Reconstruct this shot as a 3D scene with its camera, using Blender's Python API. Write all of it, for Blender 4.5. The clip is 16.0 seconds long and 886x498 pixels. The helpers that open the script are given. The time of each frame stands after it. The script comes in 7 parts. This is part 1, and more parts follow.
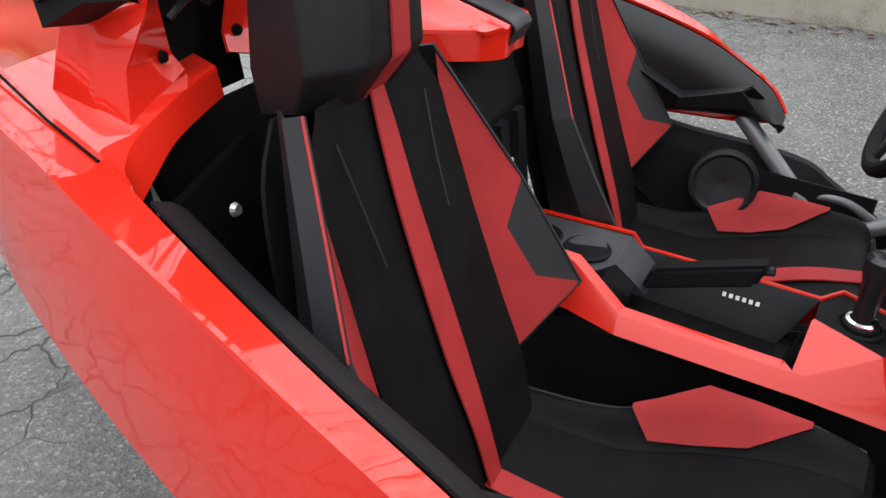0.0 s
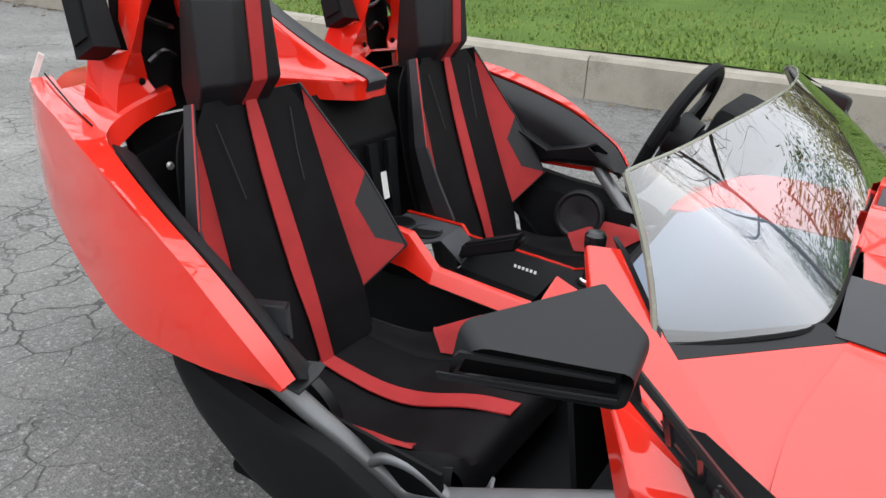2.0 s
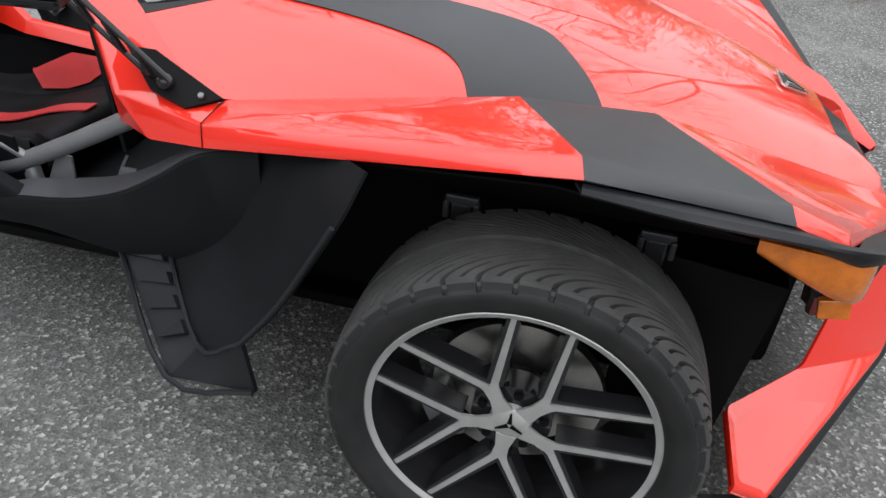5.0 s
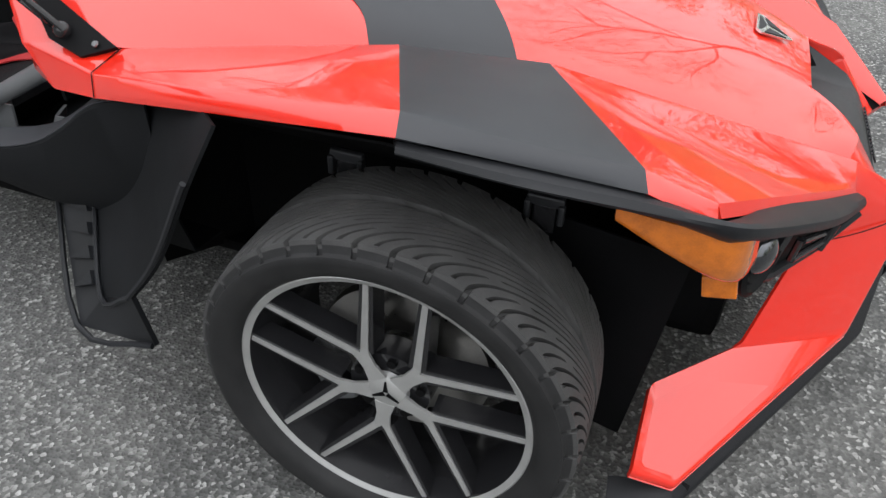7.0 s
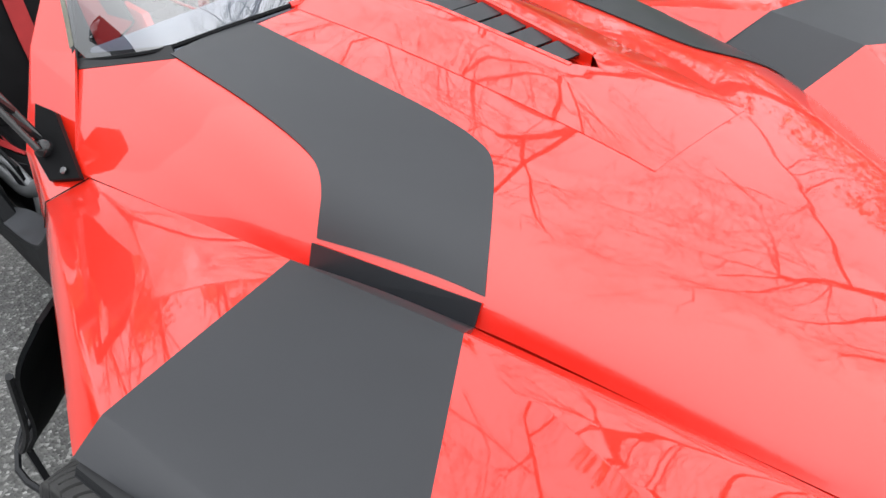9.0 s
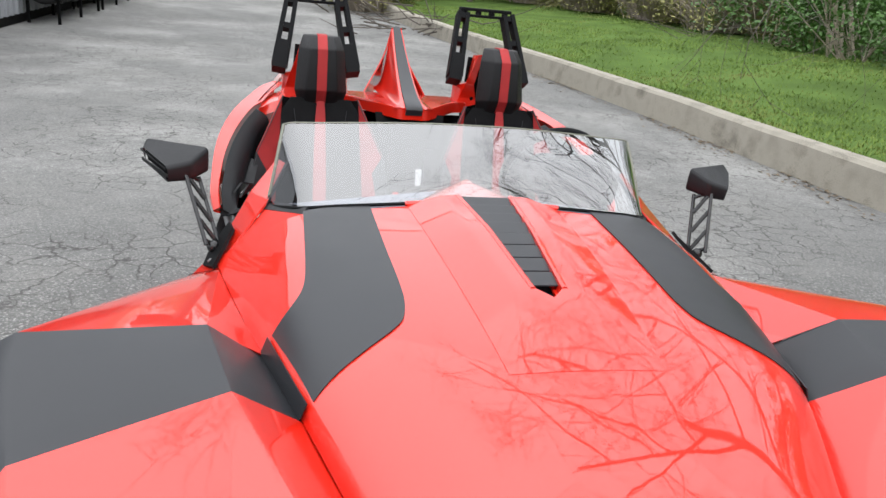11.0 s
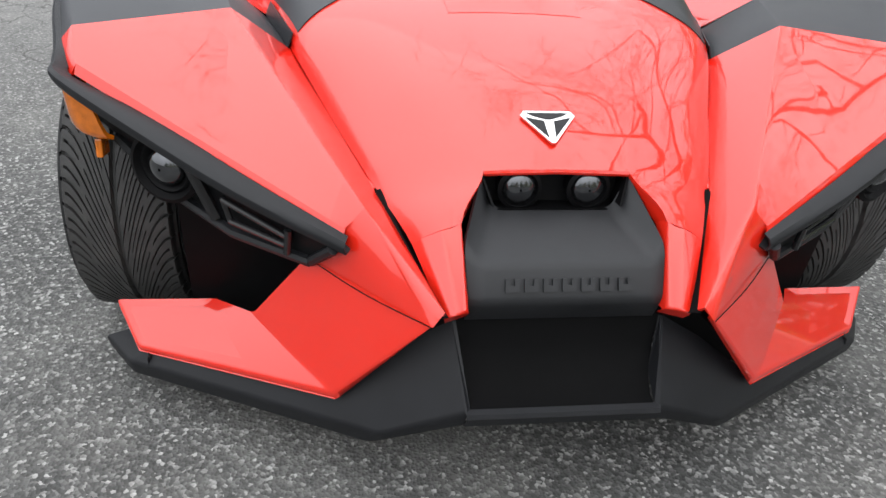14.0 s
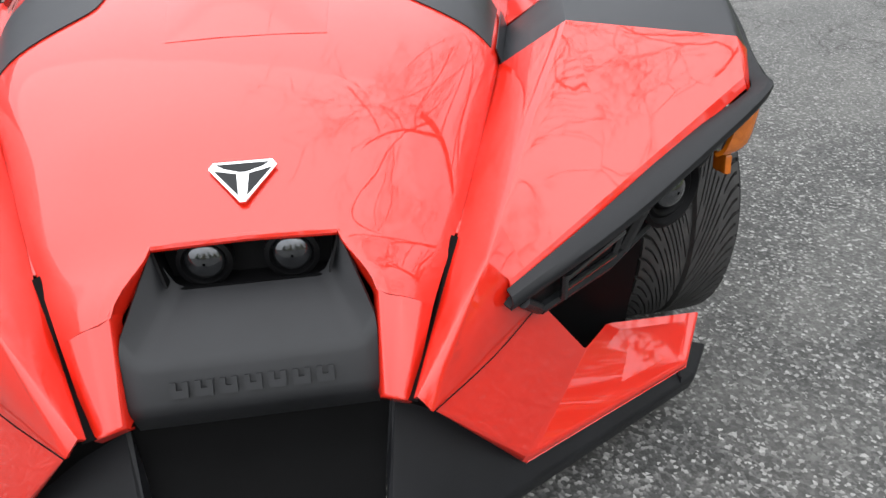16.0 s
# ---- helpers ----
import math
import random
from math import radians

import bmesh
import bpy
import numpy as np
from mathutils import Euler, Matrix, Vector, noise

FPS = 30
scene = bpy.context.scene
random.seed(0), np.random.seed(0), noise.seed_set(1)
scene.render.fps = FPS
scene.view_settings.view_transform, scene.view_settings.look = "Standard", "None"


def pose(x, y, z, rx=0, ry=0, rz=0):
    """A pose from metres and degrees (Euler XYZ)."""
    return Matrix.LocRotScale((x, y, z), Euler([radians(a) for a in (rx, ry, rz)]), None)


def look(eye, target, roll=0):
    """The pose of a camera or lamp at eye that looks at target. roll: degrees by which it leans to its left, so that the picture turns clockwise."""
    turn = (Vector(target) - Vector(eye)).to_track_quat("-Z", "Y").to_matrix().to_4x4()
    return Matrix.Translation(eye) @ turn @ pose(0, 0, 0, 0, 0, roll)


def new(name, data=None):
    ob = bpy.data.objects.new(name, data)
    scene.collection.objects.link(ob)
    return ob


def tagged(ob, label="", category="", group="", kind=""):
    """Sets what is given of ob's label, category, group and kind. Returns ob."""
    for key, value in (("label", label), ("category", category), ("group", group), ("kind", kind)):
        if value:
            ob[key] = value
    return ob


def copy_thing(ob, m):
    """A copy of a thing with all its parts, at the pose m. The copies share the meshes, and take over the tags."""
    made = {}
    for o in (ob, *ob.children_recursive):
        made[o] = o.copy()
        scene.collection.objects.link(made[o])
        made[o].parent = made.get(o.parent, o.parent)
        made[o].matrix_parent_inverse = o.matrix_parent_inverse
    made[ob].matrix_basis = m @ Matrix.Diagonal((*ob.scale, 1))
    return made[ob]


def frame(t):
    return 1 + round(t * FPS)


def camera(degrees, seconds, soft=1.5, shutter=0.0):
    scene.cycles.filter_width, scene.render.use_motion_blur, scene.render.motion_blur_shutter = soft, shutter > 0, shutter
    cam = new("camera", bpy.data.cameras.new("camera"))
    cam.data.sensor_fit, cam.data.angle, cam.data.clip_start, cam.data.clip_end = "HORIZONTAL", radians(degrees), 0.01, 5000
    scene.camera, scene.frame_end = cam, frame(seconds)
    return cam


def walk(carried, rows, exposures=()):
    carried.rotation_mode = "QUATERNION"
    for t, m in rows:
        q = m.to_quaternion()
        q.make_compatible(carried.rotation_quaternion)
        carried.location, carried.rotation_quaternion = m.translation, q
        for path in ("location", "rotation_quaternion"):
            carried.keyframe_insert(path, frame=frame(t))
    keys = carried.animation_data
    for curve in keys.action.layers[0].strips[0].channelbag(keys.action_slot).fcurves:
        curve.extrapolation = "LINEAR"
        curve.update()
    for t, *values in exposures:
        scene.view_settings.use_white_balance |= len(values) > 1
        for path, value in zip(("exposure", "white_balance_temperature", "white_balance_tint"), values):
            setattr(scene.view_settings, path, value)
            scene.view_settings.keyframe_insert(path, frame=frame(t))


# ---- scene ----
cam = camera(61.2, 16.0)
PATH = [
    (0, (-1.343, -1.057, 1.221), (-2.053, 0.492, 0.174), 1.9),
    (0.5, (-1.170, -1.122, 1.256), (-2.041, 0.439, 0.360), 2.1),
    (1, (-0.930, -1.135, 1.255), (-1.948, 0.386, 0.449), 5.0),
    (1.5, (-0.751, -1.265, 1.250), (-1.852, 0.226, 0.501), 2.0),
    (2, (-0.617, -1.398, 1.263), (-1.609, 0.149, 0.473), 1.8),
    (2.5, (-0.514, -1.454, 1.275), (-1.432, 0.126, 0.463), 3.7),
    (3, (-0.340, -1.508, 1.259), (-1.189, 0.087, 0.401), 4.0),
    (3.5, (-0.218, -1.572, 1.259), (-1.026, 0.011, 0.341), 5.0),
    (4, (-0.111, -1.714, 1.251), (-0.706, -0.043, 0.327), 3.1),
    (4.5, (-0.032, -1.791, 1.248), (-0.432, -0.089, 0.276), 4.9),
    (5, (0.022, -1.799, 1.221), (-0.277, -0.156, 0.120), 5.6),
    (5.2, (0.036, -1.799, 1.205), (-0.219, -0.191, 0.044), 5.9),
    (7.3, (0.390, -1.613, 1.220), (-0.211, -0.138, 0.011), -0.8),
    (7.5, (0.422, -1.595, 1.242), (-0.232, -0.101, 0.085), -4.0),
    (8, (0.436, -1.447, 1.229), (-0.357, -0.005, 0.093), -8.2),
    (8.2, (0.413, -1.357, 1.244), (-0.401, 0.086, 0.124), -5.6),
    (10.3, (0.944, -0.723, 1.292), (-0.673, -0.083, 0.304), 0.6),
    (10.5, (1.023, -0.685, 1.329), (-0.682, -0.050, 0.498), 2.1),
    (11, (1.172, -0.555, 1.353), (-0.668, -0.094, 0.718), 5.4),
    (11.5, (1.285, -0.512, 1.366), (-0.619, -0.155, 0.869), 1.4),
    (12, (1.446, -0.549, 1.357), (-0.454, -0.178, 0.855), 0.9),
    (12.5, (1.591, -0.547, 1.325), (-0.245, -0.112, 0.664), 2.8),
    (13, (1.678, -0.480, 1.283), (-0.072, -0.068, 0.407), 5.1),
    (13.5, (1.707, -0.420, 1.208), (0.017, -0.087, 0.192), 6.1),
    (14, (1.728, -0.384, 1.176), (0.049, -0.114, 0.123), 4.3),
    (14.5, (1.752, -0.304, 1.176), (0.046, -0.095, 0.154), 0.5),
    (15, (1.672, -0.178, 1.175), (-0.005, 0.125, 0.130), -0.1),
    (15.5, (1.570, -0.050, 1.195), (-0.059, 0.318, 0.096), 0.6),
    (16, (1.518, 0.149, 1.180), (-0.140, 0.396, 0.090), -1.2),
]
walk(cam, [(t, look(eye, target, roll)) for t, eye, target, roll in PATH])

# ---- light: a bright overcast sky ----
scene.view_settings.exposure = 0.05
world = bpy.data.worlds.new("overcast_sky")
scene.world = world
world.use_nodes = True
wn, wl = world.node_tree.nodes, world.node_tree.links
sky = wn.new("ShaderNodeTexSky")
sky.sky_type = "NISHITA"
sky.sun_disc = False
sky.sun_elevation = radians(50)
sky.sun_rotation = radians(60)
sky.air_density, sky.dust_density = 1.0, 3.0
veil = wn.new("ShaderNodeMixRGB")
veil.inputs[0].default_value = 0.82
# overcast: the zenith three times as bright as the horizon
height = wn.new("ShaderNodeTexCoord")
split = wn.new("ShaderNodeSeparateXYZ")
cloud = wn.new("ShaderNodeValToRGB")
cloud.color_ramp.elements[0].color = (0.335, 0.347, 0.366, 1)
cloud.color_ramp.elements[1].color = (0.985, 1.01, 1.055, 1)
bright = wn.new("ShaderNodeVectorMath")
bright.operation = "SCALE"
bright.inputs["Scale"].default_value = 27.0
wl.new(height.outputs["Generated"], split.inputs[0])
wl.new(split.outputs[2], cloud.inputs[0])
wl.new(cloud.outputs[0], bright.inputs[0])
wl.new(bright.outputs[0], veil.inputs[2])
wl.new(sky.outputs[0], veil.inputs[1])
wl.new(veil.outputs[0], wn["Background"].inputs[0])
wn["Background"].inputs[1].default_value = 0.115
sun_data = bpy.data.lights.new("sun", "SUN")
sun_data.energy, sun_data.angle, sun_data.color = 1.1, radians(140), (1.0, 0.97, 0.93)
sun = new("sun", sun_data)
sun.matrix_world = look((6, -4, 12), (0, 0, 0))

# ---- materials ----
def material(name, color, rough=0.5, metal=0.0, coat=0.0, vary=0.12, scale=30.0, fine=400.0, bump=0.0, spec=0.5, second=None, second_at=0.55, rand=0.0, coat_ior=1.5):
    """A surface whose colour and gloss vary at two scales, with a fine relief."""
    m = bpy.data.materials.new(name)
    m.use_nodes = True
    n, l = m.node_tree.nodes, m.node_tree.links
    b = n["Principled BSDF"]
    tc = n.new("ShaderNodeTexCoord")
    big, small = n.new("ShaderNodeTexNoise"), n.new("ShaderNodeTexNoise")
    big.inputs["Scale"].default_value, small.inputs["Scale"].default_value = scale, fine
    big.inputs["Detail"].default_value, small.inputs["Detail"].default_value = 5, 3
    for t in (big, small):
        l.new(tc.outputs["Object"], t.inputs["Vector"])
    ramp = n.new("ShaderNodeValToRGB")
    c = Vector(color[:3])
    ramp.color_ramp.elements[0].position, ramp.color_ramp.elements[1].position = 0.3, 0.7
    ramp.color_ramp.elements[0].color = (*(c * (1 - vary)), 1)
    ramp.color_ramp.elements[1].color = (*(c * (1 + vary)), 1)
    if second:
        e = ramp.color_ramp.elements.new(min(second_at + 0.2, 0.99))
        e.color = (*second, 1)
        ramp.color_ramp.elements[1].position = second_at
    mix = n.new("ShaderNodeMath")
    mix.operation = "MULTIPLY_ADD"
    l.new(small.outputs[0], mix.inputs[0])
    mix.inputs[1].default_value = 0.35
    add = n.new("ShaderNodeMath")
    add.operation = "MULTIPLY_ADD"
    l.new(big.outputs[0], add.inputs[0])
    add.inputs[1].default_value, add.inputs[2].default_value = 0.8, 0.0
    l.new(add.outputs[0], mix.inputs[2])
    l.new(mix.outputs[0], ramp.inputs[0])
    out = ramp.outputs[0]
    if rand:
        info = n.new("ShaderNodeObjectInfo")
        hsv = n.new("ShaderNodeHueSaturation")
        mr = n.new("ShaderNodeMapRange")
        mr.inputs["To Min"].default_value, mr.inputs["To Max"].default_value = 1 - rand, 1 + rand
        l.new(info.outputs["Random"], mr.inputs["Value"])
        l.new(mr.outputs[0], hsv.inputs["Value"])
        l.new(out, hsv.inputs["Color"])
        out = hsv.outputs[0]
    l.new(out, b.inputs["Base Color"])
    rr = n.new("ShaderNodeMapRange")
    rr.inputs["To Min"].default_value, rr.inputs["To Max"].default_value = max(rough - 0.08, 0.02), min(rough + 0.08, 1)
    l.new(big.outputs[0], rr.inputs["Value"])
    l.new(rr.outputs[0], b.inputs["Roughness"])
    b.inputs["Metallic"].default_value = metal
    b.inputs["Specular IOR Level"].default_value = spec
    b.inputs["Coat Weight"].default_value = coat
    b.inputs["Coat Roughness"].default_value = 0.03
    b.inputs["Coat IOR"].default_value = coat_ior
    if bump:
        bn = n.new("ShaderNodeBump")
        bn.inputs["Strength"].default_value = bump
        bn.inputs["Distance"].default_value = 0.002
        l.new(small.outputs[0], bn.inputs["Height"])
        l.new(bn.outputs[0], b.inputs["Normal"])
    return m


RED = material("red_paint", (0.67, 0.018, 0.007), 0.38, coat=1.0, vary=0.03, scale=3, fine=900, spec=0.15, coat_ior=1.66)
RED_TRIM = material("red_console_paint", (0.60, 0.016, 0.006), 0.32, coat=0.35, vary=0.04, scale=6)
MATTE = material("matte_black_wrap", (0.019, 0.0204, 0.0238), 0.42, vary=0.10, scale=8, fine=700, bump=0.03, spec=0.45)
PLASTIC = material("textured_black_plastic", (0.0055, 0.006, 0.0068), 0.58, vary=0.25, scale=14, fine=1200, bump=0.18, spec=0.11)
GREYPLASTIC = material("dark_grey_plastic", (0.0095, 0.0102, 0.0118), 0.46, vary=0.2, scale=10, fine=1100, bump=0.15, spec=0.30)
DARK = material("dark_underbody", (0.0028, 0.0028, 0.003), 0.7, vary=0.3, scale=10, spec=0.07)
GLOSSBLACK = material("gloss_black", (0.012, 0.012, 0.013), 0.18, vary=0.2, scale=10)
FABRIC = material("black_seat_vinyl", (0.0052, 0.0052, 0.0058), 0.6, vary=0.35, scale=16, fine=1500, bump=0.25, spec=0.10)
GREYVINYL = material("grey_seat_vinyl", (0.021, 0.0215, 0.024), 0.5, vary=0.15, scale=12, fine=1500, bump=0.2, spec=0.28)
REDVINYL = material("red_seat_vinyl", (0.34, 0.026, 0.027), 0.6, vary=0.16, scale=14, fine=1500, bump=0.25, spec=0.25)
STEEL = material("grey_painted_tube", (0.16, 0.165, 0.17), 0.38, metal=0.4, vary=0.12, scale=12)
ALU = material("machined_alloy", (0.50, 0.50, 0.49), 0.42, metal=0.75, vary=0.08, scale=40, fine=900)
CHROME = material("chrome", (0.8, 0.8, 0.8), 0.08, metal=1.0, vary=0.03)
RUBBER = material("tyre_rubber", (0.040, 0.0396, 0.039), 0.72, vary=0.25, scale=20, fine=600, bump=0.2, spec=0.3, second=(0.075, 0.072, 0.066), second_at=0.66)
SIDEWALL = material("tyre_sidewall", (0.013, 0.013, 0.0132), 0.6, vary=0.3, scale=25, fine=500, bump=0.15, spec=0.25, second=(0.024, 0.023, 0.022), second_at=0.66)
DISC = material("brake_disc_steel", (0.45, 0.44, 0.42), 0.3, metal=1.0, vary=0.15, scale=30)
AMBER = material("amber_lens", (0.46, 0.115, 0.005), 0.15, coat=0.8, vary=0.25, scale=60)
LENSGLASS = material("projector_glass", (0.06, 0.063, 0.068), 0.08, metal=0.85, coat=1.0, vary=0.5, scale=45)
LABELW = material("white_label", (0.75, 0.75, 0.72), 0.5, vary=0.06)
LABELR = material("red_marking", (0.6, 0.03, 0.03), 0.5, vary=0.06)


def glass_material(name, tint, gloss_floor=0.0, rough=0.0):
    m = bpy.data.materials.new(name)
    m.use_nodes = True
    n, l = m.node_tree.nodes, m.node_tree.links
    n.remove(n["Principled BSDF"])
    clear, shine, mix, fr = (n.new("ShaderNode" + k) for k in ("BsdfTransparent", "BsdfGlossy", "MixShader", "Fresnel"))
    clear.inputs[0].default_value = (*tint, 1)
    shine.inputs["Roughness"].default_value = rough
    fr.inputs[0].default_value = 1.5
    gain = n.new("ShaderNodeMath")
    gain.operation = "MULTIPLY_ADD"
    gain.inputs[1].default_value, gain.inputs[2].default_value = 2.6, gloss_floor
    l.new(fr.outputs[0], gain.inputs[0])
    l.new(gain.outputs[0], mix.inputs[0])
    l.new(clear.outputs[0], mix.inputs[1])
    l.new(shine.outputs[0], mix.inputs[2])
    l.new(mix.outputs[0], n["Material Output"].inputs[0])
    return m


GLASS = glass_material("clear_windscreen", (0.72, 0.745, 0.78), 0.14)


def asphalt_material():
    m = bpy.data.materials.new("cracked_asphalt")
    m.use_nodes = True
    n, l = m.node_tree.nodes, m.node_tree.links
    b = n["Principled BSDF"]
    tc = n.new("ShaderNodeTexCoord")

    def noise_tex(scale, detail=6, rough=0.6):
        t = n.new("ShaderNodeTexNoise")
        t.inputs["Scale"].default_value, t.inputs["Detail"].default_value, t.inputs["Roughness"].default_value = scale, detail, rough
        l.new(tc.outputs["Object"], t.inputs["Vector"])
        return t

    def ramp(src, stops):
        r = n.new("ShaderNodeValToRGB")
        e = r.color_ramp.elements
        e[0].position, e[0].color = stops[0][0], (*stops[0][1], 1)
        e[1].position, e[1].color = stops[-1][0], (*stops[-1][1], 1)
        for p, c in stops[1:-1]:
            x = e.new(p)
            x.color = (*c, 1)
        l.new(src, r.inputs[0])
        return r

    def mixed(kind, fac, a, c):
        x = n.new("ShaderNodeMixRGB")
        x.blend_type = kind
        if isinstance(fac, float):
            x.inputs[0].default_value = fac
        else:
            l.new(fac, x.inputs[0])
        l.new(a, x.inputs[1])
        l.new(c, x.inputs[2])
        return x.outputs[0]

    stones = n.new("ShaderNodeTexVoronoi")
    stones.inputs["Scale"].default_value = 130
    l.new(tc.outputs["Object"], stones.inputs["Vector"])
    stones_tint = ramp(stones.outputs["Color"], [(0.2, (0.013, 0.014, 0.013)), (0.5, (0.040, 0.041, 0.039)), (0.72, (0.108, 0.108, 0.104)), (0.92, (0.40, 0.398, 0.380))])
    wear = noise_tex(0.42, 9, 0.70)
    wear_tint = ramp(wear.outputs[0], [(0.30, (0.122, 0.122, 0.118)), (0.5, (0.200, 0.199, 0.192)), (0.70, (0.39, 0.386, 0.368))])
    # coarse dark chip where the vehicle stands, older paler paving towards the back of the lot
    sep = n.new("ShaderNodeSeparateXYZ")
    l.new(tc.outputs["Object"], sep.inputs[0])
    wob = n.new("ShaderNodeMath")
    wob.operation = "MULTIPLY_ADD"
    l.new(wear.outputs[0], wob.inputs[0])
    wob.inputs[1].default_value = 3.0
    l.new(sep.outputs[0], wob.inputs[2])
    zone = n.new("ShaderNodeMapRange")
    zone.interpolation_type = "SMOOTHSTEP"
    zone.inputs["From Min"].default_value, zone.inputs["From Max"].default_value = -2.2, 1.6
    zone.inputs["To Min"].default_value, zone.inputs["To Max"].default_value = 1.0, 0.22
    l.new(wob.outputs[0], zone.inputs["Value"])
    base = mixed("MIX", zone.outputs[0], stones_tint.outputs[0], mixed("MIX", 0.72, stones_tint.outputs[0], wear_tint.outputs[0]))
    # pale dusty patches with ragged edges
    dust = n.new("ShaderNodeRGB")
    dust.outputs[0].default_value = (0.215, 0.212, 0.198, 1)
    base = mixed("MIX", ramp(noise_tex(1.1, 8, 0.72).outputs[0], [(0.46, (0, 0, 0)), (0.68, (0.48, 0.48, 0.48))]).outputs[0], base, dust.outputs[0])
    grain = noise_tex(60, 4)
    base = mixed("OVERLAY", 0.5, base, ramp(grain.outputs[0], [(0.3, (0.25, 0.25, 0.25)), (0.7, (0.75, 0.75, 0.75))]).outputs[0])
    # crazed cracks of a worn lot
    warp = noise_tex(2.2, 4)
    shift = n.new("ShaderNodeVectorMath")
    shift.operation = "MULTIPLY_ADD"
    l.new(warp.outputs["Color"], shift.inputs[0])
    shift.inputs[1].default_value = (0.35, 0.35, 0.35)
    l.new(tc.outputs["Object"], shift.inputs[2])
    dark = None
    for scale, width, keep in ((5.4, 0.032, 0.45), (2.3, 0.010, 0.52)):
        v = n.new("ShaderNodeTexVoronoi")
        v.feature = "DISTANCE_TO_EDGE"
        v.inputs["Scale"].default_value = scale
        l.new(shift.outputs[0], v.inputs["Vector"])
        edge = ramp(v.outputs["Distance"], [(0.0, (1, 1, 1)), (width, (0, 0, 0))])
        area = ramp(noise_tex(0.5 + scale * 0.05, 3).outputs[0], [(keep - 0.05, (0, 0, 0)), (keep + 0.08, (1, 1, 1))])
        both = mixed("MULTIPLY", 1.0, edge.outputs[0], area.outputs[0])
        dark = both if dark is None else mixed("LIGHTEN", 1.0, dark, both)
    soot = n.new("ShaderNodeRGB")
    soot.outputs[0].default_value = (0.045, 0.043, 0.040, 1)
    old = n.new("ShaderNodeMapRange")
    old.inputs["From Min"].default_value, old.inputs["From Max"].default_value = 0.28, 0.65
    l.new(zone.outputs[0], old.inputs["Value"])
    dark = mixed("MULTIPLY", 1.0, dark, old.outputs[0])
    base = mixed("MIX", dark, base, soot.outputs[0])
    l.new(base, b.inputs["Base Color"])
    b.inputs["Roughness"].default_value = 0.85
    bn = n.new("ShaderNodeBump")
    bn.inputs["Strength"].default_value, bn.inputs["Distance"].default_value = 0.7, 0.004
    hsum = n.new("ShaderNodeMath")
    hsum.operation = "MULTIPLY_ADD"
    l.new(dark, hsum.inputs[0])
    hsum.inputs[1].default_value = -2.0
    l.new(stones.outputs["Distance"], hsum.inputs[2])
    l.new(hsum.outputs[0], bn.inputs["Height"])
    l.new(bn.outputs[0], b.inputs["Normal"])
    return m


ASPHALT = asphalt_material()
CONCRETE = material("weathered_concrete", (0.26, 0.24, 0.20), 0.9, vary=0.3, scale=2.6, fine=120, bump=0.5, second=(0.12, 0.11, 0.09), second_at=0.60)
SOIL = material("lawn_soil", (0.072, 0.118, 0.030), 0.95, vary=0.4, scale=0.9, fine=60, bump=0.6, spec=0.05, second=(0.15, 0.14, 0.05), second_at=0.70)
GRASS = material("spring_grass", (0.122, 0.182, 0.040), 0.8, vary=0.45, scale=0.9, fine=40, spec=0.2, second=(0.17, 0.16, 0.06), second_at=0.58)
DEADLEAF = material("dry_leaf", (0.17, 0.13, 0.085), 0.8, vary=0.35, scale=30)
BARK = material("grey_bark", (0.085, 0.072, 0.060), 0.85, vary=0.35, scale=9, fine=90, bump=0.6)
LEAF_YOUNG = material("young_leaf", (0.255, 0.245, 0.092), 0.8, vary=0.45, scale=0.5)
LEAF_GREEN = material("green_leaf", (0.055, 0.13, 0.022), 0.55, vary=0.4, scale=1.5)
TWIG = material("dry_twig", (0.28, 0.24, 0.19), 0.85, vary=0.3, scale=4)
METALWALL = material("grey_corrugated_steel", (0.27, 0.28, 0.30), 0.5, metal=0.2, vary=0.10, scale=1.2, fine=40)
STUCCO = material("cream_wall", (0.52, 0.48, 0.40), 0.8, vary=0.1, scale=2)
BRICKRED = material("brick_pillar", (0.30, 0.16, 0.12), 0.8, vary=0.2, scale=8)
WINDOWDARK = material("dark_pane", (0.05, 0.055, 0.06), 0.1, vary=0.1)
# Far leaves: the haze of distance is put into this pale colour.
LEAF_HAZE = material("haze_paled_leaf", (0.34, 0.33, 0.23), 0.8, vary=0.3, scale=0.5)
BLACKRUBBER = material("old_black_tyre", (0.010, 0.010, 0.0105), 0.6, vary=0.3, scale=12, fine=200, bump=0.2, spec=0.3)
# Black plastic, and hollows whose shade is put into the colour.
HOLLOW = material("plastic_and_hollow_shade", (0.0028, 0.0028, 0.0032), 0.55, vary=0.3, scale=12, spec=0.10)
SPLITTER = material("splitter_plastic", (0.0085, 0.009, 0.0105), 0.5, vary=0.25, scale=12, fine=1000, bump=0.12, spec=0.26)
SNOUT = material("snout_plastic", (0.0145, 0.0152, 0.0168), 0.45, vary=0.22, scale=12, fine=1000, bump=0.2, spec=0.34)
PANE_EDGE = material("pane_edge", (0.20, 0.21, 0.17), 0.25, vary=0.1, spec=0.6)
HEADVINYL = material("headrest_vinyl", (0.009, 0.009, 0.010), 0.5, vary=0.2, scale=16, fine=1500, bump=0.2, spec=0.25)
GUARD = material("scuffed_guard_plastic", (0.009, 0.0096, 0.0108), 0.5, vary=0.3, scale=7, fine=700, bump=0.12, spec=0.3, second=(0.028, 0.029, 0.031), second_at=0.62)
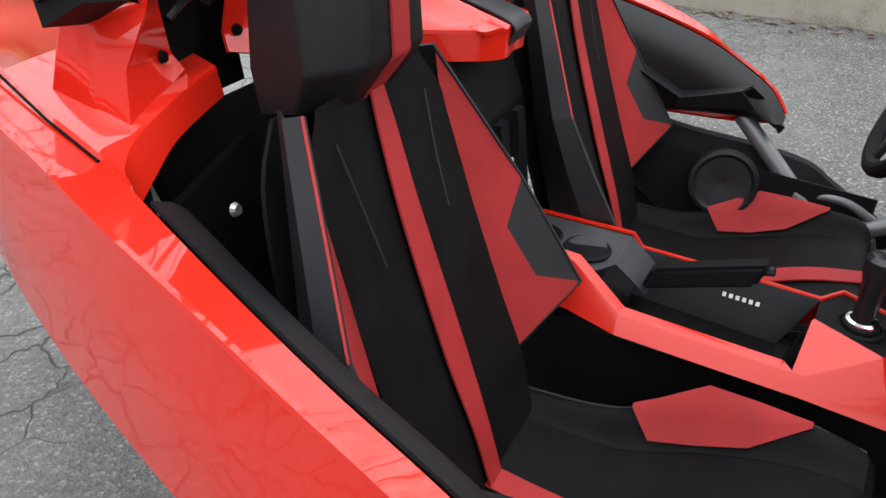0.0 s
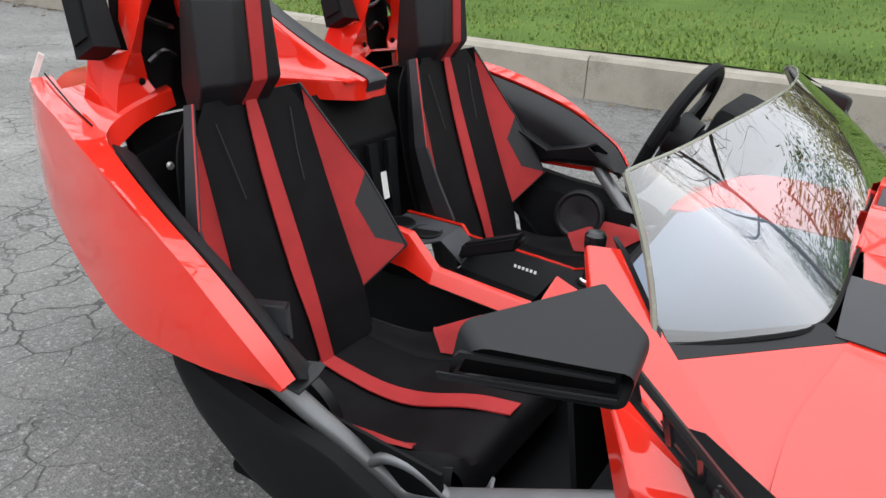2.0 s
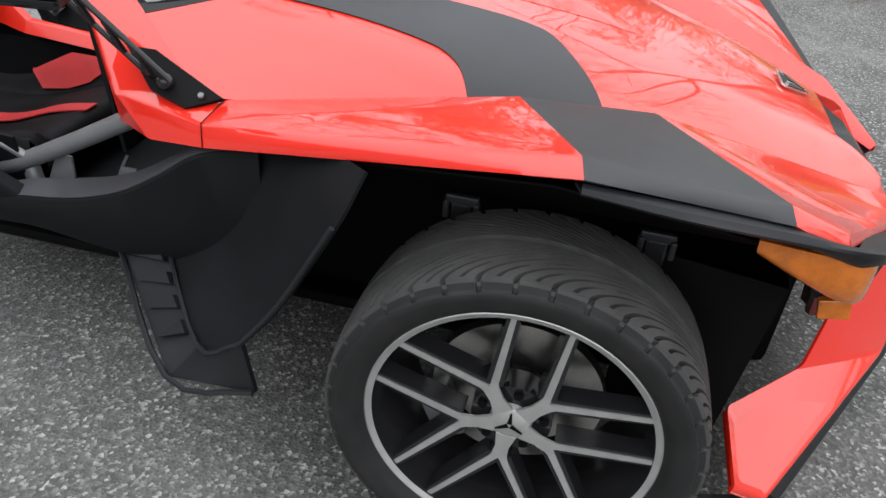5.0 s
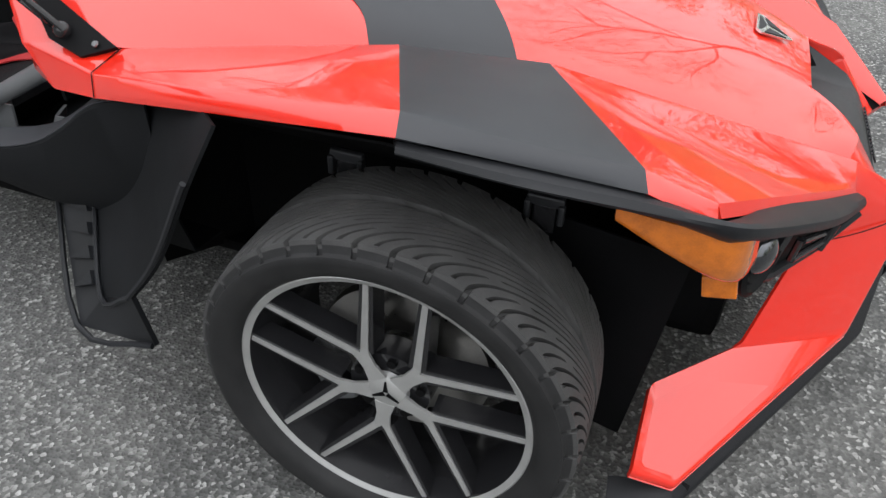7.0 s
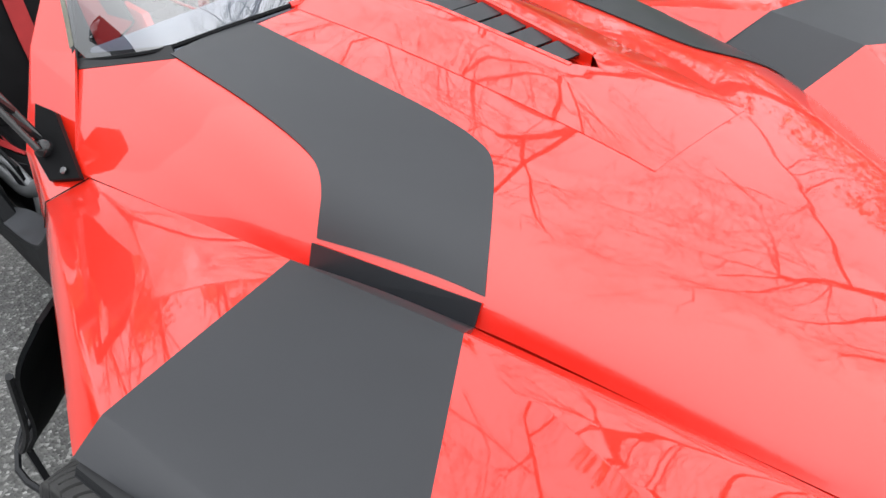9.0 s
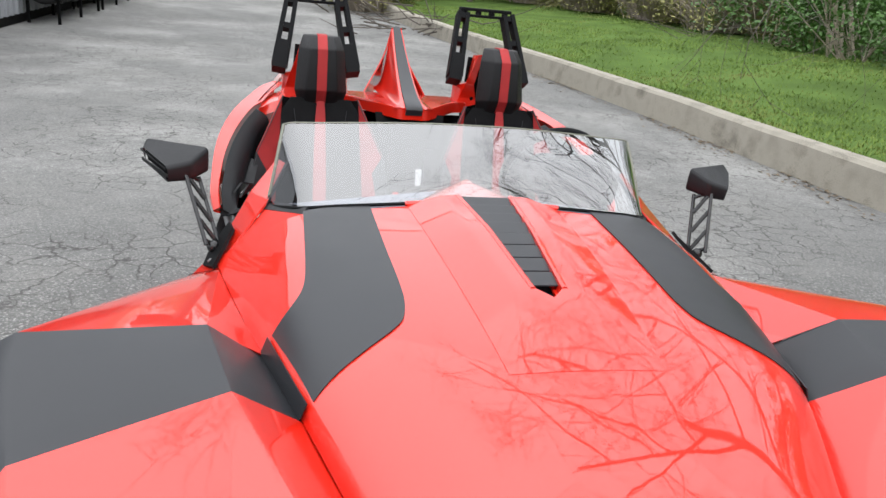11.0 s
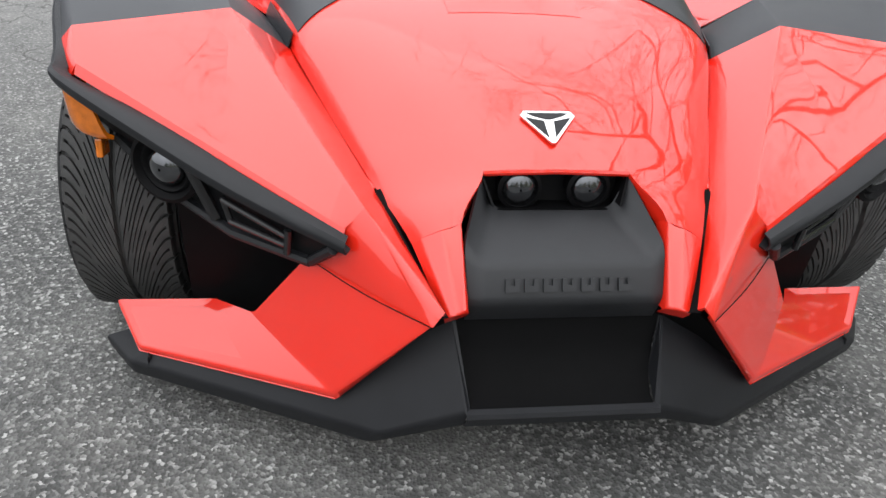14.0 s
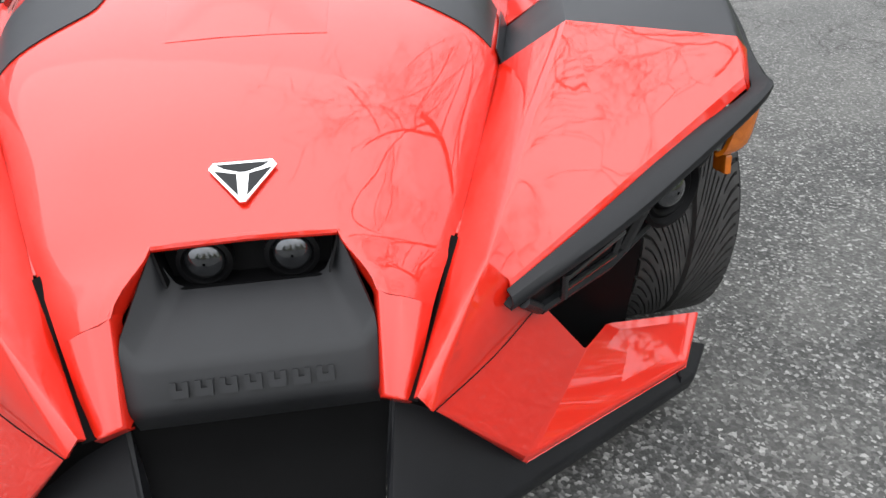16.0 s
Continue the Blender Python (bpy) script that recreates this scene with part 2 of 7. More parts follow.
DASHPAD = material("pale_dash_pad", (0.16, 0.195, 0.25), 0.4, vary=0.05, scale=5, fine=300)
# Grey of the cup plate; on the sill rail it paints sky sheen.
CUP_SHEEN = material("cup_plate_sill_sheen", (0.030, 0.032, 0.036), 0.55, vary=0.3, scale=18, fine=900, bump=0.15, spec=0.3)

# ---- mesh helpers ----
def part(name, bm, mat, parent=None, label="", smooth=False):
    me = bpy.data.meshes.new(name)
    bm.to_mesh(me)
    bm.free()
    for m in (mat if isinstance(mat, (list, tuple)) else [mat]):
        me.materials.append(m)
    if smooth:
        me.polygons.foreach_set("use_smooth", [True] * len(me.polygons))
        try:
            me.set_sharp_from_angle(angle=radians(32))
        except AttributeError:
            pass
    ob = new(name, me)
    ob.parent = parent
    if label:
        tagged(ob, label)
    return ob


def thing(name, label, category, at=(0, 0, 0), group="", kind=""):
    e = new(name)
    e.empty_display_size = 0.1
    e.location = at
    return tagged(e, label, category, group, kind)


def add_box(bm, center, size, turn=None, bevel=0.0):
    r = bmesh.ops.create_cube(bm, size=1.0)
    m = Matrix.Translation(center) @ (turn.to_4x4() if turn else Matrix()) @ Matrix.Diagonal((*size, 1))
    bmesh.ops.transform(bm, matrix=m, verts=r["verts"])
    if bevel:
        es = list({e for v in r["verts"] for e in v.link_edges})
        bmesh.ops.bevel(bm, geom=es, offset=bevel, segments=2, profile=0.6, affect="EDGES", clamp_overlap=True)
    return bm


def smooth_path(pts, n=6):
    """Catmull-Rom through the points, n steps between neighbours."""
    P = [Vector(p) for p in pts]
    P = [P[0] * 2 - P[1]] + P + [P[-1] * 2 - P[-2]]
    out = []
    for i in range(1, len(P) - 2):
        a, b, c, d = P[i - 1 : i + 3]
        for k in range(n):
            t = k / n
            out.append(0.5 * (2 * b + (c - a) * t + (2 * a - 5 * b + 4 * c - d) * t * t + (3 * b - a - 3 * c + d) * t**3))
    out.append(P[-2])
    return out


def add_tube(bm, pts, radius, seg=10, cap=True):
    """A tube along the points; radius is one number or one for each point."""
    pts = [Vector(p) for p in pts]
    rad = radius if isinstance(radius, (list, tuple)) else [radius] * len(pts)
    rings, up = [], None
    for i, p in enumerate(pts):
        d = (pts[min(i + 1, len(pts) - 1)] - pts[max(i - 1, 0)]).normalized()
        if up is None:
            up = Vector((0, 0, 1)) if abs(d.z) < 0.9 else Vector((1, 0, 0))
        side = d.cross(up).normalized()
        up = side.cross(d).normalized()
        rings.append([bm.verts.new(p + rad[i] * (math.cos(a) * side + math.sin(a) * up)) for a in (2 * math.pi * k / seg for k in range(seg))])
    for r, s in zip(rings, rings[1:]):
        for k in range(seg):
            bm.faces.new((r[k], r[(k + 1) % seg], s[(k + 1) % seg], s[k]))
    if cap:
        bm.faces.new(rings[0][::-1])
        bm.faces.new(rings[-1])
    return bm


def add_prism(bm, poly, height, m=None):
    """A polygon in x, y carried up by height, then set at the pose m."""
    m = m or Matrix()
    lo = [bm.verts.new(m @ Vector((x, y, 0))) for x, y in poly]
    hi = [bm.verts.new(m @ Vector((x, y, height))) for x, y in poly]
    bm.faces.new(lo[::-1])
    bm.faces.new(hi)
    for k in range(len(poly)):
        bm.faces.new((lo[k], lo[(k + 1) % len(poly)], hi[(k + 1) % len(poly)], hi[k]))
    return bm


def add_turned(bm, profile, m=None, seg=32, close=False):
    """Turns a profile of (radius, height) round z, then sets it at the pose m."""
    m = m or Matrix()
    rings = [[bm.verts.new(m @ Vector((r * math.cos(a), r * math.sin(a), h))) for a in (2 * math.pi * k / seg for k in range(seg))] for r, h in profile]
    pairs = list(zip(rings, rings[1:])) + ([(rings[-1], rings[0])] if close else [])
    for r, s in pairs:
        for k in range(seg):
            bm.faces.new((r[k], r[(k + 1) % seg], s[(k + 1) % seg], s[k]))
    return bm


def side(p, sgn):
    """A place given as ahead, outward, up on the side sgn of the vehicle."""
    return Vector((p[0], sgn * p[1], p[2]))


def finish(bm, thick, out, bevel=0.0, sharp=12, seg=2):
    """Turns open faces towards out, rounds their creases and gives them thickness."""
    bmesh.ops.remove_doubles(bm, verts=bm.verts, dist=1e-4)
    bmesh.ops.recalc_face_normals(bm, faces=bm.faces)
    bm.normal_update()
    if sum((f.normal.dot(out) * f.calc_area() for f in bm.faces)) < 0:
        bmesh.ops.reverse_faces(bm, faces=bm.faces)
        bm.normal_update()
    if bevel:
        es = [e for e in bm.edges if len(e.link_faces) == 2 and e.calc_face_angle(0) > radians(sharp)]
        if es:
            bmesh.ops.bevel(bm, geom=es, offset=bevel, segments=seg, profile=0.5, affect="EDGES", clamp_overlap=True)
    if thick:
        bmesh.ops.solidify(bm, geom=bm.faces[:], thickness=thick)
    return bm


def shell(name, faces, mat, parent, sgn=-1, thick=0.004, bevel=0.006, out=(0, 0, 1), label="", cut=0, bulge=0.0):
    """Faceted panel: faces are lists of places (ahead, outward, up)."""
    bm = bmesh.new()
    for f in faces:
        pts = [side(p, sgn) for p in f]
        if len(pts) == 4 and cut:
            nrm = (pts[2] - pts[0]).cross(pts[3] - pts[1]).normalized()
            if nrm.dot(Vector((out[0], sgn * out[1], out[2]))) < 0:
                nrm = -nrm
            n = cut
            grid = [[(pts[0] * (1 - v) + pts[3] * v) * (1 - u) + (pts[1] * (1 - v) + pts[2] * v) * u + nrm * bulge * (16 * u * (1 - u) * v * (1 - v)) ** 0.8
                     for u in (i / n for i in range(n + 1))] for v in (j / n for j in range(n + 1))]
            vs = [[bm.verts.new(p) for p in row] for row in grid]
            for a, b in zip(vs, vs[1:]):
                for k in range(n):
                    bm.faces.new((a[k], a[k + 1], b[k + 1], b[k]))
        else:
            bm.faces.new([bm.verts.new(p) for p in pts])
    finish(bm, thick, Vector((out[0], sgn * out[1], out[2])), bevel, 12, 3)
    return part(name, bm, mat, parent, label, smooth=True)


def loft_grid(rows, nu=5, nv=4):
    """Smooth grid through rows of places."""
    fine = [smooth_path(r, nv) for r in rows]
    cols = [smooth_path(c, nu) for c in zip(*fine)]
    return [list(r) for r in zip(*cols)]


def loft(name, rows, mat, parent, sgn=-1, thick=0.005, out=(0, 0, 1), nu=5, nv=4, label="", raw=False):
    g = rows if raw else loft_grid(rows, nu, nv)
    bm = bmesh.new()
    vs = [[bm.verts.new(side(p, sgn)) for p in r] for r in g]
    for a, b in zip(vs, vs[1:]):
        for k in range(len(a) - 1):
            bm.faces.new((a[k], a[k + 1], b[k + 1], b[k]))
    finish(bm, thick, Vector((out[0], sgn * out[1], out[2])))
    return part(name, bm, mat, parent, label, smooth=True)


def add_bar(bm, p0, p1, u, v):
    """A straight bar from p0 to p1 with the half widths u and v as vectors."""
    p0, p1, u, v = Vector(p0), Vector(p1), Vector(u), Vector(v)
    q = [[bm.verts.new(p + a * u + b * v) for a, b in ((-1, -1), (1, -1), (1, 1), (-1, 1))] for p in (p0, p1)]
    fs = [bm.faces.new(q[0][::-1]), bm.faces.new(q[1])] + [bm.faces.new((q[0][k], q[0][(k + 1) % 4], q[1][(k + 1) % 4], q[1][k])) for k in range(4)]
    bmesh.ops.recalc_face_normals(bm, faces=fs)
    return bm

# ---- the place: lot, kerb, lawn ----
def ground_height(x):
    d = -x - 3.5
    return 0.035 * d * d / (d + 3) if d > 0 else 0.0


def build_ground():
    bm = bmesh.new()
    xs = [-900, -400, -200, -120, -80, -60, -50, -40, -32, -26, -21, -17, -14, -11, -9, -7, -5.5, -4.5, -3.5, -2, 0, 3, 8, 20, 60, 200, 900]
    ys = [-900, -200, -60, -20, -8, -3, 0, 3, 8, 20, 60, 200, 900]
    grid = [[bm.verts.new((x, y, ground_height(max(x, -60)))) for y in ys] for x in xs]
    for a, b in zip(grid, grid[1:]):
        for k in range(len(ys) - 1):
            bm.faces.new((a[k], b[k], b[k + 1], a[k + 1]))
    bmesh.ops.recalc_face_normals(bm, faces=bm.faces)
    return tagged(part("ground", bm, ASPHALT), "worn grey cracked asphalt parking lot", "ground", kind="structure")


build_ground()
KERB_Y, KERB_H = 4.38, 0.345


def kerb_line(x):
    """The kerb's face: straight beside the vehicle, bending off far behind it."""
    return float(np.interp(-x, (7.5, 10.5, 13.0, 16.0, 22.0, 40.0), (KERB_Y, KERB_Y - 0.22, KERB_Y - 0.50, KERB_Y - 0.85, KERB_Y - 1.3, KERB_Y - 1.0)))


def build_kerb():
    kerb = thing("kerb", "weathered tall concrete kerb between lot and lawn", "kerb", kind="structure")
    x = 12.0
    rng = random.Random(4)
    while x > -34:
        x2 = x - 3.0
        bm = bmesh.new()
        n = 6
        rows = []
        for i in range(n + 1):
            xx = x - 0.004 - (3.0 - 0.008) * i / n
            y, g = kerb_line(xx), ground_height(xx)
            w = [rng.uniform(-0.006, 0.006) for _ in range(3)]
            rows.append([bm.verts.new(p) for p in ((xx, y, g - 0.2), (xx, y + 0.015 + w[0], g + KERB_H - 0.035 + w[1]), (xx, y + 0.05, g + KERB_H + w[1]), (xx, y + 0.20 + w[2], g + KERB_H + 0.008), (xx, y + 0.21, g - 0.2))])
        for a, b in zip(rows, rows[1:]):
            for k in range(4):
                bm.faces.new((a[k], b[k], b[k + 1], a[k + 1]))
        bm.faces.new(rows[0])
        bm.faces.new(rows[-1][::-1])
        bmesh.ops.recalc_face_normals(bm, faces=bm.faces)
        part("kerb_block", bm, CONCRETE, kerb)
        x = x2


build_kerb()


def lawn_height(x, y):
    e = y - kerb_line(x) - 0.2
    base = ground_height(x) + KERB_H - 0.02
    return base + 0.10 * min(e, 6) * 0.55 + 0.02 * math.sin(x * 1.3 + y) + 0.03 * math.sin(x * 0.37 - y * 0.8)


def build_lawn():
    bm = bmesh.new()
    xs = [14 - 0.9 * i for i in range(56)]
    es = [0.18, 0.6, 1.2, 2, 3, 4.5, 6, 9, 14, 22, 40]
    grid = [[bm.verts.new((x, kerb_line(x) + e, lawn_height(x, kerb_line(x) + e))) for e in es] for x in xs]
    for a, b in zip(grid, grid[1:]):
        for k in range(len(es) - 1):
            bm.faces.new((a[k], a[k + 1], b[k + 1], b[k]))
    bmesh.ops.recalc_face_normals(bm, faces=bm.faces)
    tagged(part("lawn", bm, SOIL, smooth=True), "green spring lawn rising behind the kerb", "lawn", kind="structure")
    rng = np.random.default_rng(3)
    n = 76000
    x = 9 - rng.random(n) ** 1.0 * 34
    e = 0.2 + rng.random(n) ** 1.6 * 7.5
    v, f = [], []
    for i in range(n):
        xx = float(x[i])
        y = kerb_line(xx) + float(e[i])
        patch = noise.noise((xx * 0.7, y * 0.7, 0.3))
        if patch < -0.22 and i % 4:
            continue
        z = lawn_height(xx, y) - 0.01
        h, a = float(rng.uniform(0.022, 0.055)), float(rng.uniform(0, 6.28))
        w = float(rng.uniform(0.008, 0.018))
        dx, dy = math.cos(a), math.sin(a)
        k = len(v)
        v += [(xx - w * dx, y - w * dy, z), (xx + w * dx, y + w * dy, z), (xx + dy * h * 0.5, y - dx * h * 0.5, z + h)]
        f.append((k, k + 1, k + 2))
    me = bpy.data.meshes.new("grass")
    me.from_pydata(v, [], f)
    me.materials.append(GRASS)
    tagged(new("grass", me), "short bright green spring grass blades", "grass", kind="stuff")


build_lawn()

# ---- the roadster ----
CAR = thing("three_wheel_roadster", "red open three-wheel roadster with matte black stripes, parked on asphalt", "vehicle")

# Hood stations: places (ahead, outward, up) from the middle line to the valley beside the fender.
HOOD = [
    [(-0.66, 0, 0.852), (-0.66, 0.064, 0.852), (-0.65, 0.16, 0.843), (-0.635, 0.30, 0.834), (-0.63, 0.466, 0.817), (-0.66, 0.578, 0.752), (-0.66, 0.677, 0.684)],
    [(-0.42, 0, 0.838), (-0.42, 0.044, 0.838), (-0.42, 0.15, 0.830), (-0.41, 0.30, 0.815), (-0.41, 0.472, 0.797), (-0.42, 0.565, 0.735), (-0.42, 0.622, 0.676)],
    [(-0.14, 0, 0.800), (-0.14, 0.020, 0.800), (-0.155, 0.14, 0.797), (-0.17, 0.30, 0.789), (-0.19, 0.479, 0.755), (-0.185, 0.546, 0.689), (-0.178, 0.557, 0.658)],
    [(0.06, 0, 0.766), (0.06, 0.05, 0.766), (0.06, 0.15, 0.762), (0.06, 0.30, 0.750), (0.06, 0.42, 0.722), (0.056, 0.479, 0.686), (0.057, 0.49, 0.655)],
    [(0.30, 0, 0.708), (0.30, 0.06, 0.707), (0.30, 0.15, 0.702), (0.30, 0.25, 0.688), (0.30, 0.335, 0.655), (0.30, 0.385, 0.622), (0.30, 0.402, 0.597)],
    [(0.45, 0, 0.654), (0.45, 0.06, 0.653), (0.45, 0.145, 0.647), (0.45, 0.21, 0.633), (0.45, 0.275, 0.607), (0.45, 0.325, 0.58), (0.45, 0.345, 0.56)],
    [(0.556, 0, 0.606), (0.556, 0.06, 0.606), (0.556, 0.134, 0.602), (0.55, 0.195, 0.588), (0.543, 0.245, 0.57), (0.535, 0.285, 0.552), (0.53, 0.31, 0.536)],
    [(0.60, 0, 0.585), (0.60, 0.06, 0.583), (0.650, 0.182, 0.552), (0.655, 0.203, 0.545), (0.652, 0.225, 0.535), (0.646, 0.246, 0.52), (0.64, 0.263, 0.503)],
    [(0.62, 0, 0.57), (0.62, 0.06, 0.565), (0.735, 0.172, 0.430), (0.748, 0.182, 0.435), (0.754, 0.193, 0.438), (0.757, 0.204, 0.437), (0.752, 0.214, 0.428)],
]
HOODG = loft_grid(HOOD, 6, 5)
HOODA = np.array([[tuple(p) for p in r] for r in HOODG])


def hood_z(x, s):
    """Height of the hood at a place."""
    cols = []
    for j in range(HOODA.shape[1]):
        c = HOODA[:, j]
        cols.append((np.interp(x, c[:, 0], c[:, 1]), np.interp(x, c[:, 0], c[:, 2])))
    cols = np.array(cols)
    return float(np.interp(s, cols[:, 0], cols[:, 1]))


def build_hood():
    bm = bmesh.new()
    full = [[Vector((p.x, -p.y, p.z)) for p in r[:0:-1]] + list(r) for r in HOODG]
    vs = [[bm.verts.new(p) for p in r] for r in full]
    for i, (a, b) in enumerate(zip(vs, vs[1:])):
        for k in range(len(a) - 1):
            middle = abs(k + 0.5 - (len(a) - 1) / 2)
            if (i < 12 and middle < 5) or (i >= 36 and middle < 10) or i >= 42:
                continue
            bm.faces.new((a[k], a[k + 1], b[k + 1], b[k]))
    finish(bm, 0.005, Vector((0, 0, 1)))
    part("hood", bm, RED, CAR, "glossy red hood with a raised spine", smooth=True)
    for sgn in (-1, 1):
        inner = smooth_path([(-0.652, 0.30, 0), (-0.4, 0.296, 0), (-0.2, 0.290, 0), (-0.12, 0.295, 0), (-0.07, 0.315, 0), (-0.01, 0.385, 0), (0.056, 0.474, 0)], 6)
        outer = smooth_path([(-0.645, 0.466, 0), (-0.5, 0.469, 0), (-0.4, 0.471, 0), (-0.31, 0.474, 0), (-0.255, 0.482, 0), (-0.215, 0.505, 0), (-0.187, 0.541, 0)], 6)
        rows = []
        for a, b in zip(inner, outer):
            rows.append([(p.x, p.y, hood_z(p.x, p.y) + 0.0035) for p in (a.lerp(b, i / 8) for i in range(9))])
        loft("hood_stripe", rows, MATTE, CAR, sgn, 0.002, raw=True, label="matte black hood stripe")
        shell("stripe_side", [[(0.060, 0.485, 0.692), (-0.187, 0.550, 0.697), (-0.180, 0.566, 0.658), (0.060, 0.499, 0.655)]], MATTE, CAR, sgn, 0.002, 0, (0, 1, 0.3))
        # arms of the nose round the lamp cave
        A0, A1, A2 = (0.556, 0.134, 0.602), (0.650, 0.182, 0.552), (0.738, 0.172, 0.428)
        B1, B2 = (0.653, 0.214, 0.540), (0.752, 0.190, 0.432)
        C1, C2 = (0.646, 0.246, 0.520), (0.757, 0.207, 0.432)
        D1, D2 = (0.640, 0.263, 0.503), (0.750, 0.216, 0.425)
        shell("nose_arm", [[A1, B1, B2, A2], [B1, C1, C2, B2], [C1, D1, D2, C2],
                           [A0, A1, (0.622, 0.178, 0.53), (0.535, 0.13, 0.575)], [A1, A2, (0.70, 0.168, 0.42), (0.622, 0.178, 0.53)],
                           [A2, B2, C2, D2, (0.735, 0.212, 0.405), (0.715, 0.172, 0.405)]], RED, CAR, sgn, 0.003, 0.007, (1, 0, 1))
    bm = bmesh.new()
    add_tube(bm, [(0.552, -0.134, 0.598), (0.552, 0, 0.602), (0.552, 0.134, 0.598)], 0.007, 8)
    part("nose_edge", bm, RED, CAR, smooth=True)
    # raised spine: a plateau round the vent, flanks, and a steep facet in front
    deck = lambda x: float(np.interp(x, (-0.66, -0.42, -0.14, -0.074), (0.872, 0.859, 0.821, 0.808)))
    slot = lambda x: float(np.interp(x, (-0.66, -0.42, -0.14), (0.068, 0.050, 0.030)))
    upper = lambda x: float(np.interp(x, (-0.66, -0.40, -0.074), (0.118, 0.098, 0.064)))
    lower = lambda x: float(np.interp(x, (-0.66, -0.40, 0.093), (0.205, 0.188, 0.148)))
    bm = bmesh.new()
    xs = list(np.linspace(-0.656, -0.14, 15)) + [-0.107, -0.074]
    for sgn in (-1, 1):
        rows = []
        for x in xs:
            inner = slot(x) if x <= -0.139 else 0.0
            xl = x + (x + 0.656) / 0.582 * 0.167
            us = [Vector((x, inner + (upper(x) - inner) * k / 3, deck(x) - 0.002 * k / 3)) for k in range(4)]
            foot = Vector((xl, lower(xl), hood_z(xl, lower(xl)) + 0.001))
            rows.append([bm.verts.new(side(p, sgn)) for p in us + [us[-1].lerp(foot, k / 3) for k in (1, 2, 3)]])
        for a, b in zip(rows, rows[1:]):
            for k in range(len(a) - 1):
                bm.faces.new((a[k], a[k + 1], b[k + 1], b[k]))
        last = rows[-1]
        mids = [last]
        for t in (1 / 3, 2 / 3, 1.0):
            row = []
            for k in range(4):
                u = Vector(last[k].co)
                f = Vector((0.093, last[6].co.y * k / 3, hood_z(0.093, 0.148 * k / 3) + 0.001))
                row.append(bm.verts.new(u.lerp(f, t)) if not (k == 3 and t == 1.0) else last[6])
            mids.append(row)
        for a, b in zip(mids, mids[1:]):
            for k in range(3):
                bm.faces.new((a[k], a[k + 1], b[k + 1], b[k]))
        bm.faces.new((last[3], mids[1][3], last[4]))
        bm.faces.new((mids[1][3], mids[2][3], last[5], last[4]))
        bm.faces.new((mids[2][3], last[6], last[5]))
    bmesh.ops.remove_doubles(bm, verts=bm.verts, dist=2e-4)
    finish(bm, 0, Vector((0, 0, 1)), 0.008, 9, 3)
    part("hood_spine", bm, RED, CAR, "glossy red raised spine with a steep front facet", smooth=True)
    # vent with slats
    vent = new("hood_vent")
    vent.parent = CAR
    bm = bmesh.new()
    pts = [(-0.66, 0.068), (-0.42, 0.050), (-0.14, 0.030), (-0.14, -0.030), (-0.42, -0.050), (-0.66, -0.068)]
    bm.faces.new([bm.verts.new((x, y, deck(x) - 0.03)) for x, y in pts])
    finish(bm, 0.004, Vector((0, 0, 1)))
    part("vent_tray", bm, DARK, vent)
    for i in range(8):
        x = -0.625 + i * 0.062
        half = slot(x)
        bm = bmesh.new()
        add_box(bm, (x, 0, deck(x) - 0.008), (0.050, 2 * half - 0.004, 0.004), Matrix.Rotation(radians(13), 3, "Y"), 0.001)
        part("vent_slat", bm, MATTE, vent)
    for sgn in (-1, 1):
        rows = [[(x, slot(x) + d, deck(x) + h) for d, h in ((-0.003, -0.03), (-0.002, 0.0), (0.003, 0.003), (0.010, 0.0005))] for x in np.linspace(-0.655, -0.14, 12)]
        loft("vent_rim", rows, RED, vent, sgn, 0.002, raw=True)
    # emblem: three chrome blades round a dark heart
    emblem = new("hood_emblem")
    emblem.parent = CAR
    n = Vector((0.36, 0, 0.93)).normalized()
    m = Matrix.Translation((0.462, 0, 0.6535)) @ n.to_track_quat("Z", "X").to_matrix().to_4x4()
    ax = m.to_3x3().inverted() @ Vector((1, 0, 0))
    ang = math.atan2(ax.y, ax.x)
    m = m @ Matrix.Rotation(ang, 4, "Z")
    bm = bmesh.new()
    add_prism(bm, [(0.052, 0.004), (0.052, -0.004), (-0.018, -0.052), (-0.030, -0.045), (-0.030, 0.045), (-0.018, 0.052)], 0.004, m)
    part("emblem_base", bm, CHROME, emblem)
    for poly in ([(0.039, 0.0065), (-0.003, 0.0095), (-0.0125, 0.043)], [(0.039, -0.0065), (-0.0125, -0.043), (-0.003, -0.0095)], [(-0.0245, 0.039), (-0.017, 0.028), (-0.0085, 0.005), (-0.0085, -0.005), (-0.017, -0.028), (-0.0245, -0.039)]):
        bm = bmesh.new()
        add_prism(bm, poly, 0.0012, m @ Matrix.Translation((0, 0, 0.004)))
        part("emblem_inlay", bm, GREYPLASTIC, emblem)


build_hood()


# Fender places (ahead, outward, up)
TRI, SEAM, SEAMB = (-0.60, 0.664, 0.680), (-0.611, 0.733, 0.661), (-0.604, 0.748, 0.624)
FA, FB, FE, FD = (-0.086, 0.653, 0.772), (0.028, 0.923, 0.814), (0.133, 0.602, 0.762), (0.308, 0.859, 0.767)
FBL, FDL = (0.036, 0.955, 0.797), (0.318, 0.877, 0.746)
TIP, TIPL = (0.398, 0.834, 0.727), (0.404, 0.848, 0.703)
HLI, CREST, NOSE = (0.643, 0.377, 0.537), (0.635, 0.345, 0.572), (0.778, 0.220, 0.460)
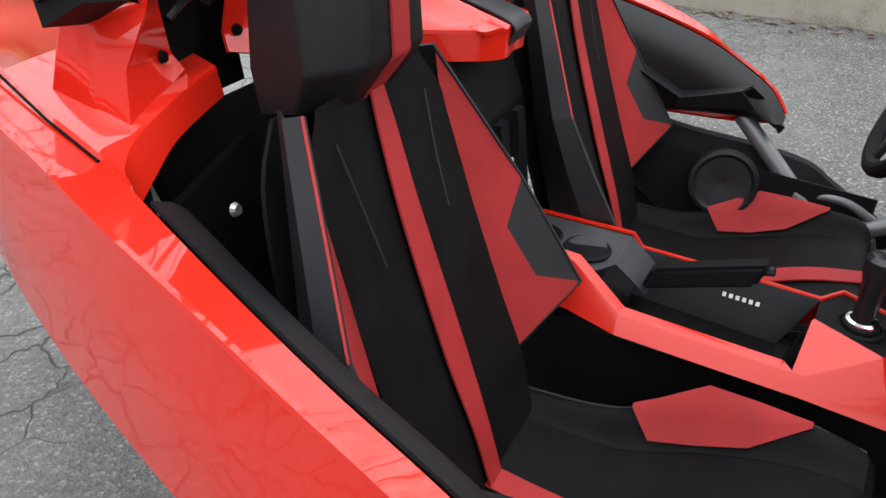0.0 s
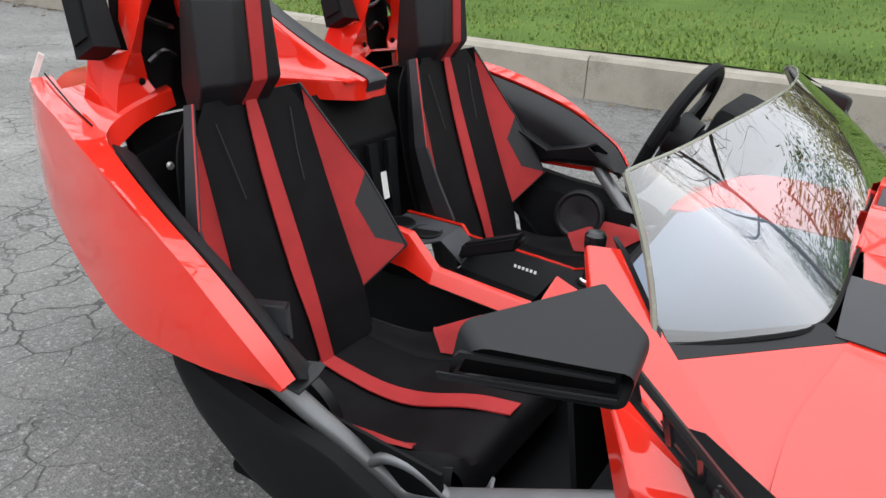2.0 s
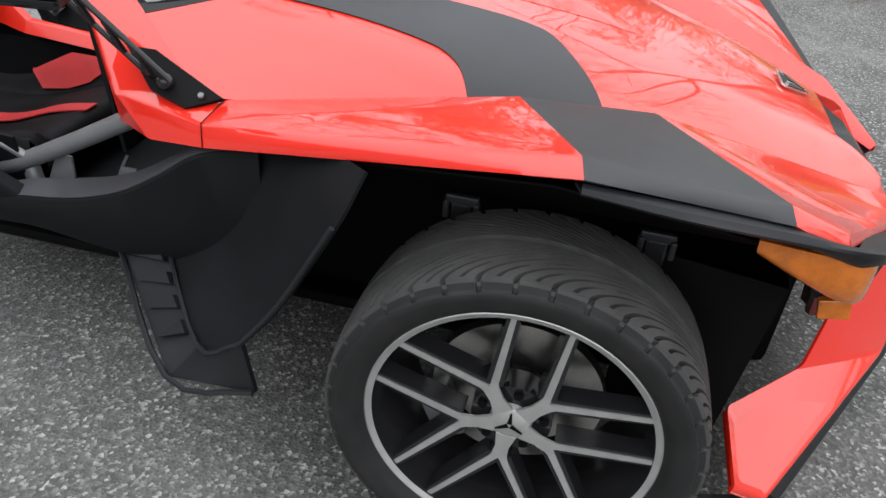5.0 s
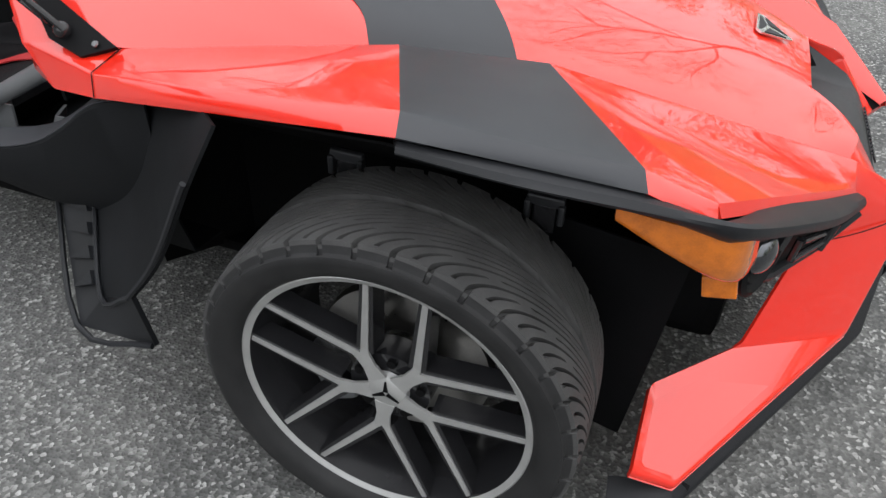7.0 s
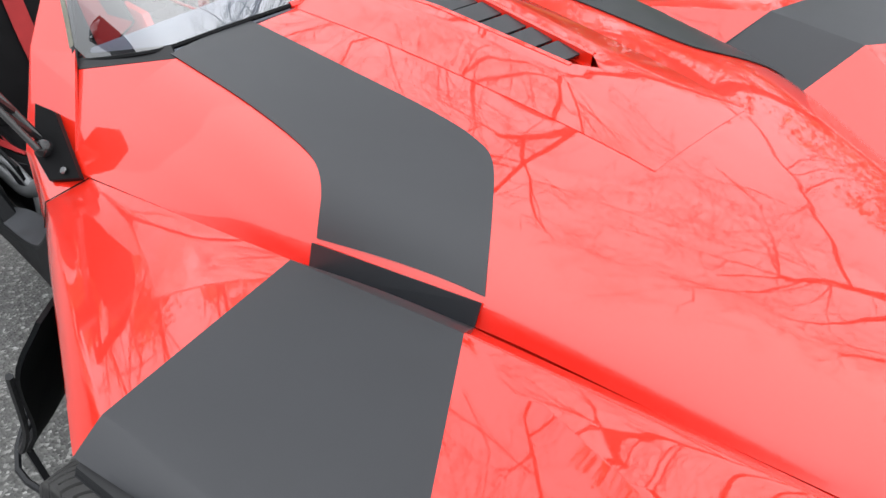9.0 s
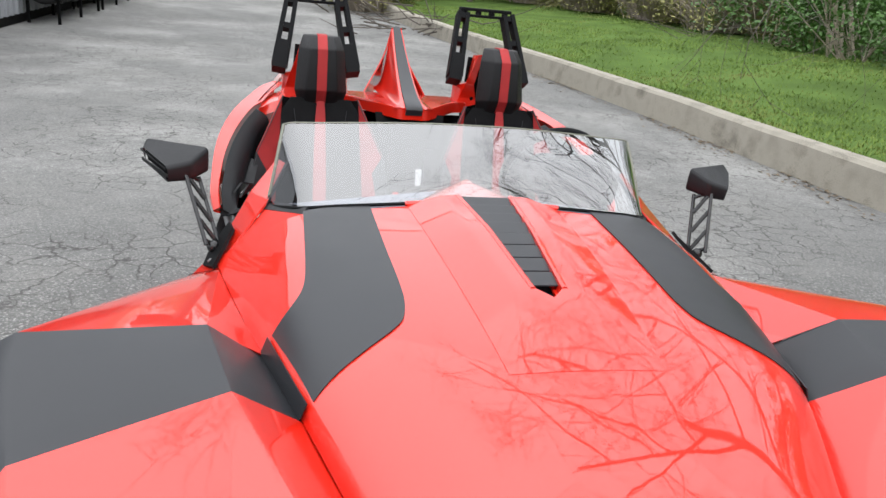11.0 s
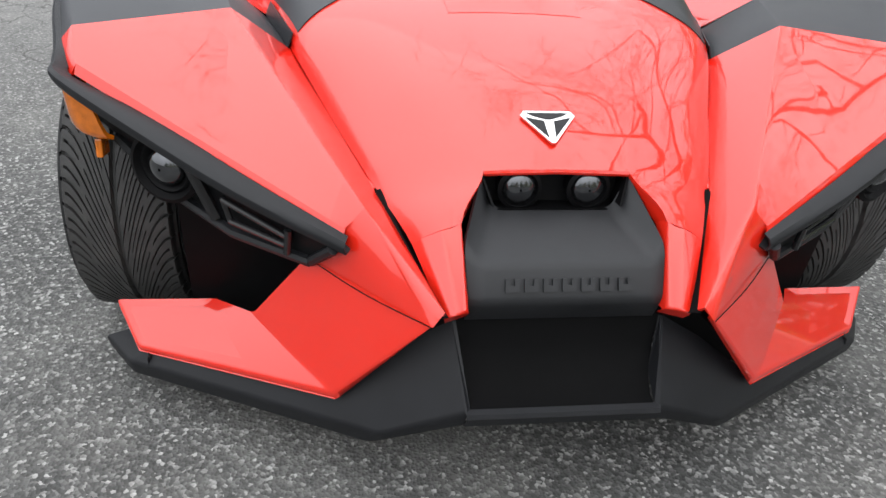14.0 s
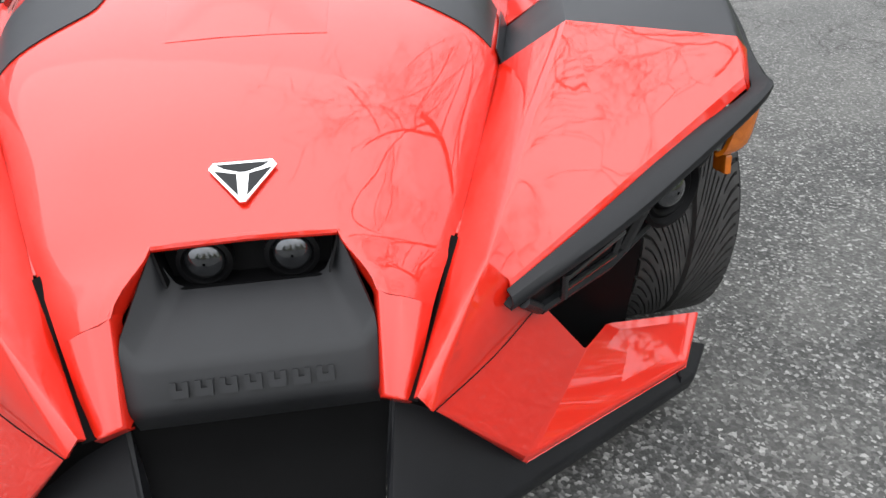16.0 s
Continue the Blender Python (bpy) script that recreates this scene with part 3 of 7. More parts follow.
VA, VB, VC, VD = (-0.178, 0.5575, 0.658), (0.056, 0.491, 0.655), (0.506, 0.326, 0.546), (0.765, 0.216, 0.445)
FASS, FASN, WB = (0.585, 0.445, 0.445), (0.786, 0.240, 0.435), (0.728, 0.398, 0.250)
WO, WOB = (0.392, 0.848, 0.222), (0.468, 0.800, 0.160)
WI, BITE = (0.395, 0.648, 0.222), (0.530, 0.553, 0.283)


def build_fender(sgn):
    up = (0, 0.3, 1)
    shell("fender_rear", [[TRI, SEAM, FB, FA], [SEAM, SEAMB, FBL, FB], [TRI, FA, VA]], RED, CAR, sgn, 0.005, 0.007, up, "glossy red rear half of the fender", cut=8, bulge=0.006)
    shell("fender_stripe", [[FA, FB, FD, FE], [FB, FBL, FDL, FD], [FA, FE, VB, VA]], MATTE, CAR, sgn, 0.005, 0.007, up, "matte black band across the fender", cut=8, bulge=0.006)
    mid = tuple((Vector(TIP) * 0.45 + Vector(HLI) * 0.55))
    half = tuple((Vector(FASN) + Vector(NOSE)) / 2)
    shell("fender_front", [[FE, FD, TIP, mid], [FE, mid, HLI, CREST], [FD, FDL, TIPL, TIP], [FE, CREST, VC, VB], [CREST, NOSE, VD, VC], [CREST, HLI, FASS, FASN], [CREST, FASN, half, NOSE]], RED, CAR, sgn, 0.005, 0.012, (0.5, 0.3, 1), "glossy red front half of the fender", cut=8, bulge=0.003)
    low = lambda p, d=0.020: (p[0] - 0.004, p[1] - 0.003, p[2] - d)
    roll_lip = [TIP, mid, HLI]
    shell("fender_lip", [[a, b, (b[0] + 0.008, b[1] + 0.004, b[2] - 0.017), (a[0] + 0.008, a[1] + 0.004, a[2] - 0.017)] for a, b in zip(roll_lip, roll_lip[1:])], RED, CAR, sgn, 0.004, 0.003, (1, 0.5, 0.2))
    shell("fascia_lower", [[FASS, FASN, WB, BITE], [BITE, WB, WOB, WI], [WB, WOB, low(WOB), low(WB)], [WOB, WO, low(WO), low(WOB)], [WI, WOB, WO], [FASN, WB, low(WB), (FASN[0] - 0.03, FASN[1] + 0.004, FASN[2] - 0.014)]], RED, CAR, sgn, 0.006, 0.008, (1, 0.4, 0.4))
    shell("wing_underside", [[low(WI), low(WO), low(WOB), low(WB), low(BITE)]], RED, CAR, sgn, 0.004, 0, (0, 0, -1))
    shell("fender_root", [[(-0.66, 0.60, 0.672), (-0.30, 0.545, 0.655), (-0.17, 0.54, 0.650), (-0.17, 0.575, 0.655), (-0.60, 0.672, 0.674)]], RED, CAR, sgn, 0.003, 0, up)
    # filled valleys beside the hood, fascia seam
    roll = lambda p, d: tuple(Vector(p) + Vector(d))
    shell("valley_fill", [[roll(VB, (0, -0.016, -0.003)), roll(VC, (0, -0.016, -0.003)), roll(VC, (0, 0.016, -0.003)), roll(VB, (0, 0.016, -0.003))]], RED, CAR, sgn, 0.003, 0, up)
    shell("valley_fill", [[roll(VA, (0, -0.014, -0.002)), roll(VB, (0, -0.014, -0.002)), roll(VB, (0, 0.014, -0.002)), roll(VA, (0, 0.014, -0.002))]], MATTE, CAR, sgn, 0.003, 0, up)
    bm = bmesh.new()
    mid_seam = tuple((Vector(FASS) + Vector(FASN)) / 2 + Vector((0.004, 0.003, -0.004)))
    add_tube(bm, smooth_path([side(Vector(p) + Vector((0.001, 0.001, 0.001)), sgn) for p in (FASS, mid_seam, FASN)], 4), 0.0010, 5)
    part("fascia_seam", bm, DARK, CAR)
    bm = bmesh.new()
    add_tube(bm, [side(Vector(p) + Vector((0, 0.001, 0.0015)), sgn) for p in (TRI, SEAM, SEAMB)], 0.0010, 5)
    part("panel_seam", bm, DARK, CAR)
    # black edge under the fender, growing into the brow over the headlight
    inner = [(0.036, 0.948, 0.790), (0.17, 0.914, 0.770), (0.313, 0.872, 0.744), (0.372, 0.853, 0.722), (0.414, 0.835, 0.708), (0.474, 0.700, 0.660), (0.568, 0.536, 0.594), (0.650, 0.372, 0.528)]
    outer = [(0.036, 0.958, 0.782), (0.17, 0.934, 0.760), (0.318, 0.893, 0.737), (0.392, 0.877, 0.729), (0.443, 0.858, 0.722), (0.516, 0.728, 0.662), (0.598, 0.558, 0.586), (0.668, 0.378, 0.518)]
    rows = []
    for a, b, h in zip(inner, outer, (0.3, 0.35, 0.5, 0.75, 0.95, 0.95, 0.95, 0.85)):
        a, b = Vector(a), Vector(b)
        rows.append([a + Vector((0, 0, -0.001)), a.lerp(b, 0.75) + Vector((0, 0, 0.002)), b + Vector((0, 0, -0.003)), b + Vector((0.001, 0.001, -0.010 * h)), b + Vector((-0.001, -0.002, -0.022 * h)), a.lerp(b, 0.6) + Vector((0, 0, -0.030 * h)), a + Vector((-0.01, -0.01, -0.032 * h))])
    loft("fender_edge", [list(r) for r in zip(*[smooth_path(c, 4) for c in zip(*rows)])], GREYPLASTIC, CAR, sgn, 0.004, (0.5, 0.7, 0.6), raw=True, label="dark grey plastic fender edging swelling into the headlight brow")


def build_headlight(sgn):
    lamp = new("headlight")
    lamp.parent = CAR
    tagged(lamp, "black headlight unit with a round projector lens")
    # sloping bezel plate under the brow, a sunken bowl for the lens and a cell with ribs
    P0, P1, P2, P3, P4, P5 = (0.44, 0.845, 0.685), (0.652, 0.395, 0.505), (0.605, 0.435, 0.452), (0.52, 0.575, 0.462), (0.445, 0.685, 0.503), (0.405, 0.785, 0.60)
    shell("housing", [[P0, P1, P2, P3, P4, P5]], PLASTIC, lamp, sgn, 0.02, 0, (1, 0.5, -0.2), "black plastic lamp housing")
    nrm = Vector((0.87, 0.46, -0.16)).normalized()
    lift = lambda p, h: tuple(Vector(p) + nrm * h)
    rim = [P0, P5, P4, P3, P2, P1]
    for a, b, r in zip(rim[1:], rim[2:], (0.010, 0.011, 0.011, 0.010)):
        bm = bmesh.new()
        add_tube(bm, [side(lift(a, 0.004), sgn), side(lift(b, 0.004), sgn)], r, 8)
        part("frame_bar", bm, GREYPLASTIC, lamp, smooth=True)
    for a, b, r in (((0.512, 0.645, 0.602), (0.505, 0.605, 0.485), 0.012), ((0.548, 0.585, 0.545), (0.60, 0.475, 0.50), 0.006), ((0.545, 0.575, 0.50), (0.60, 0.475, 0.482), 0.006), ((0.545, 0.585, 0.547), (0.543, 0.575, 0.50), 0.006), ((0.612, 0.470, 0.520), (0.600, 0.475, 0.466), 0.007)):
        bm = bmesh.new()
        add_tube(bm, [side(lift(a, 0.004), sgn), side(lift(b, 0.004), sgn)], r, 8)
        part("cell_rib", bm, GLOSSBLACK, lamp, smooth=True)
    c = side((0.482, 0.686, 0.574), sgn)
    d = Vector((0.90, sgn * 0.40, 0.05)).normalized()
    m = Matrix.Translation(c) @ d.to_track_quat("Z", "Y").to_matrix().to_4x4()
    bm = bmesh.new()
    add_turned(bm, [(0.030, -0.03), (0.066, -0.02), (0.068, 0.010), (0.060, 0.014), (0.052, 0.004), (0.046, 0.008), (0.040, 0.004), (0.034, -0.008)], m, 32)
    part("bezel", bm, HOLLOW, lamp, smooth=True)
    bm = bmesh.new()
    add_turned(bm, [(0.036 * math.cos(a), -0.002 + 0.026 * math.sin(a)) for a in np.linspace(0, 1.5, 8)], m, 24)
    part("projector_lens", bm, LENSGLASS, lamp, "clear round projector lens", smooth=True)
    # amber marker
    amber = new("marker_lamp")
    amber.parent = CAR
    tagged(amber, "amber side marker lamp")
    rows = [[(0.285, 0.858, 0.706), (0.286, 0.858, 0.690), (0.290, 0.850, 0.680)],
            [(0.35, 0.862, 0.704), (0.352, 0.862, 0.664), (0.354, 0.848, 0.650)],
            [(0.412, 0.860, 0.702), (0.416, 0.856, 0.640), (0.416, 0.838, 0.622)],
            [(0.444, 0.846, 0.698), (0.450, 0.834, 0.630), (0.446, 0.816, 0.612)],
            [(0.458, 0.806, 0.680), (0.466, 0.788, 0.626), (0.460, 0.776, 0.612)]]
    loft("amber_lens", rows, AMBER, amber, sgn, 0.008, (0.6, 1, 0), 5, 3)
    bm = bmesh.new()
    add_box(bm, side((0.432, 0.805, 0.588), sgn), (0.045, 0.012, 0.034), Matrix.Rotation(radians(-12), 3, "Y"), 0.003)
    part("reflector", bm, AMBER, amber)


def build_latch(sgn, x):
    latch = new("wheel_arch_latch")
    latch.parent = CAR
    c = Vector((x, sgn * 0.715, 0.60))
    bm = bmesh.new()
    add_box(bm, c, (0.058, 0.012, 0.018), bevel=0.004)
    part("latch_head", bm, SNOUT, latch)
    for e in (-1, 1):
        bm = bmesh.new()
        add_box(bm, c + Vector((e * 0.026, sgn * 0.004, -0.018)), (0.010, 0.014, 0.034), bevel=0.003)
        part("latch_cheek", bm, SNOUT, latch)
    bm = bmesh.new()
    add_box(bm, c + Vector((0, 0, -0.03)), (0.036, 0.010, 0.05), bevel=0.004)
    part("latch_tongue", bm, GLOSSBLACK, latch)


def build_front():
    # snout below the twin lamps
    snout = new("nose_snout")
    snout.parent = CAR
    tagged(snout, "dark grey plastic nose snout with raised unreadable lettering")
    rows = [((0.53, 0.105, 0.585), (0.585, 0.112, 0.553)), ((0.560, 0.108, 0.530), (0.695, 0.154, 0.497)), ((0.695, 0.154, 0.497), (0.730, 0.154, 0.440)), ((0.730, 0.154, 0.440), (0.70, 0.145, 0.385))]
    bm = bmesh.new()
    for (a, b) in rows[1:]:
        bm.faces.new([bm.verts.new(p) for p in (side(a, -1), side(b, -1), side(b, 1), side(a, 1))])
    for sgn in (-1, 1):
        for f in ([(0.560, 0.108, 0.530), (0.695, 0.154, 0.497), (0.672, 0.178, 0.517), (0.553, 0.136, 0.592)],
                  [(0.695, 0.154, 0.497), (0.730, 0.154, 0.440), (0.722, 0.172, 0.436), (0.672, 0.178, 0.517)],
                  [(0.730, 0.154, 0.440), (0.70, 0.145, 0.385), (0.70, 0.172, 0.385), (0.722, 0.172, 0.436)]):
            bm.faces.new([bm.verts.new(side(p, sgn)) for p in f])
    finish(bm, 0.006, Vector((1, 0, 0.5)), 0.013, 10, 4)
    part("snout_body", bm, SNOUT, snout, smooth=True)
    a, b = Vector((0.695, 0, 0.497)), Vector((0.730, 0, 0.440))
    n = Vector((b.z - a.z, 0, a.x - b.x)).normalized() * -1
    for i in range(7):
        bm = bmesh.new()
        y = -0.099 + 0.033 * i
        c = a.lerp(b, 0.55) + n * 0.002
        m = Matrix.Translation((c.x, y, c.z)) @ Matrix(((0, (a - b).normalized().x, n.x), (1, 0, 0), (0, (a - b).normalized().z, n.z))).to_4x4()
        add_prism(bm, [(-0.012, -0.011), (0.012, -0.011), (0.012, 0.011), (0.004, 0.011), (0.004, 0.0), (-0.004, 0.0), (-0.004, 0.011), (-0.012, 0.011)], 0.004, m)
        bmesh.ops.recalc_face_normals(bm, faces=bm.faces)
        part("raised_bar", bm, SNOUT, snout)
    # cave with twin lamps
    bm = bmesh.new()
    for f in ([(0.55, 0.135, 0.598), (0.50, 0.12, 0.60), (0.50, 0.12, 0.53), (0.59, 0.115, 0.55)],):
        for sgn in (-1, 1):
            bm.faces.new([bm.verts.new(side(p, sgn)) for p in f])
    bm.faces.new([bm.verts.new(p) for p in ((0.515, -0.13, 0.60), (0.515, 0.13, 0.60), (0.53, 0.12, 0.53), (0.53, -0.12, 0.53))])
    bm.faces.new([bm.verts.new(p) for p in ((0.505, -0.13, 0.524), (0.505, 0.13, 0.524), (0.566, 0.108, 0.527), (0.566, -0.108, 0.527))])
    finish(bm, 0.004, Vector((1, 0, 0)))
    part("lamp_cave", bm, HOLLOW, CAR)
    for sgn in (-1, 1):
        lamp = new("nose_lamp")
        lamp.parent = CAR
        m = Matrix.Translation((0.548, sgn * 0.064, 0.566)) @ Vector((1, 0, 0.1)).to_track_quat("Z", "Y").to_matrix().to_4x4()
        bm = bmesh.new()
        add_turned(bm, [(0.028, -0.03), (0.040, -0.02), (0.041, 0.008), (0.034, 0.011), (0.030, 0.0)], m, 24)
        part("bezel", bm, HOLLOW, lamp, smooth=True)
        bm = bmesh.new()
        add_turned(bm, [(0.031 * math.cos(a), 0.0 + 0.016 * math.sin(a)) for a in np.linspace(0, 1.5, 7)], m, 24)
        part("projector_lens", bm, LENSGLASS, lamp, smooth=True)
    # splitter: a sunken middle, broad sloping sides and a thick rounded lip
    K, KT = (0.808, 0.172, 0.266), (0.690, 0.196, 0.392)
    C, CB = (0.778, 0.318, 0.194), (0.756, 0.336, 0.160)
    OC, O, OB = (0.470, 0.822, 0.120), (0.372, 0.892, 0.112), (0.36, 0.80, 0.135)
    WU, WV = (0.700, 0.385, 0.250), (0.455, 0.785, 0.150)
    # the snout's shade on this panel is put into its near-black colour
    bm = bmesh.new()
    rows = []
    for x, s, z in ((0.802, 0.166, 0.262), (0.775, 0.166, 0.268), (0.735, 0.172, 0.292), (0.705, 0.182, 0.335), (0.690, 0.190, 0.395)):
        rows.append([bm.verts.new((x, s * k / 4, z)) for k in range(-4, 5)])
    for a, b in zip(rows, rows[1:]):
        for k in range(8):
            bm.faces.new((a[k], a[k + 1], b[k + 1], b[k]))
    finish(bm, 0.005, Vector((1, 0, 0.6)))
    part("splitter_center", bm, DARK, CAR, "black plastic sunken center of the front splitter, snout shade in its colour", smooth=True)
    bm = bmesh.new()
    lip = ((0.800, 0.268), (0.812, 0.266), (0.816, 0.258), (0.808, 0.236), (0.79, 0.228))
    rows = [[bm.verts.new((x, y, z)) for y in (-0.174, -0.06, 0.06, 0.174)] for x, z in lip]
    for a, b in zip(rows, rows[1:]):
        for k in range(3):
            bm.faces.new((a[k], a[k + 1], b[k + 1], b[k]))
    finish(bm, 0.004, Vector((1, 0, 0.2)))
    part("splitter_lip", bm, SPLITTER, CAR, smooth=True)
    for sgn in (-1, 1):
        drop = lambda p, dx, dz: (p[0] - dx, p[1] - dx * 0.4, p[2] - dz)
        shell("splitter_side", [
            [KT, K, C, WU],
            [WU, C, OC, WV],
            [WV, OC, O, OB],
            [K, C, drop(CB, 0, 0.006), (0.800, 0.176, 0.232)],
            [C, OC, drop(OC, 0.008, 0.036), drop(CB, 0, 0.006)],
            [OC, O, drop(O, 0.008, 0.034), drop(OC, 0.008, 0.036)]], SPLITTER, CAR, sgn, 0.005, 0.009, (1, 0.5, 0.8), "dark grey plastic splitter with a thick rounded lip")
        shell("splitter_cheek", [[K, KT, (0.690, 0.188, 0.392), (0.735, 0.172, 0.290), (0.800, 0.166, 0.264)]], SPLITTER, CAR, sgn, 0.004, 0, (0.3, -1, 0.3))
        for x, y, z in ((0.478, 0.775, 0.138), (0.640, 0.490, 0.190)):
            bm = bmesh.new()
            add_bar(bm, side((x - 0.015, y, z), sgn), side((x + 0.012, y, z - 0.012), sgn), (0.003, sgn * 0.002, 0), (0, 0, 0.018))
            part("splitter_stay", bm, SPLITTER, CAR)
        # black liner, carried down and back to stand in for deep shade there
        shell("arch_shade_liner", [[(0.43, 0.40, 0.54), (0.40, 0.70, 0.54), (0.36, 0.70, 0.13), (0.38, 0.36, 0.13)], [(0.40, 0.70, 0.54), (0.36, 0.70, 0.13), (0.16, 0.655, 0.13), (0.16, 0.655, 0.54)]], HOLLOW, CAR, sgn, 0.004, 0, (1, 0, 0))
        # slot between hood and fender nose
        shell("nose_slot", [[(0.515, 0.312, 0.546), (0.525, 0.334, 0.541), (0.768, 0.222, 0.440), (0.748, 0.206, 0.428)]], DARK, CAR, sgn, 0.002, 0, (1, 0, 1))
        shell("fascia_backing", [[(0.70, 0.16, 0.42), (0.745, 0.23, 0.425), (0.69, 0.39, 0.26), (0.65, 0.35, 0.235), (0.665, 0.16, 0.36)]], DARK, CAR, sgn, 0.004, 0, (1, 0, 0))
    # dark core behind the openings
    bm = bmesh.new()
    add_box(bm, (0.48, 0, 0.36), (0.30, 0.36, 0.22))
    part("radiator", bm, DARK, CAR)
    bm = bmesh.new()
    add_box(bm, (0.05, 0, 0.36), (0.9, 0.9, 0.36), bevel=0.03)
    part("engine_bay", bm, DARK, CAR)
    # unseen plate, added to keep light off the ground below
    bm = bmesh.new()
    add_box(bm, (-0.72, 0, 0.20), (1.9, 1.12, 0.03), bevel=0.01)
    part("ground_shade_pan", bm, DARK, CAR, "black pan added under the car to darken the ground")
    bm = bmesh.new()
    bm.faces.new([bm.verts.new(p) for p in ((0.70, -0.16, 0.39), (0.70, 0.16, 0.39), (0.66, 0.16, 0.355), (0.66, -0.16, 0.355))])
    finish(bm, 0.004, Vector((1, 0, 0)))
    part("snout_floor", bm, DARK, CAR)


for s_ in (-1, 1):
    build_fender(s_)
    build_headlight(s_)
    build_latch(s_, -0.15)
    build_latch(s_, 0.175)
build_front()


# ---- wheels ----
def build_wheel(name, at, sgn, radius=0.33, width=0.225, rim=0.245, label="black tyre on a machined ten-spoke alloy wheel"):
    wheel = new(name)
    wheel.parent = CAR
    tagged(wheel, label)
    wheel.location = at
    # local z is the wheel's outward axis
    base = Matrix.Rotation(radians(-90 * sgn), 4, "X")
    h = width / 2
    prof = smooth_path([(rim - 0.004, 0.088 * 0 + h * 0.80, 0), (rim + 0.012, h * 0.97, 0), (rim + 0.042, h * 1.03, 0), (radius - 0.022, h * 0.96, 0), (radius - 0.006, h * 0.90, 0)], 3)
    pr = [(p.x, p.y) for p in prof]
    n_tread = 44
    tread = [(radius - 0.006 + 0.006 * (1 - (abs(1 - 2 * (i + 0.5) / n_tread)) ** 3), h * 0.88 * (1 - 2 * (i + 0.5) / n_tread)) for i in range(n_tread)]
    pr = pr + tread + [(r, -z) for r, z in pr[::-1]]
    # the mesh follows the swept grooves: each block of the tread has its own verts
    steps = (0.0, 0.02, 0.15, 0.17, 0.50, 0.52, 0.62, 0.64)
    blocks = 36
    seg = blocks * len(steps)
    bm = bmesh.new()
    rings = []
    k0 = len(prof)
    for j, (r, z) in enumerate(pr):
        ring = []
        w = min(abs(z) / (h * 0.88), 1.0)
        sweep = sgn * 4.6 * (1 - w) ** 1.7 + (0.4 if z > 0 else 0)
        for k in range(seg):
            b, c = divmod(k, len(steps))
            a = 2 * math.pi * (b + steps[c] + sweep) / blocks
            rr = r
            if k0 <= j < k0 + n_tread:
                if (c in (1, 2) and w > 0.06) or w < 0.04 or (c in (5, 6) and (0.70 < w < 0.95 or 0.22 < w < 0.55)):
                    rr -= 0.011
            elif c in (1, 2) and (k0 - 4 <= j < k0 or k0 + n_tread <= j < k0 + n_tread + 4):
                rr -= 0.007
            ring.append(bm.verts.new(base @ Vector((rr * math.cos(a), rr * math.sin(a), z))))
        rings.append(ring)
    ring_of = {id(r): j for j, r in enumerate(rings)}
    for r, s in zip(rings, rings[1:]):
        for k in range(seg):
            bm.faces.new((r[k], r[(k + 1) % seg], s[(k + 1) % seg], s[k])).material_index = 0 if k0 - 2 <= ring_of[id(r)] < k0 + n_tread + 1 else 1
    bmesh.ops.recalc_face_normals(bm, faces=bm.faces)
    part("tyre", bm, [RUBBER, SIDEWALL], wheel, "worn black tyre with swept grooves", smooth=True)
    rimob = wheel
    f = h * 0.80
    bm = bmesh.new()
    add_turned(bm, [(rim + 0.003, f - 0.012), (rim + 0.004, f), (rim - 0.004, f + 0.004), (rim - 0.014, f - 0.001)], base, 96)
    part("rim_lip", bm, ALU, rimob, "machined bright rim lip", smooth=True)
    bm = bmesh.new()
    add_turned(bm, [(rim - 0.014, f - 0.001), (rim - 0.022, f - 0.03), (rim - 0.045, f - 0.09), (rim - 0.045, -f), (rim, -f - 0.005)], base, 64)
    part("barrel", bm, GLOSSBLACK, rimob, smooth=True)
    q = f - 0.028
    for k in range(5):
        for e in (-1, 1):
            a0 = radians(72 * k + 48)
            tip = a0 + e * radians(25)
            p0 = Vector((0.084 * math.cos(a0 + e * 0.09), 0.084 * math.sin(a0 + e * 0.09), q + 0.008))
            p1 = Vector(((rim - 0.012) * math.cos(tip), (rim - 0.012) * math.sin(tip), f - 0.004))
            d = (p1 - p0)
            across = d.cross(Vector((0, 0, 1))).normalized()
            for nm, wd, top, deep, mt in (("spoke", 0.0115, -0.0025, 0.034, GLOSSBLACK), ("spoke_face", 0.0050, 0.0, 0.003, ALU)):
                bm = bmesh.new()
                vs = []
                for p, ww in ((p0, wd * 1.25), (p1, wd * 0.85)):
                    for s1 in (-1, 1):
                        for zz in (top, top - deep):
                            vs.append(bm.verts.new(base @ (p + across * ww * s1 * (1.25 if zz != top and nm == "spoke" else 1) + Vector((0, 0, zz)))))
                for idx in ((0, 2, 6, 4), (1, 5, 7, 3), (0, 4, 5, 1), (2, 3, 7, 6), (0, 1, 3, 2), (4, 6, 7, 5)):
                    bm.faces.new([vs[i] for i in idx])
                bmesh.ops.recalc_face_normals(bm, faces=bm.faces)
                part(nm, bm, mt, rimob)
        a0 = radians(72 * k + 48)
        bm = bmesh.new()
        m = base @ Matrix.Rotation(a0, 4, "Z") @ Matrix.Translation((0, 0, q + 0.004))
        add_prism(bm, [(0.028, -0.017), (0.055, -0.0115), (0.078, -0.0135), (0.092, -0.019), (0.096, -0.009), (0.084, 0.0), (0.096, 0.009), (0.092, 0.019), (0.078, 0.0135), (0.055, 0.0115), (0.028, 0.017)], 0.0045, m)
        bmesh.ops.recalc_face_normals(bm, faces=bm.faces)
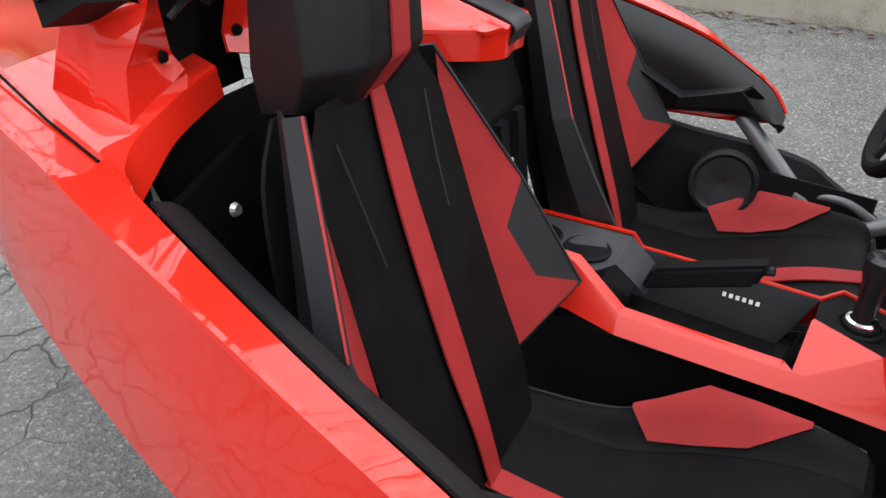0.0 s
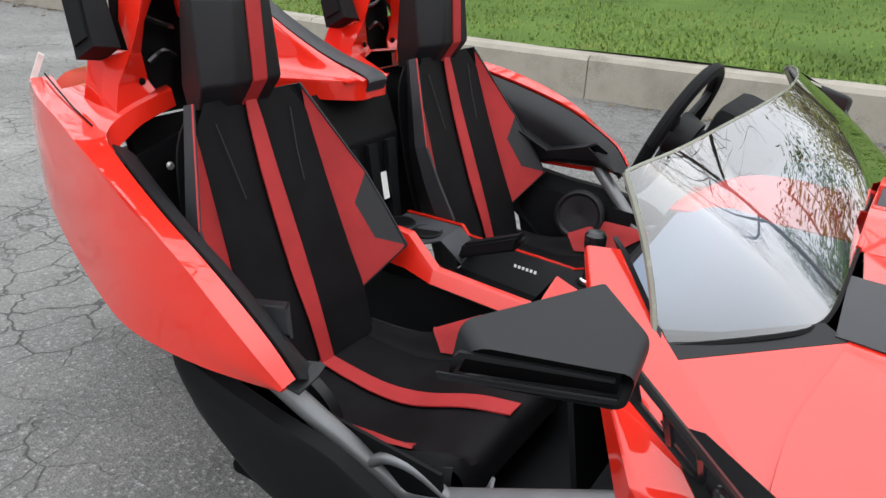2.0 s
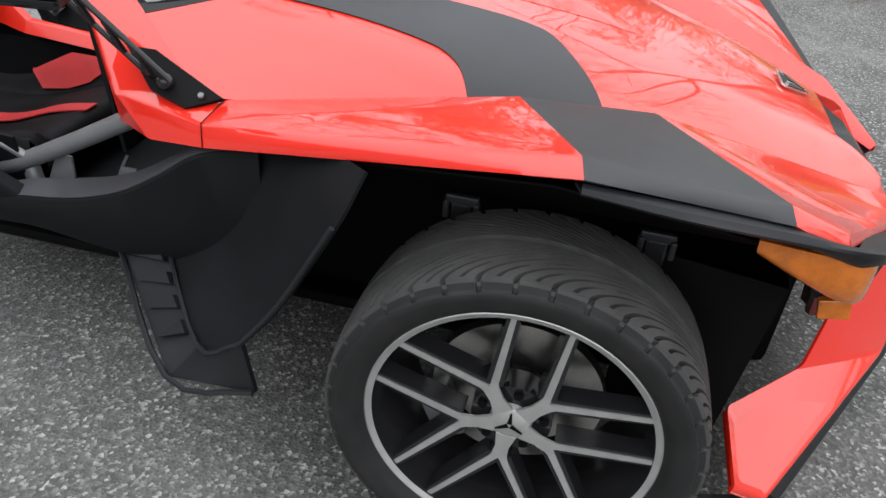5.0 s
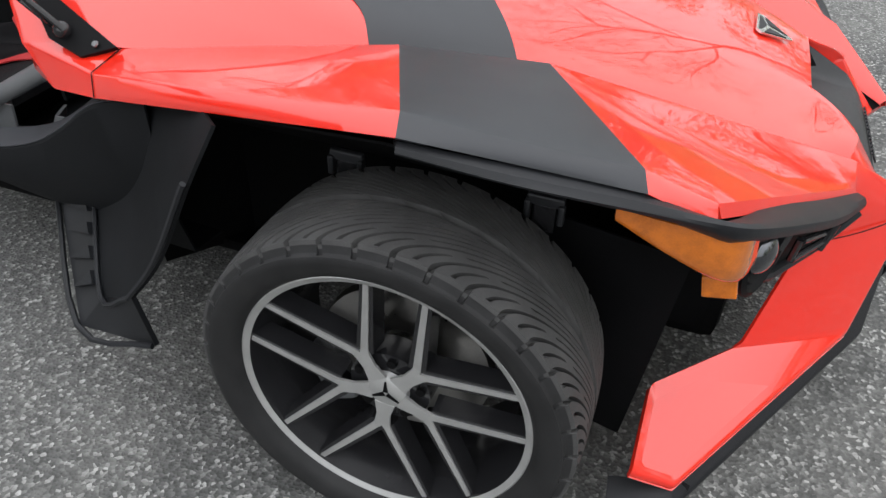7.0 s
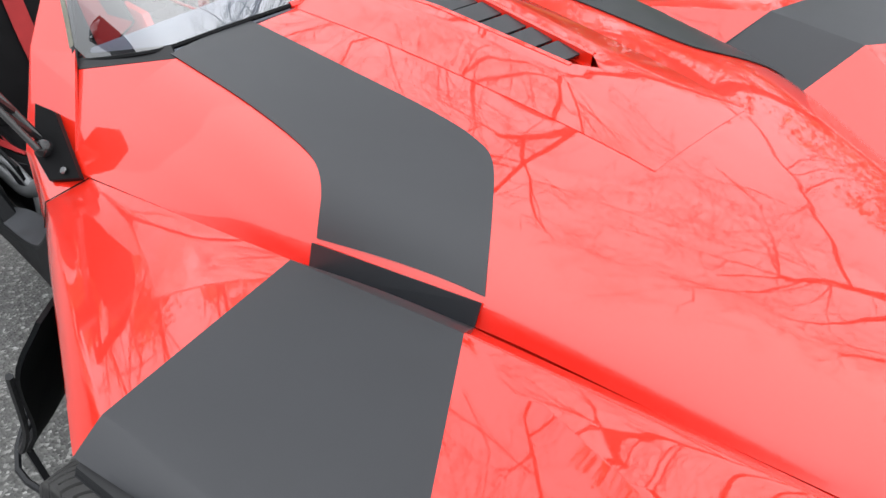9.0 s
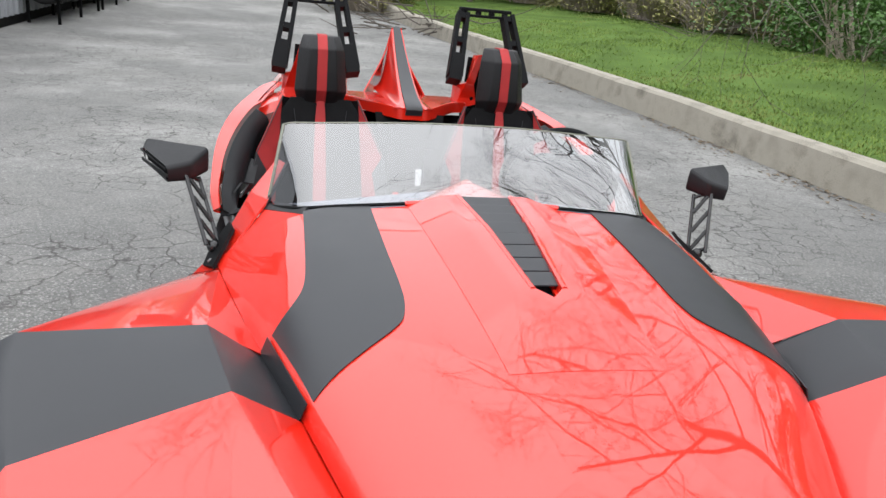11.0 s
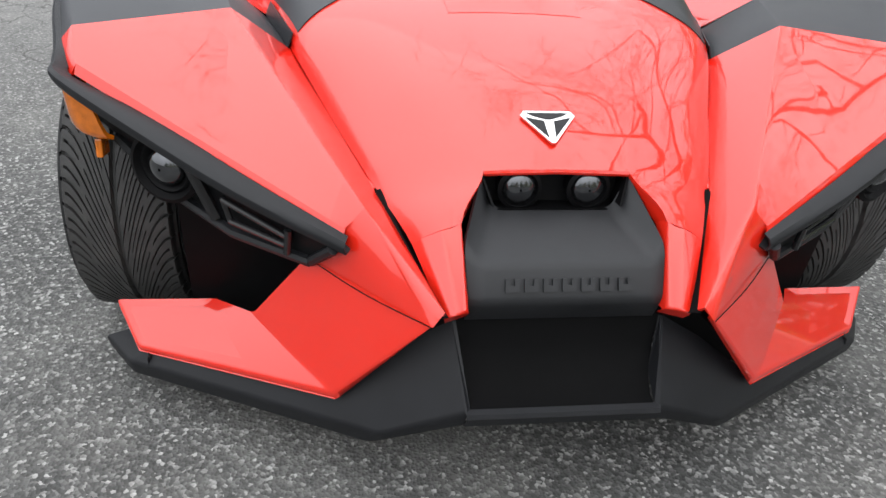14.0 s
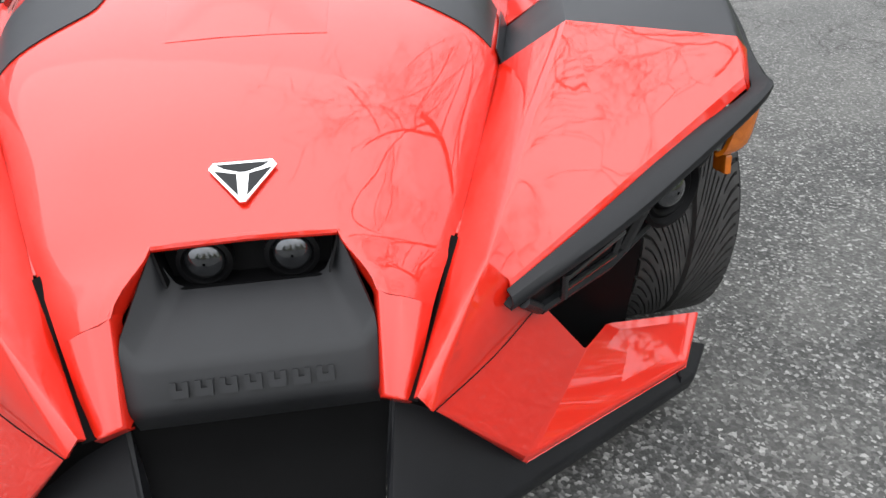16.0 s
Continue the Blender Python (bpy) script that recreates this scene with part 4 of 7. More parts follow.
        part("spoke_root", bm, ALU, rimob)
        a1 = radians(72 * k + 12)
        bm = bmesh.new()
        add_turned(bm, [(0.0, 0.004), (0.008, 0.004), (0.009, -0.012)], base @ Matrix.Rotation(a1, 4, "Z") @ Matrix.Translation((0.055, 0, q - 0.004)), 8)
        part("wheel_nut", bm, DARK, rimob)
    bm = bmesh.new()
    add_turned(bm, [(0.0, 0.010), (0.024, 0.010), (0.033, 0.006), (0.036, -0.004)], base @ Matrix.Translation((0, 0, q)), 32)
    part("hub_cap", bm, ALU, rimob, smooth=True)
    bm = bmesh.new()
    add_turned(bm, [(0.03, -0.005), (0.068, -0.007), (0.070, -0.05)], base @ Matrix.Translation((0, 0, q)), 32)
    part("hub", bm, GLOSSBLACK, rimob, smooth=True)
    for k in range(3):
        bm = bmesh.new()
        add_prism(bm, [(0.003, 0.0042), (0.026, 0.0014), (0.026, -0.0014), (0.003, -0.0042)], 0.002, base @ Matrix.Rotation(radians(120 * k + 90), 4, "Z") @ Matrix.Translation((0, 0, q + 0.0095)))
        bmesh.ops.recalc_face_normals(bm, faces=bm.faces)
        part("cap_mark", bm, DARK, rimob)
    bm = bmesh.new()
    add_turned(bm, [(0.05, -0.028), (0.06, -0.01), (0.075, -0.006), (0.148, -0.006), (0.150, -0.026), (0.10, -0.028)], base, 48)
    part("brake_disc", bm, DISC, wheel, smooth=True)
    cal = Matrix.Rotation(radians(205 if sgn < 0 else -25), 4, "Z")
    bm = bmesh.new()
    add_box(bm, (0.135, 0, 0.0), (0.06, 0.11, 0.055), bevel=0.012)
    bmesh.ops.transform(bm, matrix=base @ cal, verts=bm.verts)
    part("brake_caliper", bm, STEEL, wheel, smooth=True)
    bm = bmesh.new()
    add_turned(bm, [(0.0, 0.036), (0.014, 0.036), (0.016, 0.02)], base @ cal @ Matrix.Translation((0.125, 0.01, 0)), 14)
    part("caliper_cap", bm, LABELR, wheel)
    return wheel


for s_ in (-1, 1):
    build_wheel("front_wheel", (0.0, s_ * 0.845, 0.315), s_, 0.315)
build_wheel("rear_wheel", (-2.48, 0, 0.33), -1, 0.33, 0.22, 0.245)

# ---- cowl, windscreen, mirrors ----
def build_cowl(sgn):
    CT, CTR = (-0.95, 0.530, 0.884), (-0.905, 0.500, 0.878)
    # red blade running from the fender up to the windscreen's foot
    shell("cowl_side", [
        [CT, CTR, (-0.83, 0.548, 0.80), (-0.90, 0.60, 0.80)],
        [(-0.90, 0.60, 0.80), (-0.83, 0.548, 0.80), (-0.655, 0.66, 0.685), (-0.80, 0.68, 0.665)],
        [(-0.80, 0.68, 0.665), (-0.655, 0.66, 0.685), TRI, SEAM],
        [(-0.80, 0.68, 0.665), SEAM, SEAMB, (-0.73, 0.71, 0.60)],
        [CT, (-0.90, 0.60, 0.80), (-0.91, 0.585, 0.78), (-0.955, 0.52, 0.865)],
        [(-0.90, 0.60, 0.80), (-0.80, 0.68, 0.665), (-0.73, 0.71, 0.60), (-0.82, 0.66, 0.60), (-0.91, 0.585, 0.78)]],
        RED, CAR, sgn, 0.006, 0.006, (-0.2, 1, 0.5), "glossy red cowl blade beside the windscreen")
    shell("hood_corner", [[(-0.63, 0.466, 0.816), (-0.805, 0.560, 0.775), (-0.665, 0.652, 0.688), TRI]], RED, CAR, sgn, 0.004, 0, (0, 0.6, 1))
    # black base strip under the glass
    shell("screen_base", [[(-0.63, 0.466, 0.8165), (-0.805, 0.560, 0.776), (-0.835, 0.545, 0.79), (-0.66, 0.455, 0.829)],
                          [(-0.805, 0.560, 0.776), CTR, (-0.925, 0.485, 0.888), (-0.835, 0.545, 0.79)]], GREYPLASTIC, CAR, sgn, 0.008, 0.003, (0, 0.4, 1))
    mount = [(-0.79, 0.650, 0.745), (-0.74, 0.640, 0.742), (-0.595, 0.680, 0.690), (-0.655, 0.706, 0.672), (-0.725, 0.695, 0.690)]
    shell("mirror_mount", [mount], HOLLOW, CAR, sgn, 0.010, 0, (0, 0.7, 0.7))
    bm = bmesh.new()
    add_turned(bm, [(0.0, 0.003), (0.005, 0.003), (0.006, 0.0)], Matrix.Translation(side((-0.632, 0.688, 0.692), sgn)) @ Vector((0, sgn * 0.7, 0.7)).to_track_quat("Z", "Y").to_matrix().to_4x4(), 10)
    part("mount_bolt", bm, STEEL, CAR)


def build_windscreen():
    base = [(-0.655, k, hood_z(-0.65, k) + 0.008) for k in (0.0, 0.07, 0.16, 0.30, 0.40)] + [(-0.662, 0.462, 0.826), (-0.70, 0.488, 0.816), (-0.76, 0.518, 0.800), (-0.835, 0.552, 0.782)]
    top = [(-0.825, 0.0, 1.025), (-0.828, 0.07, 1.025), (-0.835, 0.16, 1.022), (-0.858, 0.30, 1.012), (-0.875, 0.40, 1.003), (-0.890, 0.455, 0.998), (-0.898, 0.478, 0.996), (-0.906, 0.498, 0.993), (-0.916, 0.512, 0.986)]

    def fine(line):
        """Even steps along the half line, rounded a little at its bends."""
        pts = [Vector(a).lerp(Vector(b), k / 6) for a, b in zip(line, line[1:]) for k in range(6)] + [Vector(line[-1])]
        for _ in range(14):
            new_pts = [p.copy() for p in pts]
            for k in range(1, len(pts) - 1):
                new_pts[k] = pts[k] * 0.5 + (pts[k - 1] + pts[k + 1]) * 0.25
            a = pts[0] * 0.5 + pts[1] * 0.5
            new_pts[0] = Vector((a.x, 0, a.z))
            pts = new_pts
        return pts

    lo, hi = fine(base), fine(top)
    rows = []
    for k in range(9):
        t = k / 8
        r = []
        for a, b in zip(lo, hi):
            p = a.lerp(b, t)
            p.x += 0.010 * math.sin(math.pi * t)
            r.append(p)
        rows.append([Vector((p.x, -p.y, p.z)) for p in r[:0:-1]] + r)
    screen = new("windscreen")
    screen.parent = CAR
    tagged(screen, "low clear curved windscreen reflecting bare branches")
    bm = bmesh.new()
    vs = [[bm.verts.new(p) for p in r] for r in rows]
    for a, b in zip(vs, vs[1:]):
        for k in range(len(a) - 1):
            bm.faces.new((a[k], a[k + 1], b[k + 1], b[k]))
    finish(bm, 0, Vector((1, 0, 1)))
    ob = part("pane", bm, GLASS, screen, smooth=True)
    ob.visible_shadow = False
    bm = bmesh.new()
    add_tube(bm, [p + Vector((0.0, 0, -0.004)) for p in rows[0] if abs(p.y) < 0.21], 0.007, 8)
    part("center_lip", bm, RED, screen, "red lip along the foot of the glass", smooth=True)
    for sgn in (-1, 1):
        bm = bmesh.new()
        add_tube(bm, [p + Vector((0.0, 0, -0.004)) for p in rows[0] if sgn * p.y > 0.20], 0.005, 6)
        part("gasket", bm, PLASTIC, screen, smooth=True)
    bm = bmesh.new()
    add_tube(bm, rows[-1], 0.0025, 6)
    part("pane_edge", bm, PANE_EDGE, screen, smooth=True)
    for k in (0, -1):
        bm = bmesh.new()
        add_tube(bm, [r[k] for r in rows], 0.0045, 6)
        part("pane_edge", bm, PANE_EDGE, screen, smooth=True)
    # deck seen through the glass: red in the middle, dark at the sides
    for sgn in (-1, 1):
        cols = (0, 0.06, 0.11, 0.16)
        loft("dash_spine", [[(-0.662, k, hood_z(-0.65, k) - 0.004) for k in cols], [(-0.76, k * 0.85, 0.872 - 0.25 * k) for k in cols], [(-0.87, k * 0.62, 0.862 - 0.3 * k) for k in cols], [(-0.97, k * 0.5, 0.80) for k in cols]], RED, CAR, sgn, 0.004, nu=4, nv=2, label="red dash spine under the windscreen")
        edge = [(-0.955, k, 0.805 - 0.11 * k) for k in (0.05, 0.14, 0.23, 0.35, 0.47)]
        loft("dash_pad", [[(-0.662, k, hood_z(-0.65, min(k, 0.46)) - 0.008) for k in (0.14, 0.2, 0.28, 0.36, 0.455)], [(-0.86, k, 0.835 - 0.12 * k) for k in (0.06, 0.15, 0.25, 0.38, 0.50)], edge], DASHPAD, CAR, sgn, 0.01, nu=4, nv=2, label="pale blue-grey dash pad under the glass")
        loft("dash_top", [edge, [(-0.98, k, 0.78 - 0.1 * k) for k in (0.04, 0.12, 0.22, 0.36, 0.50)]], GREYPLASTIC, CAR, sgn, 0.01, nu=4, nv=2)
        shell("dash_front", [[(-0.98, 0, 0.79), (-0.98, 0.50, 0.73), (-0.93, 0.52, 0.45), (-0.93, 0, 0.45)]], PLASTIC, CAR, sgn, 0.01, 0, (-1, 0, 0))


def build_mirror(sgn):
    mirror = new("door_mirror")
    mirror.parent = CAR
    tagged(mirror, "dark grey angular door mirror on a slotted black stalk")
    A, B, C, D, E = (-0.932, 0.872, 0.928), (-0.852, 0.704, 0.926), (-0.788, 0.740, 0.902), (-0.782, 0.800, 0.886), (-0.912, 0.878, 0.910)
    F_, G, H, I = (-0.944, 0.874, 0.860), (-0.790, 0.798, 0.842), (-0.796, 0.742, 0.848), (-0.862, 0.706, 0.856)
    shell("mirror_housing", [[A, B, C, D, E], [D, C, H, G], [C, B, I, H], [F_, G, H, I], [A, E, F_]], GREYPLASTIC, mirror, sgn, 0, 0.012, (0, 0, 1))
    # shallow recess, its shade put into the near-black colour
    shell("mirror_recess", [[(-0.918, 0.872, 0.908), (-0.798, 0.794, 0.882), (-0.802, 0.790, 0.853), (-0.936, 0.866, 0.868)]], HOLLOW, mirror, sgn, 0.004, 0, (0.3, 1, 0))
    shell("mirror_lip", [[(-0.950, 0.886, 0.874), (-0.796, 0.806, 0.858), (-0.800, 0.790, 0.850), (-0.945, 0.868, 0.864)], [(-0.950, 0.886, 0.874), (-0.796, 0.806, 0.858), (-0.797, 0.804, 0.850), (-0.948, 0.884, 0.864)]], GREYPLASTIC, mirror, sgn, 0.004, 0.002, (0.3, 1, 0.5))
    shell("mirror_rim", [[(-0.925, 0.884, 0.902), (-0.80, 0.806, 0.878), (-0.801, 0.806, 0.874), (-0.93, 0.885, 0.896)]], GREYPLASTIC, mirror, sgn, 0.004, 0, (0, 1, 0))
    shell("mirror_glass", [[(-0.934, 0.862, 0.916), (-0.858, 0.715, 0.912), (-0.866, 0.716, 0.880), (-0.944, 0.864, 0.874)]], CHROME, mirror, sgn, 0.003, 0, (-1, 0, 0))
    foot, head = Vector((-0.70, 0.683, 0.70)), Vector((-0.825, 0.745, 0.862))
    stalk = mirror
    for d in (-0.016, 0.016):
        bm = bmesh.new()
        o = Vector((d * 1.0, d * 0.9, d * 0.8))
        add_tube(bm, [side(foot + o * 1.15, sgn), side(head + o * 1.15, sgn)], 0.0055, 8)
        part("stalk_rail", bm, GLOSSBLACK, stalk, smooth=True)
    for t, t2 in ((0.06, 0.06), (0.10, 0.34), (0.40, 0.64), (0.70, 0.94), (0.95, 0.95)):
        o = Vector((0.016, 0.0144, 0.0128))
        bm = bmesh.new()
        add_tube(bm, [side(foot.lerp(head, t) - o, sgn), side(foot.lerp(head, t2) + o, sgn)], 0.006, 6)
        part("stalk_brace", bm, GLOSSBLACK, stalk)
    bm = bmesh.new()
    bmesh.ops.create_icosphere(bm, subdivisions=2, radius=0.016, matrix=Matrix.Translation(side((-0.70, 0.685, 0.705), sgn)))
    part("pivot", bm, GLOSSBLACK, mirror, smooth=True)


for s_ in (-1, 1):
    build_cowl(s_)
    build_mirror(s_)
build_windscreen()


# ---- seats ----
SEAT_S = 0.358


def build_seat(sgn):
    seat = new("bucket_seat")
    seat.parent = CAR
    tagged(seat, "black bucket seat with red bolsters and a red center stripe")
    rows = [(0.395, -1.572, 0.185, 0.02), (0.49, -1.602, 0.202, 0.055), (0.585, -1.638, 0.246, 0.112), (0.69, -1.676, 0.240, 0.108), (0.80, -1.714, 0.214, 0.088), (0.89, -1.741, 0.178, 0.055), (0.945, -1.757, 0.122, 0.012)]

    line = lambda d: [[(x + 0.0036, SEAT_S + k * d * w, z + 0.0016) for k in (-1, 1)] for z, x, w, f in rows]
    edge = lambda z: float(np.interp(z, (0.395, 0.488, 0.897, 0.945), (0.158, 0.168, 0.147, 0.112)))
    loft("backrest", [[(x - 0.006 * (1 - abs(k)), SEAT_S + k * edge(z), z) for k in (-1, -0.6, -0.25, 0, 0.25, 0.6, 1)] for z, x, w, f in rows], FABRIC, seat, sgn, 0.0, (1, 0, 0.3), 4, 2)
    loft("center_stripe", line(0.10), REDVINYL, seat, sgn, 0.003, (1, 0, 0.3), 4, 2, "red vinyl center stripe")
    for e in (-1, 1):
        o = lambda x, d, z: (x, SEAT_S + e * d, z)
        R0, P6, P1, P2, P3, P4, P5, M = o(-1.750, 0.142, 0.950), o(-1.744, 0.147, 0.897), o(-1.649, 0.235, 0.751), o(-1.654, 0.199, 0.682), o(-1.606, 0.212, 0.604), o(-1.545, 0.258, 0.585), o(-1.612, 0.168, 0.488), o(-1.598, 0.250, 0.668)
        shell("bolster", [[R0, P6, P1], [P6, P2, P1], [P6, P5, P2], [P5, P3, P2], [P5, P4, P3]], REDVINYL, seat, sgn, 0.003, 0, (1, -e * 0.6, 0.3), "red vinyl side bolster with a notched edge")
        shell("bolster_notch", [[P1, P2, M], [P2, P3, M], [P3, P4, M]], GREYVINYL, seat, sgn, 0.003, 0, (1, -e * 0.6, 0.3), "black vinyl notch in the bolster")
        base_ = o(-1.585, 0.165, 0.40)
        back_line = [o(-1.805, 0.112, 0.935), o(-1.728, 0.205, 0.735), o(-1.704, 0.218, 0.655), o(-1.680, 0.214, 0.57), o(-1.668, 0.176, 0.46), o(-1.65, 0.168, 0.38)]
        ridge_line = [R0, P1, M, P4, P5, base_]
        mid_line = [tuple(Vector(a).lerp(Vector(b), 0.45) + Vector((0, e * 0.016, 0))) for a, b in zip(ridge_line, back_line)]
        for first, second, mt in ((ridge_line, mid_line, GREYVINYL), (mid_line, back_line, HEADVINYL)):
            shell("back_side", [[first[k], first[k + 1], second[k + 1], second[k]] for k in range(5)], mt, seat, sgn, 0.004, 0.004, (0, e, 0.2))
        # seam of the upper panel
        bm = bmesh.new()
        add_tube(bm, [side(p, sgn) for p in (o(-1.742, 0.100, 0.905), o(-1.717, 0.088, 0.825), o(-1.694, 0.082, 0.76))], 0.0012, 5)
        part("seat_seam", bm, GREYVINYL, seat)
    bk = [[(x - 0.07, SEAT_S + d * w * 0.8, z - 0.03) for d in (-1, 0, 1)] for z, x, w, f in rows]
    loft("back_shell", bk, PLASTIC, seat, sgn, 0.006, (-1, 0, 0), 3, 2)
    # headrest: a tapered faceted block
    f = lambda x, d, z: (x, SEAT_S + d, z)
    top, mid, low, base = 1.174, 1.130, 0.978, 0.922
    faces = []
    for e in (-1, 1):
        faces += [
            [f(-1.730, e * 0.048, mid), f(-1.722, e * 0.060, low), f(-1.775, e * 0.101, low - 0.008), f(-1.800, e * 0.087, mid - 0.004)],
            [f(-1.800, e * 0.087, mid - 0.004), f(-1.775, e * 0.101, low - 0.008), f(-1.868, e * 0.070, low - 0.02), f(-1.868, e * 0.055, mid)],
            [f(-1.730, e * 0.048, mid), f(-1.800, e * 0.087, mid - 0.004), f(-1.830, e * 0.072, top), f(-1.785, e * 0.042, top)],
            [f(-1.800, e * 0.087, mid - 0.004), f(-1.868, e * 0.055, mid), f(-1.862, e * 0.050, top), f(-1.830, e * 0.072, top)],
            [f(-1.722, e * 0.060, low), f(-1.775, e * 0.101, low - 0.008), f(-1.80, e * 0.088, base), f(-1.762, e * 0.055, base)],
            [f(-1.775, e * 0.101, low - 0.008), f(-1.868, e * 0.070, low - 0.02), f(-1.868, e * 0.06, base - 0.02), f(-1.80, e * 0.088, base)]]
    faces += [[f(-1.730, -0.048, mid), f(-1.730, 0.048, mid), f(-1.722, 0.060, low), f(-1.722, -0.060, low)],
              [f(-1.730, -0.048, mid), f(-1.785, -0.042, top), f(-1.785, 0.042, top), f(-1.730, 0.048, mid)],
              [f(-1.785, -0.042, top), f(-1.83, -0.072, top), f(-1.862, -0.050, top), f(-1.862, 0.050, top), f(-1.83, 0.072, top), f(-1.785, 0.042, top)],
              [f(-1.722, -0.060, low), f(-1.722, 0.060, low), f(-1.762, 0.055, base), f(-1.762, -0.055, base)]]
    shell("headrest", faces, HEADVINYL, seat, sgn, 0, 0.006, (1, 0, 1))
    q = 0.004
    prof = ((-1.760, base), (-1.722 + q, low), (-1.730 + q, mid), (-1.785, top + q), (-1.858, top + q))
    st = [[f(a[0], -0.018, a[1]), f(a[0], 0.018, a[1]), f(b[0], 0.018, b[1]), f(b[0], -0.018, b[1])] for a, b in zip(prof, prof[1:])]
    shell("headrest_stripe", st, REDVINYL, seat, sgn, 0.003, 0.004, (1, 0, 1), "red vinyl stripe")
    # cushion
    def ridge(k):
        t = min(max((k - 0.73) / 0.20, 0.0), 1.0)
        return t * t * (3 - 2 * t) - 0.5 * max(0.0, k - 0.9) / 0.1

    rows = []
    for x, z, w, fl in ((-1.60, 0.395, 0.19, 0.02), (-1.50, 0.380, 0.205, 0.034), (-1.42, 0.374, 0.222, 0.058), (-1.33, 0.386, 0.262, 0.092), (-1.21, 0.430, 0.248, 0.050), (-1.115, 0.450, 0.215, 0.026), (-1.088, 0.40, 0.205, 0.0)):
        rows.append([(x, SEAT_S + d * w, z + fl * ridge(abs(d))) for d in (-1, -0.93, -0.86, -0.79, -0.72, -0.65, 0, 0.65, 0.72, 0.79, 0.86, 0.93, 1)])
    loft("cushion", rows, FABRIC, seat, sgn, 0, (0, 0, 1), 4, 2)
    lift = lambda r, ds: [[(x, SEAT_S + d * w, z + fl * ridge(abs(d)) + 0.008) for d in ds] for x, z, w, fl in r]
    cr = ((-1.60, 0.395, 0.19, 0.02), (-1.50, 0.380, 0.205, 0.034), (-1.42, 0.374, 0.222, 0.058), (-1.33, 0.386, 0.262, 0.092), (-1.21, 0.430, 0.248, 0.050), (-1.115, 0.450, 0.215, 0.026))
    loft("cushion_stripe", lift(cr, (-0.10, 0.10)), REDVINYL, seat, sgn, 0.003, (0, 0, 1), 4, 2, "red vinyl stripe along the cushion")
    for e in (-1, 1):
        o = lambda x, d, z: (x, SEAT_S + e * d, z)
        at = lambda x: tuple(float(np.interp(x, [r[0] for r in cr], [r[k] for r in cr])) for k in (1, 2, 3))
        patch = []
        for x, a, b in ((-1.428, 0.88, 0.94), (-1.395, 0.76, 0.94), (-1.33, 0.74, 0.94), (-1.26, 0.76, 0.94), (-1.188, 0.88, 0.94)):
            z, w, fl = at(x)
            patch.append([(x, SEAT_S + e * d * w, z + fl * ridge(d) + 0.009) for d in (a + (b - a) * k / 5 for k in range(6))])
        loft("cushion_bolster", patch, REDVINYL, seat, sgn, 0.003, (0, 0, 1), raw=True, label="red vinyl cushion corner")
        shell("cushion_piping", [[o(-1.345, 0.258, 0.448), o(-1.150, 0.228, 0.462), o(-1.150, 0.232, 0.448), o(-1.345, 0.262, 0.432)]], REDVINYL, seat, sgn, 0.003, 0, (0, e, 0.3), "narrow red piping strip")
        sk = [[(x, SEAT_S + e * w, z + fl * 0.65), (x, SEAT_S + e * w * 1.02, z + fl - 0.06), (x, SEAT_S + e * w * 0.95, 0.30)] for x, z, w, fl in cr]
        loft("cushion_side", sk, GREYVINYL, seat, sgn, 0.004, (0, e, 0), 3, 2)
    shell("cushion_front", [[(-1.088, SEAT_S - 0.205, 0.40), (-1.088, SEAT_S + 0.205, 0.40), (-1.15, SEAT_S + 0.19, 0.32), (-1.15, SEAT_S - 0.19, 0.32)]], FABRIC, seat, sgn, 0.006, 0, (1, 0, 0))


for s_ in (-1, 1):
    build_seat(s_)


